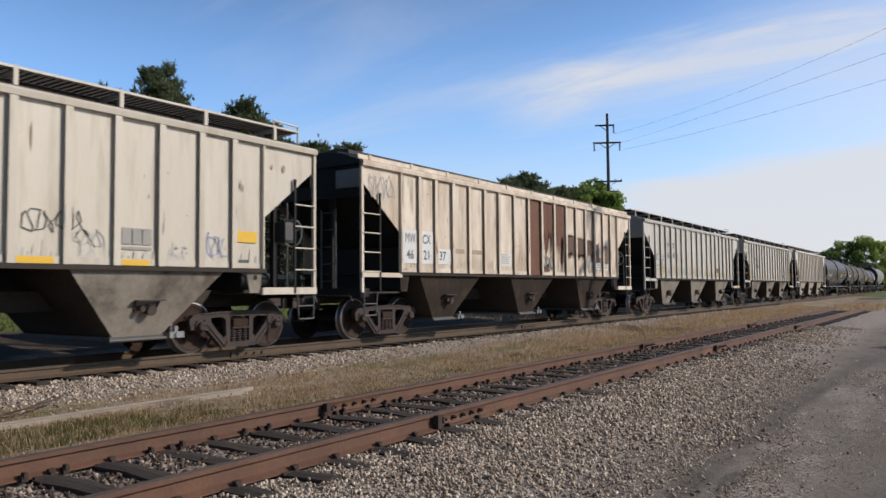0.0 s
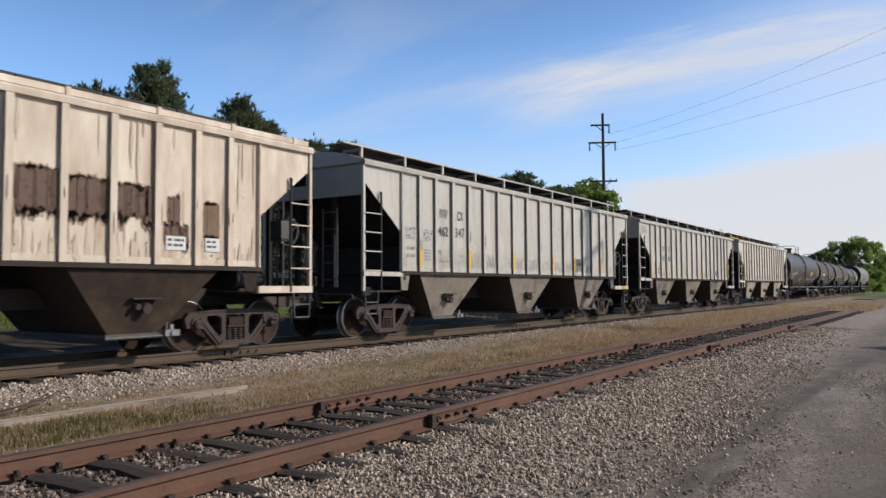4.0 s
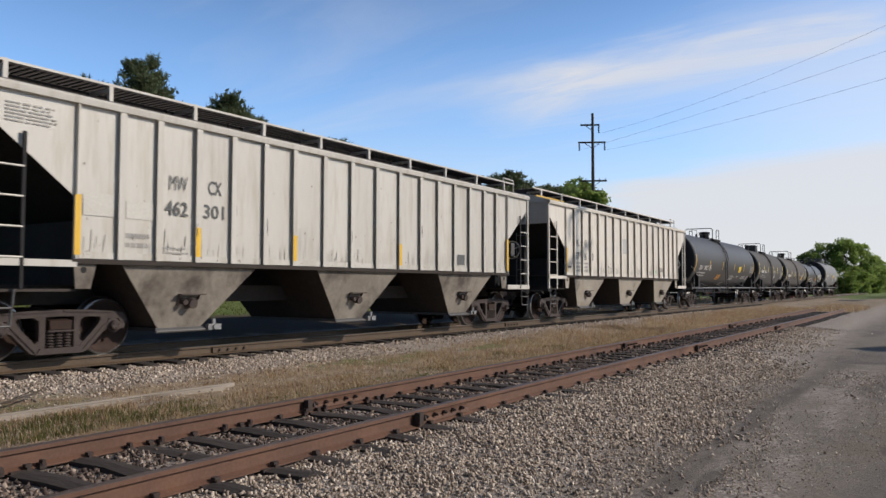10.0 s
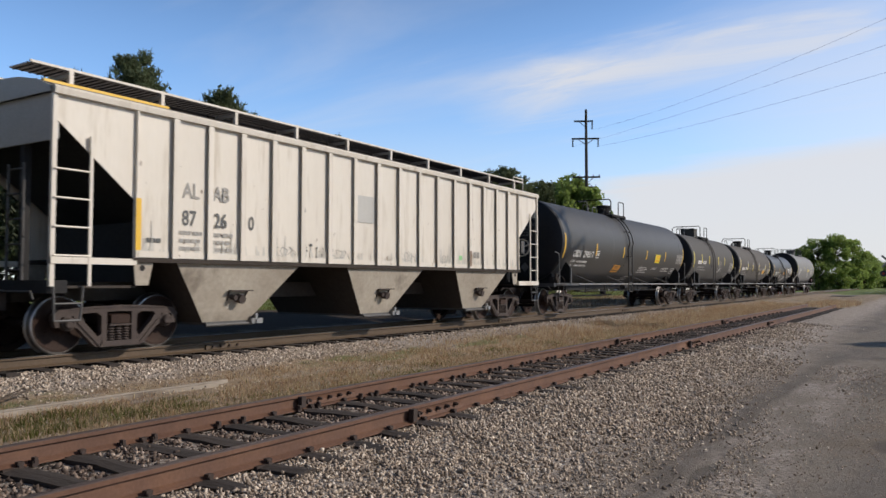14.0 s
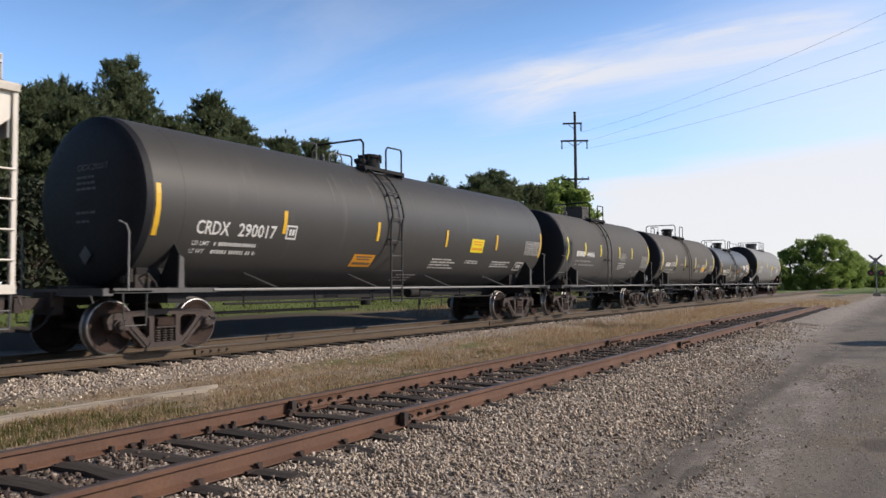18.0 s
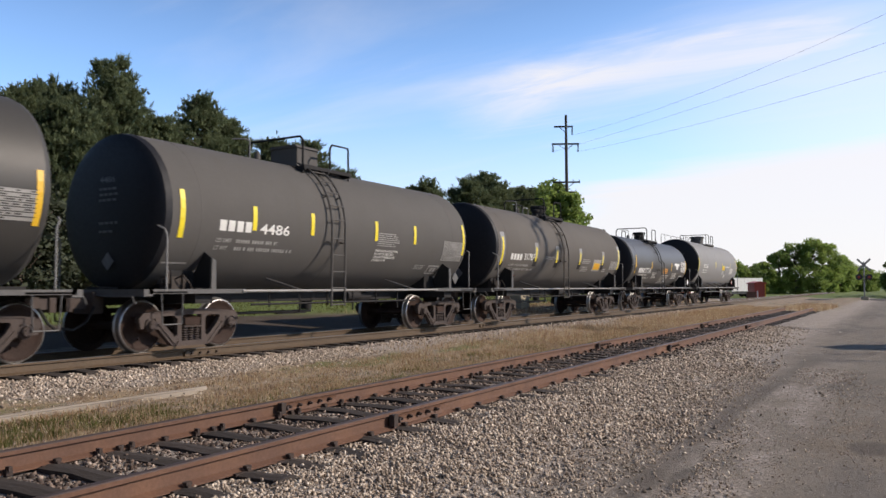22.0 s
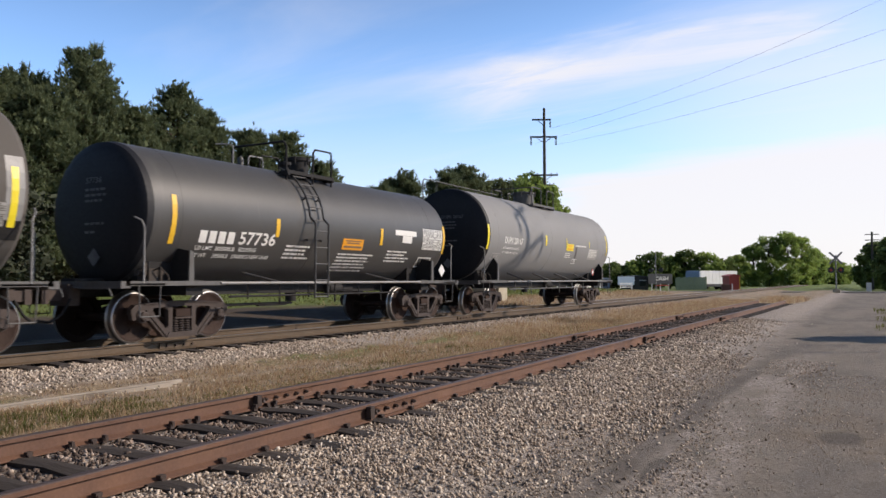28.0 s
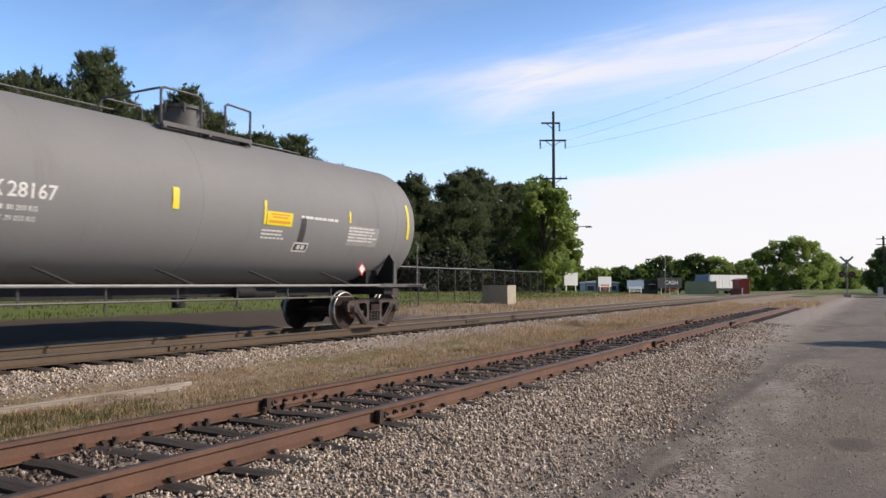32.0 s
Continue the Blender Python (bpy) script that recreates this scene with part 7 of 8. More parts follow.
def clumped(x0, x1, y0, y1, count, seed, clumps, spread):
    rng = np.random.default_rng(seed)
    cx, cy = rng.uniform(x0, x1, clumps), rng.uniform(y0, y1, clumps)
    k = rng.integers(0, clumps, count)
    x, y = cx[k] + rng.normal(0, spread, count), cy[k] + rng.normal(0, spread * 1.6, count)
    ok = (x > x0) & (x < x1)
    # the cast-off beam lies bare, with little growing close before it
    gap = x + 8.80
    ok &= ~((y > 0.2) & (y < 8.4) & (gap > -0.26) & (gap < 0.0))
    ok &= ~((y > 6.2) & (y < 8.0) & (gap > -0.1) & (gap < 0.35) & (rng.random(count) < 0.8))
    return x[ok], y[ok]


# ---- trees ----
def leaves(pos, size, seed, squash=(1, 1, 1), droop=0.0):
    """Leaf cards as quads of that size round each place."""
    rng = np.random.default_rng(seed)
    n = len(pos)
    card = np.array([(-0.5, -0.28, 0), (0.5, -0.28, 0), (0.62, 0.28, 0.08), (-0.5, 0.28, 0)])
    v = card[None] * (size * rng.uniform(0.5, 1.4, n))[:, None, None]
    v = np.einsum("nij,nkj->nki", turned(n, rng), v) * np.array(squash) + pos[:, None]
    f = np.arange(n * 4).reshape(-1, 4)
    return v.reshape(-1, 3), f


def tufts(base, way, size, seed, blades_each=10):
    """Bottle-brush tufts: narrow needle sprays fanned round a shoot."""
    rng = np.random.default_rng(seed)
    n = len(base)
    ln = size * rng.uniform(0.7, 1.3, n)
    p = np.repeat(base, blades_each, 0)
    w = np.repeat(way, blades_each, 0)
    l = np.repeat(ln, blades_each)[:, None]
    k = n * blades_each
    start = p + w * l * rng.uniform(0.0, 0.55, (k, 1))
    d = w * 0.8 + rng.normal(0, 0.36, (k, 3))
    d /= np.linalg.norm(d, axis=1)[:, None]
    side = np.cross(d, rng.normal(size=(k, 3)))
    side /= np.linalg.norm(side, axis=1)[:, None] + 1e-6
    tip = start + d * l * rng.uniform(0.45, 0.75, (k, 1))
    v = np.stack([start - side * l * 0.06, start + side * l * 0.06, tip + side * l * 0.025, tip - side * l * 0.025], 1)
    return v.reshape(-1, 3), np.arange(k * 4).reshape(-1, 4)


def pine(x, y, h, spread, seed, n=9500, bare=0.10):
    """A bushy pine: boughs in rough whorls, each ending in upturned tufts."""
    rng = np.random.default_rng(seed)
    z0 = lie(x, y)
    tree = thing("pine_tree", "dark green bushy pine behind the tracks", "tree", Matrix.Translation((x, y, z0)), group="pines beside the line")
    g = G()
    top = h * 0.96
    pts = [(0.25 * math.sin(k * 1.3 + seed) * k / 6, 0.2 * math.cos(k * 1.7 + seed) * k / 6, top * k / 6) for k in range(7)]
    for k in range(6):
        g.bar(pts[k], pts[k + 1], 0.2 * (1 - k / 6.5), 8, 0, 0.2 * (1 - (k + 1) / 6.5))
    part("trunk", g, M["bark"], tree)
    limb, core, base_at, way = G(), [], [], []
    boughs = 170
    for k in range(boughs):
        u = bare + (1 - bare) * (k + rng.random()) / boughs
        a = rng.random() * 2 * math.pi
        r = spread * min(1.0, (1.06 - u) * 1.9) ** 0.62 * rng.uniform(0.72, 1.04) if u > 0.3 else spread * rng.uniform(0.7, 0.98)
        z = h * u
        end = np.array([math.cos(a) * r, math.sin(a) * r, z + 0.16 * r + rng.uniform(-0.2, 0.35)])
        base = np.array([0, 0, z - 0.12 * r])
        limb.bar(base, end, 0.05, 4, 0, 0.015)
        m = max(10, int(n / boughs * (0.35 + r / spread)))
        w = rng.uniform(0.15, 0.9, m) ** 0.8
        core.append(base[None] * (1 - w)[:, None] + end[None] * w[:, None] + rng.normal(0, 1, (m, 3)) * np.array([0.22, 0.22, 0.16]) * (0.5 + 0.5 * spread / 3))
        # side twigs, each with a tuft that points out and up
        m = int(14 + 12 * r / spread)
        w = 1.02 - rng.random(m) ** 1.5 * 0.72
        b = base[None] * (1 - w)[:, None] + end[None] * w[:, None] + rng.normal(0, 1, (m, 3)) * np.array([0.26, 0.26, 0.15]) * (0.4 + 0.6 * r / spread)
        base_at.append(b)
        out = end - base
        d = out[None] / (np.linalg.norm(out) + 1e-6) * 0.55 + rng.normal(0, 0.35, (m, 3)) + np.array([0, 0, 0.75])
        way.append(d / np.linalg.norm(d, axis=1)[:, None])
    # the leader shoots
    m = 10
    base_at.append(np.array(pts[-1])[None] + rng.normal(0, 1, (m, 3)) * np.array([0.2, 0.2, 0.3]))
    d = rng.normal(0, 0.3, (m, 3)) + np.array([0, 0, 1.0])
    way.append(d / np.linalg.norm(d, axis=1)[:, None])
    part("branchwork", limb, M["bark"], tree)
    v, f = leaves(np.concatenate(core), 0.20, seed, (0.9, 0.9, 1.0))
    v2, f2 = tufts(np.concatenate(base_at), np.concatenate(way), 0.36, seed + 1)
    part("crown", mass("crown", np.concatenate([v, v2]), np.concatenate([f, f2 + len(v)]), M["pine"]), None, tree)
    return tree


def leafy(x, y, h, spread, seed, n=4500, paint="leaf", low=0.2, label="green leafy tree beyond the tracks", name="leafy_tree", group="trees beyond the tracks", size=0.34):
    """A broad-leaved tree: trunk, forking limbs, a crown of many clumps with gaps."""
    rng = np.random.default_rng(seed)
    z0 = lie(x, y)
    tree = thing(name, label, "tree", Matrix.Translation((x, y, z0)), group=group)
    g = G()
    g.bar((0, 0, -0.1), (0.1, 0.05, h * 0.35), 0.2 + h * 0.008, 9, 0, 0.16)
    g.bar((0.1, 0.05, h * 0.35), (-0.1, 0.1, h * 0.8), 0.16, 7, 0, 0.04)
    part("trunk", g, M["bark"], tree)
    limb, pos = G(), []
    clumps = 70
    for k in range(clumps):
        u = low + (1 - low) * rng.random()
        a = rng.random() * 2 * math.pi
        env = math.sin(math.pi * min(1, max(0.08, (u - low * 0.55) / (1.06 - low * 0.55)))) ** 0.6
        r = spread * env * rng.uniform(0.35, 1.0)
        c = np.array([math.cos(a) * r, math.sin(a) * r, h * u])
        limb.bar((0, 0, h * max(0.15, u - 0.3)), tuple(c), 0.06, 4, 0, 0.015)
        cr = spread * rng.uniform(0.2, 0.36)
        m = int(n / clumps)
        d = rng.normal(size=(m, 3))
        d /= np.linalg.norm(d, axis=1)[:, None]
        pos.append(c + d * cr * (rng.uniform(0.3, 1.05, (m, 1)) ** 0.6) * np.array([1, 1, 0.75]))
    part("branchwork", limb, M["bark"], tree)
    v, f = leaves(np.concatenate(pos), size, seed)
    part("crown", mass("crown", v, f, M[paint]), None, tree)
    return tree


# the row of pines behind the train, then broad-leaved trees
for k, (x, y, h, s) in enumerate(((-38, 9.5, 10.3, 3.4), (-37, 6.0, 9.8, 3.4), (-36, 12.5, 10.3, 3.2), (-38.5, 19.0, 10.4, 3.2), (-39, 24.4, 11.6, 3.2), (-39, 30.2, 10.8, 3.0), (-35, 16.8, 9.6, 3.0), (-36.5, 21.2, 10.4, 2.9), (-35, 23.0, 10.0, 2.7), (-36.5, 26.4, 13.0, 2.9), (-37.5, 27.6, 12.2, 2.6), (-35.5, 28.9, 10.2, 2.0), (-36, 31.9, 12.2, 2.7), (-36.5, 34.6, 11.4, 2.4), (-36, 38.2, 10.6, 2.6), (-36.5, 42.4, 11.2, 2.8), (-36, 46.0, 9.4, 2.4), (-33, 49.4, 7.9, 2.2))):
    pine(x, y, (h - 0.3) * 0.985, s, 100 + k)
for k, (x, y, h, s, p, kind) in enumerate(((-33.5, 53.5, 9.0, 2.6, "leaf", 1), (-31, 56.5, 9.3, 2.8, "leaf", 1), (-32, 61, 10.6, 2.8, "leaf", 1), (-31.5, 64.0, 9.7, 2.6, "leaf", 1), (-30.5, 66.8, 9.8, 2.9, "leaf", 1), (-29.5, 70.0, 10.6, 2.9, "leaf2", 0), (-28.5, 71.6, 9.6, 2.6, "leaf2", 0), (-27.9, 73.4, 6.4, 1.8, "leaf2", 0))):
    if kind:
        pine(x, y, h, s * 1.12, 200 + k, 12000, 0.03)
    else:
        leafy(x, y, h, s, 200 + k, 9000, p, 0.08, size=0.26)
leafy(-25.6, 62.6, 9.2, 2.6, 215, 11000, "leaf2", 0.06, size=0.26)
# bushes under them, against the fence
for k in range(7):
    leafy(-30.5 + 0.4 * (k % 2) + 0.3 * k, 50 + 3.2 * k, 2.6 + 0.5 * (k % 3), 2.0, 300 + k, 3500, "scrub", 0.05, "dark green bush behind the chain-link fence", "bush", "bushes behind the fence", 0.18)
# scrub that closes the view under and between the cars
for k in range(14):
    leafy(-33.0 - 2.5 * (k % 3), -6 + 4.2 * k, 4.6 + 0.8 * math.sin(k * 2.2), 3.0, 900 + k, 5000, "scrub", 0.03, "low dark green scrub behind the line", "bush", "scrub behind the line", 0.2)
# trees beyond the crossing road
for k, (x, y, h, s) in enumerate(((-46.6, 128.8, 4.4, 3.2), (-43, 130.8, 4.0, 3.0), (-39.7, 132.8, 4.2, 3.0), (-36.2, 134.8, 4.5, 3.0), (-33.4, 136.2, 6.2, 3.2), (-31, 138, 5.4, 2.6), (-28.4, 139, 6.4, 2.9), (-25.2, 141, 6.0, 3.0), (-22.6, 143, 5.0, 2.4))):
    leafy(x, y, h, s, 400 + k, 4500, "leaf2" if k % 2 else "leaf", 0.1, "green tree behind the roadside buildings", "leafy_tree", "trees beyond the crossing", 0.36)
for k, (x, y, h, s) in enumerate(((-25.2, 176, 7.3, 3.1), (-22.3, 180, 9.5, 3.8), (-19.4, 182, 11.4, 4.3), (-15.8, 184, 12.4, 4.5), (-13.4, 190, 11.4, 4.1), (-12.4, 204, 9.2, 4.0), (-12.7, 223, 8.8, 4.3), (-13.0, 246, 8.6, 4.5), (-10.6, 250, 7.2, 4.2), (-8.3, 252, 6.8, 4.0), (-6.6, 262, 6.8, 3.8))):
    leafy(x, y, h * 0.92, s * 0.86, 450 + k, 8500, "leaf2", 0.0, "sunlit green tree beside the line", "leafy_tree", "trees along the far line", 0.30)
for k, (x, y, h, s) in enumerate(((1.0, 138.5, 7.0, 2.6), (3.5, 130, 7.5, 3.0), (-0.4, 150, 5.6, 2.4), (2.6, 118, 5.5, 2.2))):
    leafy(x, y, h, s, 480 + k, 7000, "leaf", 0.05, "dark green tree beside the far road", "leafy_tree", "trees beside the far road", 0.34)

# a wooded hill closes the distance
g = G()
hv, hf = [], []
for j in range(9):
    for i in range(41):
        a = -1.0 + 1.35 * i / 40
        d = 700 + 45 * j
        z = -1 + (16 + 3 * math.sin(i * 0.9) + 2 * math.sin(i * 2.3)) * math.sin(math.pi / 2 * j / 8)
        hv.append((d * math.sin(a), d * math.cos(a), z))
for j in range(8):
    for i in range(40):
        hf.append((j * 41 + i, j * 41 + i + 1, (j + 1) * 41 + i + 1, (j + 1) * 41 + i))
M["hill"] = mat("hazy_wooded_hill", (0.075, 0.105, 0.095), (0.055, 0.085, 0.08), 1.0, scale=0.02, fine=0.2, bump=0)
thing("backdrop_hill", "low wooded hill in blue haze", "hill", g=g.add(hv, hf), material=M["hill"], kind="structure")

# ---- siding: ties, anchors, joints ----
track = thing("siding_track", "old siding with half-buried wooden ties", "railway track", kind="structure")
rng_t = random.Random(5)


def tie_mesh(seed, length=2.44):
    r = random.Random(seed)
    g = G()
    n = 8
    vs = []
    for k in range(n + 1):
        x = -length / 2 + length * k / n
        w = 0.112 + 0.012 * r.uniform(-1, 1)
        t = 0.012 * r.uniform(-1, 1)
        vs += [(x, -w, -0.16), (x, w, -0.16), (x, w - 0.008, -0.012 + t), (x, 0.02 * r.uniform(-1, 1), t), (x, -w + 0.008, -0.012 + t)]
    fs = [(5 * k + i, 5 * k + (i + 1) % 5, 5 * k + 5 + (i + 1) % 5, 5 * k + 5 + i) for k in range(n) for i in range(5)]
    fs += [(4, 3, 2, 1, 0), tuple(5 * n + i for i in range(5))]
    return g.add(vs, fs).mesh("tie", M["tie"], False)


TIES = [tie_mesh(k) for k in range(6)]
ANCHOR = G().box(-0.04, 0.02, -0.025, 0.025, -0.01, 0.035).box(-0.02, 0.03, -0.014, 0.014, 0.02, 0.06).mesh("rail_anchor", M["iron"], False)
SPIKE = G().box(-0.02, 0.02, -0.016, 0.016, -0.02, 0.03).box(-0.03, 0.015, -0.025, 0.025, 0.022, 0.045).mesh("spike", M["iron"], False)
PLATE = G().box(-0.10, 0.10, -0.085, 0.085, -0.012, 0.008).mesh("tie_plate", M["iron"], False)
base_z = SZ - 0.172
TIE_Y = []
for k in range(102):
    y = -6.68 + 0.548 * k + rng_t.uniform(-0.05, 0.05)
    if y > 49:
        break
    TIE_Y.append(y)
    tie = part("tie", TIES[k % 6], None, track)
    tie.location = (SX + rng_t.uniform(-0.06, 0.06), y, base_z + 0.012 - 0.008 * rng_t.random())
    tie.rotation_euler = (0, 0, rng_t.uniform(-0.03, 0.03))
    if y < 26:
        for dx in (-0.755, 0.755):
            o = part("tie_plate", PLATE, None, track)
            o.location = (SX + dx, y, base_z + 0.004)
            o = part("spike", SPIKE, None, track)
            o.location = (SX + dx + 0.085, y + 0.05, base_z + 0.005)
    if k % 2 == 0 and y < 40:
        for s in (-0.16, 0.16):
            o = part("rail_anchor", ANCHOR, None, track)
            o.location = (SX - 0.755 + 0.085, y + s, base_z + 0.005)


def joint(x, y, side):
    """A six-hole joint bar on the side of a rail that faces the camera."""
    g = G().along([(x + 0.012, base_z + 0.035), (x + 0.05, base_z + 0.03), (x + 0.045, base_z + 0.06), (x + 0.03, base_z + 0.075), (x + 0.03, base_z + 0.105), (x + 0.04, base_z + 0.125), (x + 0.012, base_z + 0.13)], y, y + 0.95)
    j = thing("joint_bar", "rusty bolted joint bar on the siding rail", "rail joint", g=g, material=M["rail"], group="rail joints")
    for k in range(5):
        yy = y + 0.12 + 0.175 * k
        z = base_z + 0.09
        b = G().bar((x + 0.028, yy, z), (x + 0.072, yy, z), 0.02, 6).bar((x + 0.07, yy, z), (x + 0.088, yy, z), 0.011, 6)
        part("bolt", b, M["iron"], j)
    b = G().box(x + 0.03, x + 0.095, y - 0.05, y + 0.02, base_z + 0.03, base_z + 0.15)
    b.bar((x + 0.05, y + 0.03, base_z + 0.08), (x + 0.10, y + 0.05, base_z + 0.09), 0.028, 6)
    part("bond_clamp", b, M["iron"], j)


for x, y in ((SX + 0.755, 6.38), (SX - 0.755, 6.42), (SX + 0.755, 17.0), (SX - 0.755, 16.7), (SX + 0.755, 26.8), (SX - 0.755, 27.2)):
    joint(x, y, 1)

# main line ties
mtrack = thing("main_track", "main line with ballasted wooden ties", "railway track", kind="structure")
for k in range(130):
    y = -8 + 0.54 * k
    tie = part("tie", TIES[k % 6], None, mtrack)
    tie.location = (TRACK_X + 0.05 * math.sin(k * 2.1), y + 0.0, -0.175)
for y in (9.8, 21.4, 33.0):
    for dx in (0.755,):
        g = G().box(TRACK_X + dx + 0.012, TRACK_X + dx + 0.05, y, y + 0.9, -0.14, -0.05)
        j = thing("joint_bar", "brown bolted joint bar on the main rail", "rail joint", g=g, material=M["railmain"], group="rail joints")
        for q in range(4):
            part("bolt", G().bar((TRACK_X + dx + 0.04, y + 0.15 + 0.2 * q, -0.09), (TRACK_X + dx + 0.09, y + 0.15 + 0.2 * q, -0.09), 0.022, 6), M["iron"], j)

# ---- ballast, weeds ----
GZ = SX + 0.755


def fade(x, y, rng):
    """Thins the stones out towards the road."""
    edge = -1.35 - 0.045 * (y - 4) + 0.2 * np.sin(y * 0.9) + 0.15 * np.sin(y * 2.3 + 1)
    near = np.min(np.abs(y[:, None] - np.array(TIE_Y)[None]), axis=1)
    on_tie = (near < 0.10) & (x < SX + 1.2) & (rng.random(len(x)) > np.clip((x - SX - 0.85) * 1.6, 0.06, 0.6) + np.clip((y - 5) / 18, 0, 0.35))
    return (rng.random(len(x)) < np.clip((edge - x) / 1.5, 0.03, 1) ** 1.8) & ~((np.abs(x - GZ) < 0.09)) & ~on_tie


def between(x, y, rng):
    near = np.min(np.abs(y[:, None] - np.array(TIE_Y)[None]), axis=1)
    return (np.abs(x - GZ) > 0.09) & (np.abs(x - SX + 0.755) > 0.09) & ((near > 0.125) | (rng.random(len(x)) < 0.05))


def shoulder(edge, soft, thin):
    """Keeps the tie ends bare and thins out down the slope."""
    def f(x, y, rng):
        near = np.abs((y + 8.27) % 0.54 - 0.27)
        bare = (near < 0.125) & (x < -10.88)
        return (rng.random(len(x)) < np.clip((edge - x) / soft, 0.04, 1) * thin) & ~bare
    return f


stones("siding_gravel", "loose pale grey crushed stone beside the siding", -4.35, -0.3, -1.5, 7.5, 42000, 0.0172, 1, M["stones"], 0.002, fade)
stones("siding_gravel", "loose pale grey crushed stone beside the siding", -4.35, -0.6, 7.5, 15.0, 26000, 0.020, 2, M["stones"], 0.002, fade)
stones("siding_gravel", "loose pale grey crushed stone beside the siding", -4.35, -1.2, 15.0, 30.0, 16000, 0.025, 3, M["stones"], 0.0, fade)
stones("siding_ballast", "sooty ballast between the siding rails", -6.5, -4.4, -1.5, 14.0, 20000, 0.024, 4, M["stones_bed"], -0.006, between)
stones("siding_ballast", "sooty ballast between the siding rails", -6.4, -4.4, 14.0, 34.0, 10000, 0.032, 5, M["stones_bed"], -0.008, between)
stones("main_ballast", "pale ballast shoulder of the main line", -11.3, -9.3, -3.0, 14.0, 30000, 0.022, 6, M["stones"], -0.004, shoulder(-9.5, 0.9, 1.0))
stones("main_ballast", "pale ballast shoulder of the main line", -11.3, -9.6, 14.0, 46.0, 15000, 0.030, 7, M["stones"], -0.004, shoulder(-10.0, 1.3, 0.8))
# dark stones repeat the painted shade beneath the cars
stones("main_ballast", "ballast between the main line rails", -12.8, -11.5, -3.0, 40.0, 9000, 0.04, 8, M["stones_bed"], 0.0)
def dry_hollow(x, y):
    """No loose stones lie in the damp hollow of the road."""
    return ((x + 0.28) / 0.22) ** 2 + ((y - 8.45) / 0.42) ** 2 > 1


stones("road_gravel", "fine gravel thinning out on the road's edge", -3.2, -0.5, 2.5, 16.0, 26000, 0.011, 31, M["stones"], 0.0, lambda x, y, r: r.random(len(x)) < np.clip(0.55 + 0.6 * np.sin(x * 3.1 + 0.2 * y) + 0.4 * np.sin(y * 0.7 + 2 * x), 0.04, 1) * np.clip((-0.4 - x) / 1.0, 0.05, 1) * (np.abs(x + 1.78 - 0.06 * np.sin(y * 1.1)) > 0.17) * dry_hollow(x, y))
stones("strip_stones", "scattered small stones and litter between the tracks", -9.6, -6.9, 0.0, 16.0, 9000, 0.013, 37, M["stones"], -0.002, lambda x, y, r: r.random(len(x)) < np.clip(0.35 + 0.6 * np.sin(x * 2.7 + 0.8 * y) * np.sin(y * 1.1 - 2 * x), 0.05, 1))
stones("road_grit", "scattered grit on the worn road", -2.6, 1.2, 2.0, 14.0, 9000, 0.0085, 9, M["stones"], -0.002, lambda x, y, r: r.random(len(x)) < np.clip(0.5 + 0.9 * np.sin(x * 2.1 + 0.35 * y) * np.sin(y * 0.8 - x), 0.06, 1) * dry_hollow(x, y))

x, y = clumped(-9.5, -6.75, -1, 14, 11000, 11, 260, 0.14)
blades("dry_grass", "short dry grass and straw between the tracks", x, y, 0.07, 0.0035, 10, M["drygrass"], 1.2)
x, y = clumped(-9.7, -6.75, 0, 46, 9500, 25, 420, 0.16)
blades("dry_grass", "dry brown grass between the tracks", x, y, 0.065, 0.004, 12, M["drygrass"], 1.1)
x, y = clumped(-8.9, -6.7, -1, 30, 7000, 13, 160, 0.2)
blades("weeds", "low green weeds between the tracks", x, y, 0.05, 0.006, 14, M["greengrass"], 1.1)
x, y = clumped(-10.4, -6.5, 13, 62, 15000, 15, 380, 0.3)
blades("dry_grass", "taller dry grass along the siding", x, y, 0.11, 0.006, 16, M["drygrass"], 0.9)
x, y = clumped(-6.5, -3.6, 49, 62, 2500, 17, 60, 0.45)
blades("dry_grass", "dry grass growing over the end of the siding", x, y, 0.3, 0.012, 18, M["drygrass"], 0.7)
x, y = clumped(-19.5, -14.2, 25, 70, 10000, 19, 380, 0.4)
blades("dry_grass", "tan dry grass behind the main line", x, y, 0.16, 0.012, 20, M["drygrass"], 0.8)
x, y = clumped(-32, -18.5, 8, 74, 16000, 21, 700, 0.6)
far_off = (x < -19.8) | (y > 24)
x, y = x[far_off], y[far_off]
blades("green_grass", "green grass verge behind the line", x, y, 0.10, 0.02, 22, M["greengrass"], 0.8)
x, y = clumped(0.1, 3.0, 26, 44, 1600, 23, 40, 0.3)
blades("green_grass", "green grass tuft at the road's edge", x, y, 0.15, 0.012, 24, M["greengrass"], 0.8)

x, y = clumped(-8.6, -7.4, 1.0, 6.6, 3400, 41, 60, 0.10)
blades("weeds", "green and straw-coloured weeds against the timber", x, y, 0.09, 0.005, 42, M["greengrass"], 0.9)
x, y = clumped(-8.79, -8.4, 0.4, 6.7, 2400, 51, 50, 0.12)
blades("dry_grass", "dead grass standing against the timber", x, y, 0.085, 0.005, 52, M["drygrass"], 0.9)
x, y = clumped(-9.3, -6.8, 0, 30, 5500, 43, 110, 0.10)
blades("dry_grass", "pale tufts of straw between the tracks", x, y, 0.11, 0.004, 44, M["drygrass"], 1.0)

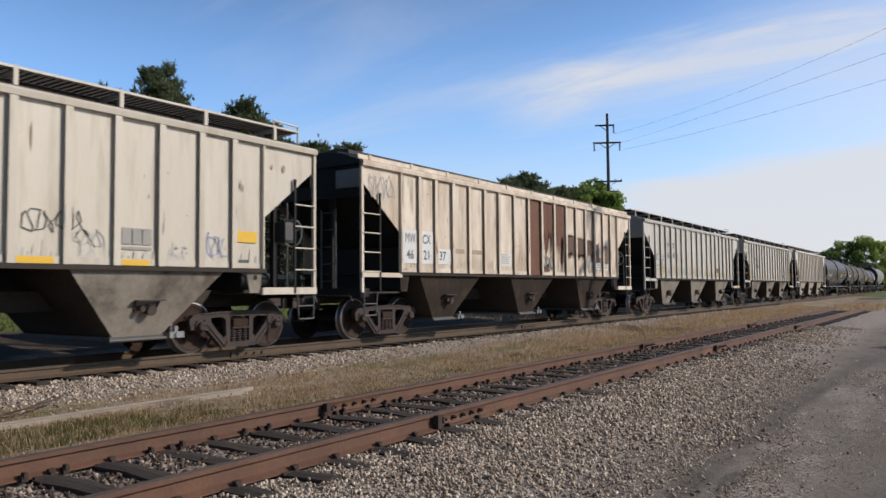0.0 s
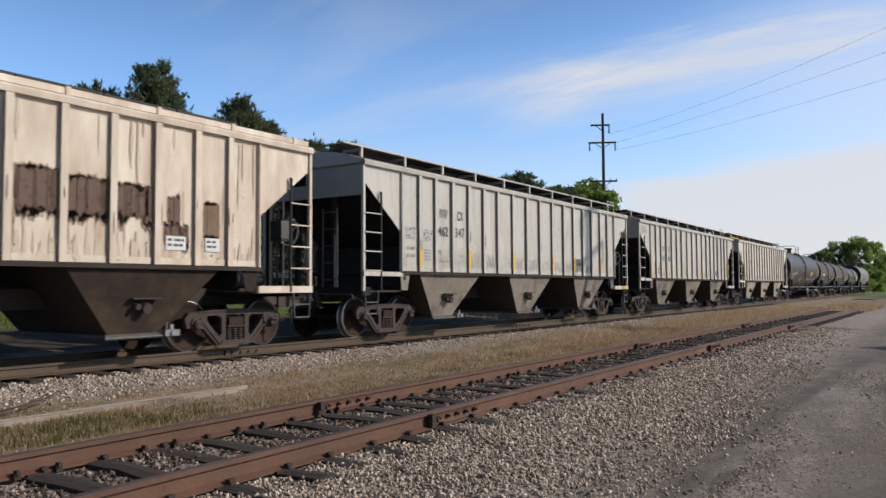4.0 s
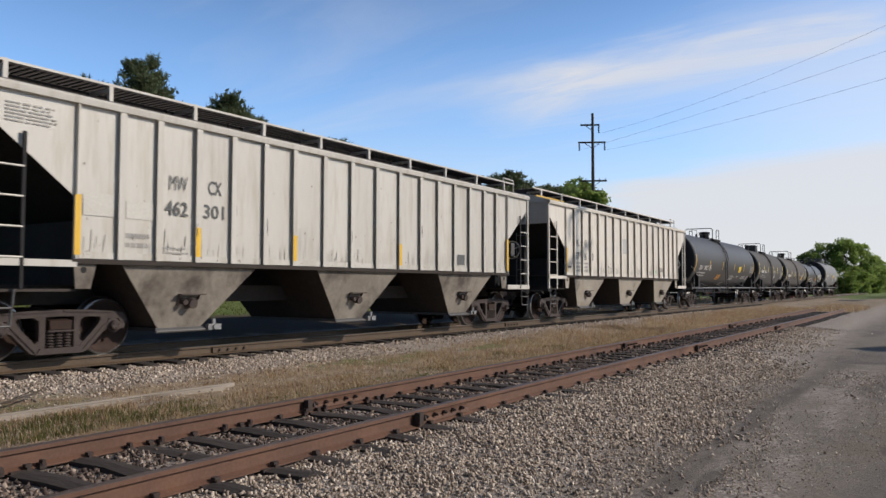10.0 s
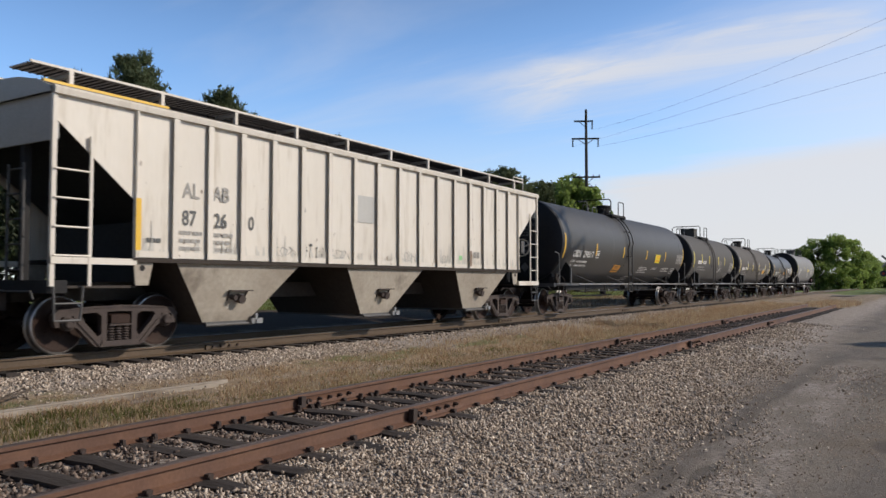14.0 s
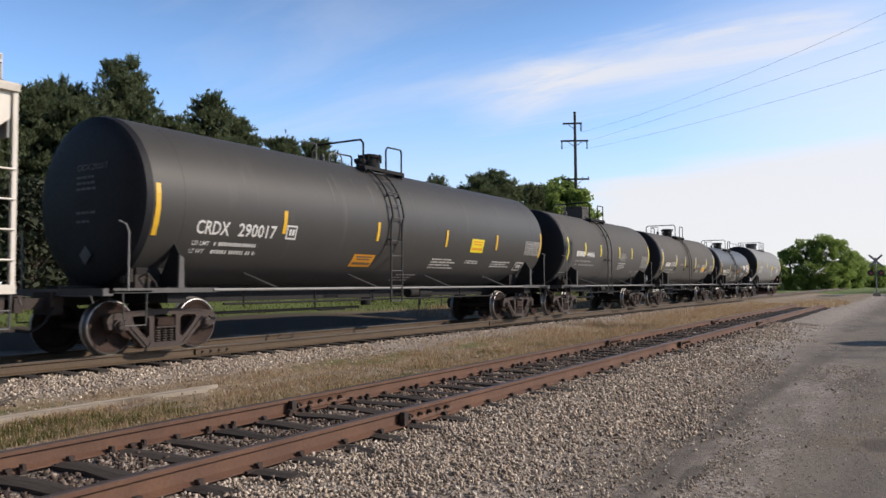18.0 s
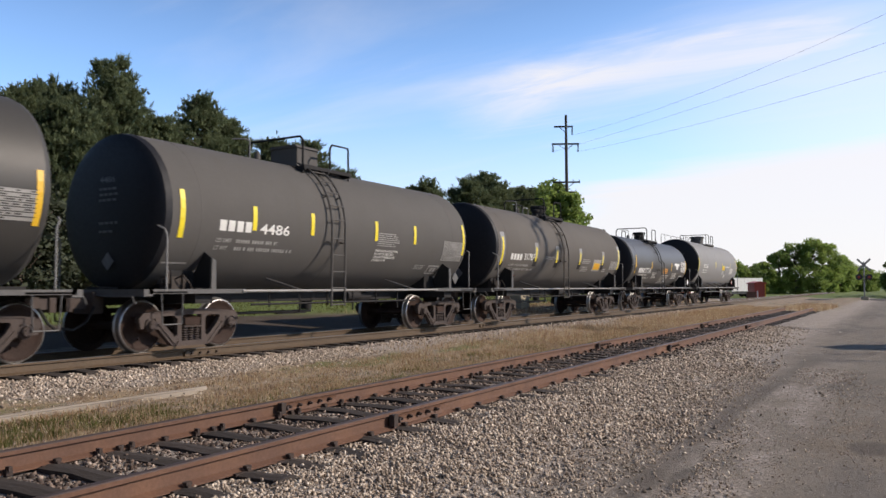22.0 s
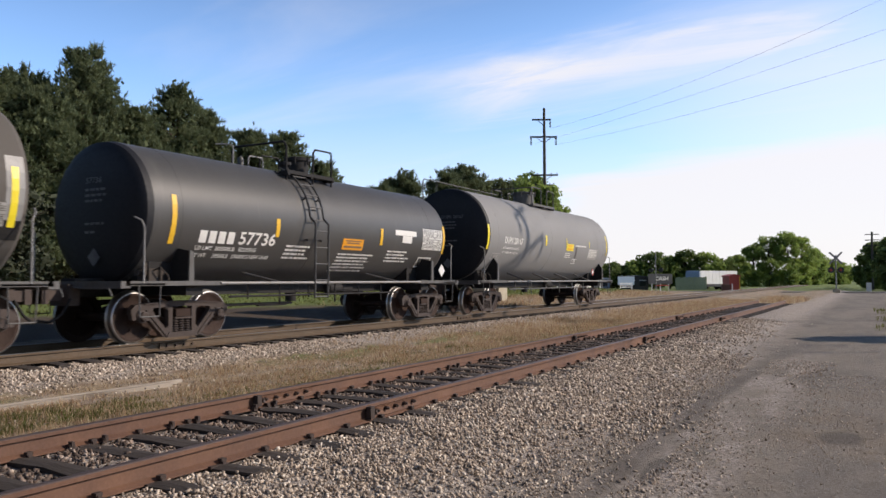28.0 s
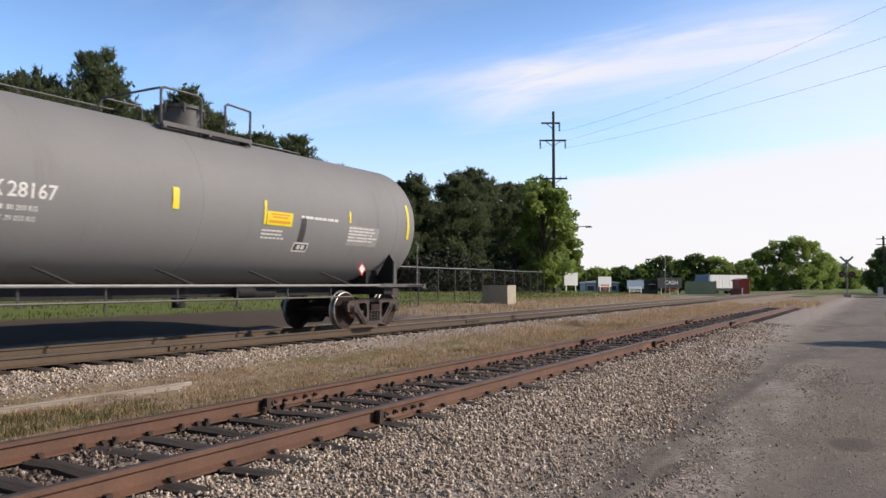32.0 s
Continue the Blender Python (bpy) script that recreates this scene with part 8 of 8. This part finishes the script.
x, y = clumped(-9.6, -6.8, 1, 22, 7000, 45, 40, 0.24)
blades("dry_grass", "matted pale straw in patches between the tracks", x, y, 0.085, 0.0045, 46, M["drygrass"], 1.5)
x, y = clumped(-8.6, -6.75, 2, 26, 4500, 47, 30, 0.20)
blades("weeds", "patches of low green weeds between the tracks", x, y, 0.06, 0.006, 48, M["greengrass"], 1.3)
x, y = clumped(-10.2, -7.0, 20, 60, 15000, 49, 240, 0.3)
blades("dry_grass", "pale seeding grass along the main line", x, y, 0.17, 0.006, 50, M["drygrass"], 0.9)

# cast-off timber with a thin strip behind it, parallel to the rails
ob = thing("timber_beam", "grey weathered timber with bolt holes, sunk in the grass", "beam", g=G().box(-8.89, -8.81, 0.4, 7.85, -0.60, -0.358), material=M["plank"], group="beams in the grass")
for y in (6.75, 7.05, 7.37, 7.6):
    part("bolt_hole", G().bar((-8.82, y, -0.39), (-8.807, y, -0.39), 0.013, 8), M["black"], ob)
thing("timber_beam", "thin weathered strip of wood against the timber", "beam", g=G().box(-9.00, -8.945, 0.2, 8.15, -0.58, -0.352), material=M["plank"], group="beams in the grass")
rt = random.Random(77)
ob = thing("fallen_branch", "dead dark twigs lying on the ballast edge", "branch", g=G().pipe([(-9.0, 4.1, -0.33), (-9.25, 4.9, -0.27), (-9.6, 5.5, -0.25)], 0.012, 5), material=M["bark"])
for k in range(5):
    p = Vector((-9.0, 4.1, -0.33)).lerp(Vector((-9.6, 5.5, -0.25)), 0.15 + 0.17 * k)
    part("twig", G().bar(p, p + Vector((rt.uniform(-0.3, 0.3), rt.uniform(0.1, 0.4), rt.uniform(0.0, 0.12))), 0.006, 4), M["bark"], ob)

# ---- beyond the tracks ----
ob = thing("concrete_block", "stained concrete block in the grass", "concrete block", pose(-17.0, 36.5, 0.0, 0, 0, 8), G().box(-1.35, 0.05, -0.05, 1.5, -0.1, 1.0), M["concrete"])
part("lid", G().box(-1.36, 0.06, -0.06, 1.51, 1.0, 1.03), M["concrete"], ob)

# chain-link fence: posts, top rail, mesh of thin wires
fa, fb = Vector((-18.0, 27.5, 0)), Vector((-27.2, 72.0, 0))
fence = thing("chain_link_fence", "galvanised chain-link fence before dark trees", "fence")
nseg = 16
for k in range(nseg + 1):
    p = fa.lerp(fb, k / nseg)
    z = lie(p.x, p.y)
    part("post", G().bar((p.x, p.y, z - 0.1), (p.x, p.y, z + 1.80), 0.03, 8), M["greysteel"], fence)
for k in range(nseg):
    p, q = fa.lerp(fb, k / nseg), fa.lerp(fb, (k + 1) / nseg)
    zp, zq = lie(p.x, p.y), lie(q.x, q.y)
    part("top_rail", G().bar((p.x, p.y, zp + 1.78), (q.x, q.y, zq + 1.78), 0.028, 6), M["fence"], fence)
    g = G()
    for j in range(14):
        u, v = j / 14, (j + 4) / 14
        a, b = p.lerp(q, u), p.lerp(q, min(1, v))
        g.bar((a.x, a.y, lie(a.x, a.y) + 0.05), (b.x, b.y, lie(b.x, b.y) + 1.74), 0.002, 3)
        g.bar((a.x, a.y, lie(a.x, a.y) + 1.74), (b.x, b.y, lie(b.x, b.y) + 0.05), 0.002, 3)
    part("wire_mesh", g, M["pole"], fence, smooth=False)


def utility_pole(x, y, top, turn, label, tall=True):
    z0 = lie(x, y)
    po = thing("utility_pole", label, "utility pole", pose(x, y, z0, 0, 0, turn), group="utility poles")
    h = top - z0
    part("mast", G().bar((0, 0, -0.3), (0, 0, h), 0.19, 12, 0, 0.11), M["pole"], po)
    for z, a, b, ins in ((h - 1.0, -1.05, 0.62, (0.55,)), (h - 2.55, -1.25, 1.15, (-1.15, 1.05)), (h - 5.95, -1.2, 1.2, ()), (h - 6.85, -0.85, 0.9, ())):
        arm = part("crossarm", G().box(a, b, 0.10, 0.20, z - 0.07, z + 0.07), M["pole"], po)
        g = G()
        g.beam((a * 0.55, 0.15, z - 0.05), (0, 0.12, z - 0.55), 0.04, 0.05)
        if b > 1:
            g.beam((b * 0.55, 0.15, z - 0.05), (0, 0.12, z - 0.55), 0.04, 0.05)
        part("arm_brace", g, M["pole"], po)
        for i in ins:
            g = G()
            prof = []
            for q in range(6):
                zz = z - 0.10 - 0.11 * q
                prof += [(zz, 0.03), (zz - 0.02, 0.085), (zz - 0.05, 0.085), (zz - 0.07, 0.03)]
            g.lathe_z(prof[::-1], i, 0.15, 10)
            part("insulator", g, M["pole"], po, "hanging string insulator")
        if not ins:
            for i in (a + 0.08, a * 0.5, b * 0.5, b - 0.08):
                part("pin_insulator", G().bar((i, 0.15, z + 0.07), (i, 0.15, z + 0.22), 0.035, 8), M["pole"], po)
    return po


utility_pole(-24.95, 63.4, 16.35, 28.0, "tall dark wooden utility pole with four crossarms")
utility_pole(6.0, 35.8, 16.6, -48.0, "tall dark wooden utility pole beside the road")


def wire(p, q, sag, r=0.007):
    """A sagging line as one bent tube."""
    n, k = 26, 5
    pts = [Vector(p).lerp(Vector(q), u / n) - Vector((0, 0, sag * 4 * (u / n) * (1 - u / n))) for u in range(n + 1)]
    side = (Vector(q) - Vector(p)).cross(Vector((0, 0, 1))).normalized()
    vs = [a + (side * math.cos(2 * math.pi * j / k) + Vector((0, 0, 1)) * math.sin(2 * math.pi * j / k)) * r for a in pts for j in range(k)]
    fs = [(i * k + j, i * k + (j + 1) % k, (i + 1) * k + (j + 1) % k, (i + 1) * k + j) for i in range(n) for j in range(k)]
    thing("power_line", "thin dark overhead power line", "cable", g=G().add(vs, fs), material=M["wire"], group="power lines")


for p, q, sag in (((-24.46, 63.7, 14.55), (6.37, 35.39, 14.5), 0.8), ((-26.0, 62.9, 13.1), (5.23, 36.65, 12.6), 0.25), ((-24.05, 64.0, 13.1), (6.70, 35.02, 11.1), 0.4)):
    wire(p, q, sag)
# the same lines going on beyond the second pole
for p, q, sag in (((6.37, 35.39, 14.5), (46.0, 2.0, 14.0), 0.8), ((5.23, 36.65, 12.6), (45.0, 3.0, 12.4), 0.4), ((6.70, 35.02, 11.1), (46.5, 1.5, 11.0), 0.4)):
    wire(p, q, sag)
utility_pole(45.8, 2.2, 16.4, 28.0, "tall dark wooden utility pole far along the road")

# off the road: a round young tree and two slim poles, whose shadows fall across it
leafy(6.2, 26.7, 5.2, 1.6, 500, 5200, "leaf", 0.25, "young green tree beside the road", "leafy_tree", "trees beside the road", 0.2)
for x, y in ((12.0, 26.2), (12.0, 28.1)):
    po = thing("steel_pole", "slim grey steel pole beside the road", "pole", pose(x, y, -0.5), group="steel poles beside the road")
    part("mast", G().bar((0, 0, 0), (0, 0, 13.0), 0.06, 10, 0, 0.04), M["fence"], po)
    part("base_plate", G().box(-0.16, 0.16, -0.16, 0.16, 0.02, 0.08), M["fence"], po)

# street lamp arching out of the trees
lamp = thing("street_lamp", "street lamp on a thin curved arm", "street lamp", pose(-29.2, 75.3, lie(-29.2, 75.3)))
part("mast", G().bar((0, 0, 0), (0, 0, 6.0), 0.08, 8, 0, 0.06), M["fence"], lamp)
part("arm", G().pipe([(0, 0, 5.9), (0.7, 0.4, 6.4), (1.6, 0.9, 6.65), (2.6, 1.5, 6.6)], 0.04, 6), M["fence"], lamp)
part("lamp_head", G().prism([(1.35, 6.52), (1.75, 6.50), (1.75, 6.62), (1.35, 6.66)], 2.5, 3.1), M["fence"], lamp)


def sign(x, y, z0, z1, w, turn, material, label, legs=2, text=None, text_mat="letter_white"):
    zg = lie(x, y)
    s = thing("roadside_sign", label, "sign", pose(x, y, zg, 0, 0, turn), group="roadside signs")
    part("panel", G().box(-w / 2, w / 2, -0.05, 0.05, z0 - zg, z1 - zg), M[material], s)
    for k in range(legs):
        xx = -w * 0.35 + w * 0.7 * k / max(1, legs - 1)
        part("leg", G().box(xx - 0.05, xx + 0.05, -0.04, 0.04, -0.1, z0 - zg), M["signwhite"], s)
    part("frame", G().box(-w / 2 - 0.04, w / 2 + 0.04, -0.03, 0.03, z1 - zg, z1 - zg + 0.05), M["signdark"], s)
    if text:
        pts, fs, wd = letters(text, 0.55)
        kx = min(1.2, w * 0.6 / wd)
        g = G().add([(-w * 0.22 + a * kx, -0.056, z0 - zg + 0.55 + b) for a, b in pts], fs)
        part("lettering", g, M[text_mat], s, f"large letters {text}", smooth=False)
    return s


sign(-26.4, 71.4, 0.95, 2.2, 1.75, 62, "signwhite", "plain white sign board on posts")
s2 = sign(-29.8, 92.5, 0.75, 2.0, 2.1, 60, "signwhite", "white sign board in a dark frame with red print")
part("surround", G().box(-1.25, 1.25, 0.06, 0.14, 0.05, 2.05), M["signdark"], s2)
for z, w in ((1.05, 0.7), (0.78, 0.55), (0.58, 0.35)):
    part("print_bar", G().box(-w, w, -0.058, -0.052, z, z + 0.14), M["red"], s2)
s3 = sign(-30.7, 109.3, 0.4, 1.6, 3.2, 60, "signblue", "faded blue billboard with pale bars")
for z in (0.55, 0.85, 1.1):
    part("print_bar", G().box(-1.3, 1.2, -0.058, -0.052, z - 0.06, z + 0.04), M["signwhite"], s3)
s4 = sign(-26.9, 113.8, 0.5, 1.95, 4.2, 50, "signdark", "dark billboard with large white capitals", 3, "CASH")
part("print_bar", G().box(-1.0, 1.6, -0.058, -0.052, 0.68, 0.8), M["red"], s4)


def shed(x, y, w, d, h, turn, wall, roof, label, name="roadside_building", windows=0):
    zg = lie(x, y)
    b = thing(name, label, "building", pose(x, y, zg, 0, 0, turn), group="roadside buildings")
    part("wall", G().box(-w / 2, w / 2, 0, d, -0.2, h), M[wall], b)
    g = G()
    g.along([(-w / 2 - 0.15, h), (w / 2 + 0.15, h), (w / 2 + 0.15, h + 0.12), (0, h + 0.35), (-w / 2 - 0.15, h + 0.12)][::-1], -0.2, d + 0.2)
    part("roof", g, M[roof], b)
    for k in range(windows):
        xx = -w / 2 + w * (k + 0.5) / windows
        win = part("window", G().box(xx - 0.45, xx + 0.45, -0.04, 0.02, h * 0.35, h * 0.75), M["glassblue"], b)
        part("window_frame", G().box(xx - 0.5, xx + 0.5, -0.05, 0.01, h * 0.75, h * 0.79), M["signwhite"], win)
    return b


shed(-30.2, 113.5, 3.2, 4, 1.9, 28, "signdark", "signdark", "low dark shop behind the signs", windows=2)
shed(-36.5, 112, 5, 5, 1.7, 28, "signblue", "roofwhite", "low shop with pale roof units", windows=3)
tr = thing("box_trailer", "long white box trailer with a rounded grey nose", "trailer", pose(-23.8, 121.2, lie(-23.8, 121.2), 0, 0, -25))
part("body", G().box(-1.25, 1.25, 0.3, 9.8, 0.9, 2.95), M["roofwhite"], tr)
part("nose", G().prism([(0.3, 0.9), (0.3, 2.95), (0.12, 2.9), (0.0, 2.6), (0.0, 0.9)], -1.2, 1.2), M["signblue"], tr)
part("skirt", G().box(-1.1, 1.1, 0.6, 9.4, 0.5, 0.9), M["signdark"], tr)
for k in range(11):
    part("side_post", G().box(1.25, 1.275, 0.6 + 0.9 * k, 0.66 + 0.9 * k, 0.95, 2.9), M["roofwhite"], tr)
for y in (7.6, 8.8):
    for x in (-1.0, 1.0):
        part("wheel", G().bar((x - 0.14, y, 0.5), (x + 0.14, y, 0.5), 0.5, 16), M["black"], tr)
part("landing_leg", G().box(-0.9, -0.75, 2.0, 2.15, 0, 0.9), M["greysteel"], tr)
part("landing_leg", G().box(0.75, 0.9, 2.0, 2.15, 0, 0.9), M["greysteel"], tr)
c = shed(-16.8, 114.9, 1.5, 2.5, 2.0, 30, "red", "red", "small red storage container", "storage_container")
part("edge_post", G().box(0.66, 0.78, -0.05, 0.05, 0, 2.0), M["orange"], c)
gf = thing("board_fence", "pale green board fence beside the line", "fence", pose(-20.5, 103.6, -0.2, 0, 0, 29))
for k in range(18):
    part("board", G().box(-2.05 + 0.228 * k, -1.84 + 0.228 * k, 0, 0.03, 0.0, 1.6 + 0.05 * (k % 3)), M["greenboard"], gf)
part("rail", G().box(-2.05, 2.05, 0.03, 0.08, 1.2, 1.3), M["greenboard"], gf)
cb = thing("relay_cabinet", "rusty brown relay cabinet at the crossing", "cabinet", pose(-15.9, 101.7, -0.45, 0, 0, 28))
part("body", G().box(-0.5, 0.5, -0.3, 0.3, 0, 0.95), M["rust"], cb)
part("door", G().box(-0.44, 0.44, -0.33, -0.3, 0.06, 0.88), M["rust"], cb)
thing("marker_post", "white marker post at the crossing", "post", pose(-15.2, 102, -0.45), G().bar((0, 0, 0), (0, 0, 1.05), 0.07, 8), M["signwhite"])
ms = thing("signal_mast", "thin grey mast with a flashing crossing signal", "crossing signal", pose(-20.8, 86, lie(-20.8, 86)))
part("mast", G().bar((0, 0, 0), (0, 0, 4.2), 0.05, 8), M["fence"], ms)
part("signal_lamp", G().bar((-0.55, 0, 2.3), (-0.55, 0.12, 2.3), 0.25, 12), M["signdark"], ms)
part("signal_lamp", G().bar((0.55, 0, 2.3), (0.55, 0.12, 2.3), 0.25, 12), M["signdark"], ms)
part("cross_bar", G().bar((-0.55, 0.1, 2.3), (0.55, 0.1, 2.3), 0.04, 6), M["signdark"], ms)


def crossbuck(x, y, turn):
    zg = lie(x, y)
    cbk = thing("crossing_signal", "railway crossbuck with paired dark signal lamps", "crossing signal", pose(x, y, zg, 0, 0, turn))
    part("mast", G().bar((0, 0, 0), (0, 0, 4.1), 0.07, 10), M["fence"], cbk)
    for s in (1, -1):
        g = G().beam((-0.62 * s, -0.09 - 0.02 * s, 3.75 - 0.62), (0.62 * s, -0.09 - 0.02 * s, 3.75 + 0.62), 0.03, 0.2)
        part("cross_board", g, M["fence"], cbk)
    for s in (1, -1):
        part("signal_hood", G().bar((0.48 * s, -0.1, 2.45), (0.48 * s, 0.12, 2.45), 0.33, 16), M["signdark"], cbk)
        part("signal_lens", G().bar((0.48 * s, -0.14, 2.45), (0.48 * s, -0.1, 2.45), 0.13, 12), M["red"], cbk)
    part("cross_bar", G().bar((-0.5, 0.05, 2.45), (0.5, 0.05, 2.45), 0.05, 8), M["signdark"], cbk)
    part("base", G().box(-0.35, 0.35, -0.35, 0.35, -0.1, 0.35), M["concrete"], cbk)


crossbuck(-3.27, 93.8, 4)
# poles along the far road
for k, (x, y) in enumerate(((0.3, 126.6), (1.0, 175))):
    p = thing("utility_pole", "distant wooden utility pole with crossarms", "utility pole", pose(x, y, -0.45), group="utility poles")
    part("mast", G().bar((0, 0, 0), (0, 0, 8.4), 0.14, 8), M["pole"], p)
    for z in (8.0, 7.2, 6.4):
        part("crossarm", G().box(-0.9, 0.9, -0.06, 0.06, z - 0.06, z + 0.06), M["pole"], p)
ub = thing("utility_box", "pale utility box beside the far road", "utility box", pose(-0.2, 112, -0.45))
part("body", G().box(-0.3, 0.3, -0.2, 0.2, 0, 1.1), M["signwhite"], ub)
part("cap", G().box(-0.33, 0.33, -0.23, 0.23, 1.1, 1.16), M["fence"], ub)
# the road that crosses the line
thing("crossing_road", "grey asphalt road crossing the tracks", "road", g=G().box(-70, 40, 97.5, 104.5, -0.5, -0.36), material=mat("far_asphalt", (0.12, 0.115, 0.11), (0.09, 0.085, 0.08), 0.9, scale=0.6, fine=8), kind="structure")


def motions():
    for car, y0 in CARS:
        walk(car, [(t, pose(TRACK_X, y0 - s, 0)) for t, s in ROLLED])
    # wheels roll without slipping
    ts, ss = [t for t, _ in ROLLED], [s for _, s in ROLLED]
    steps = [4 * k / FPS for k in range(int(32 * FPS / 4))] + [32.0]
    turns = [math.degrees(float(np.interp(t, ts, ss)) / WHEEL_R) for t in steps]
    for w, y in WHEELSETS:
        walk(w, [(t, pose(0, y, WHEEL_R, a)) for t, a in zip(steps, turns)])


motions()
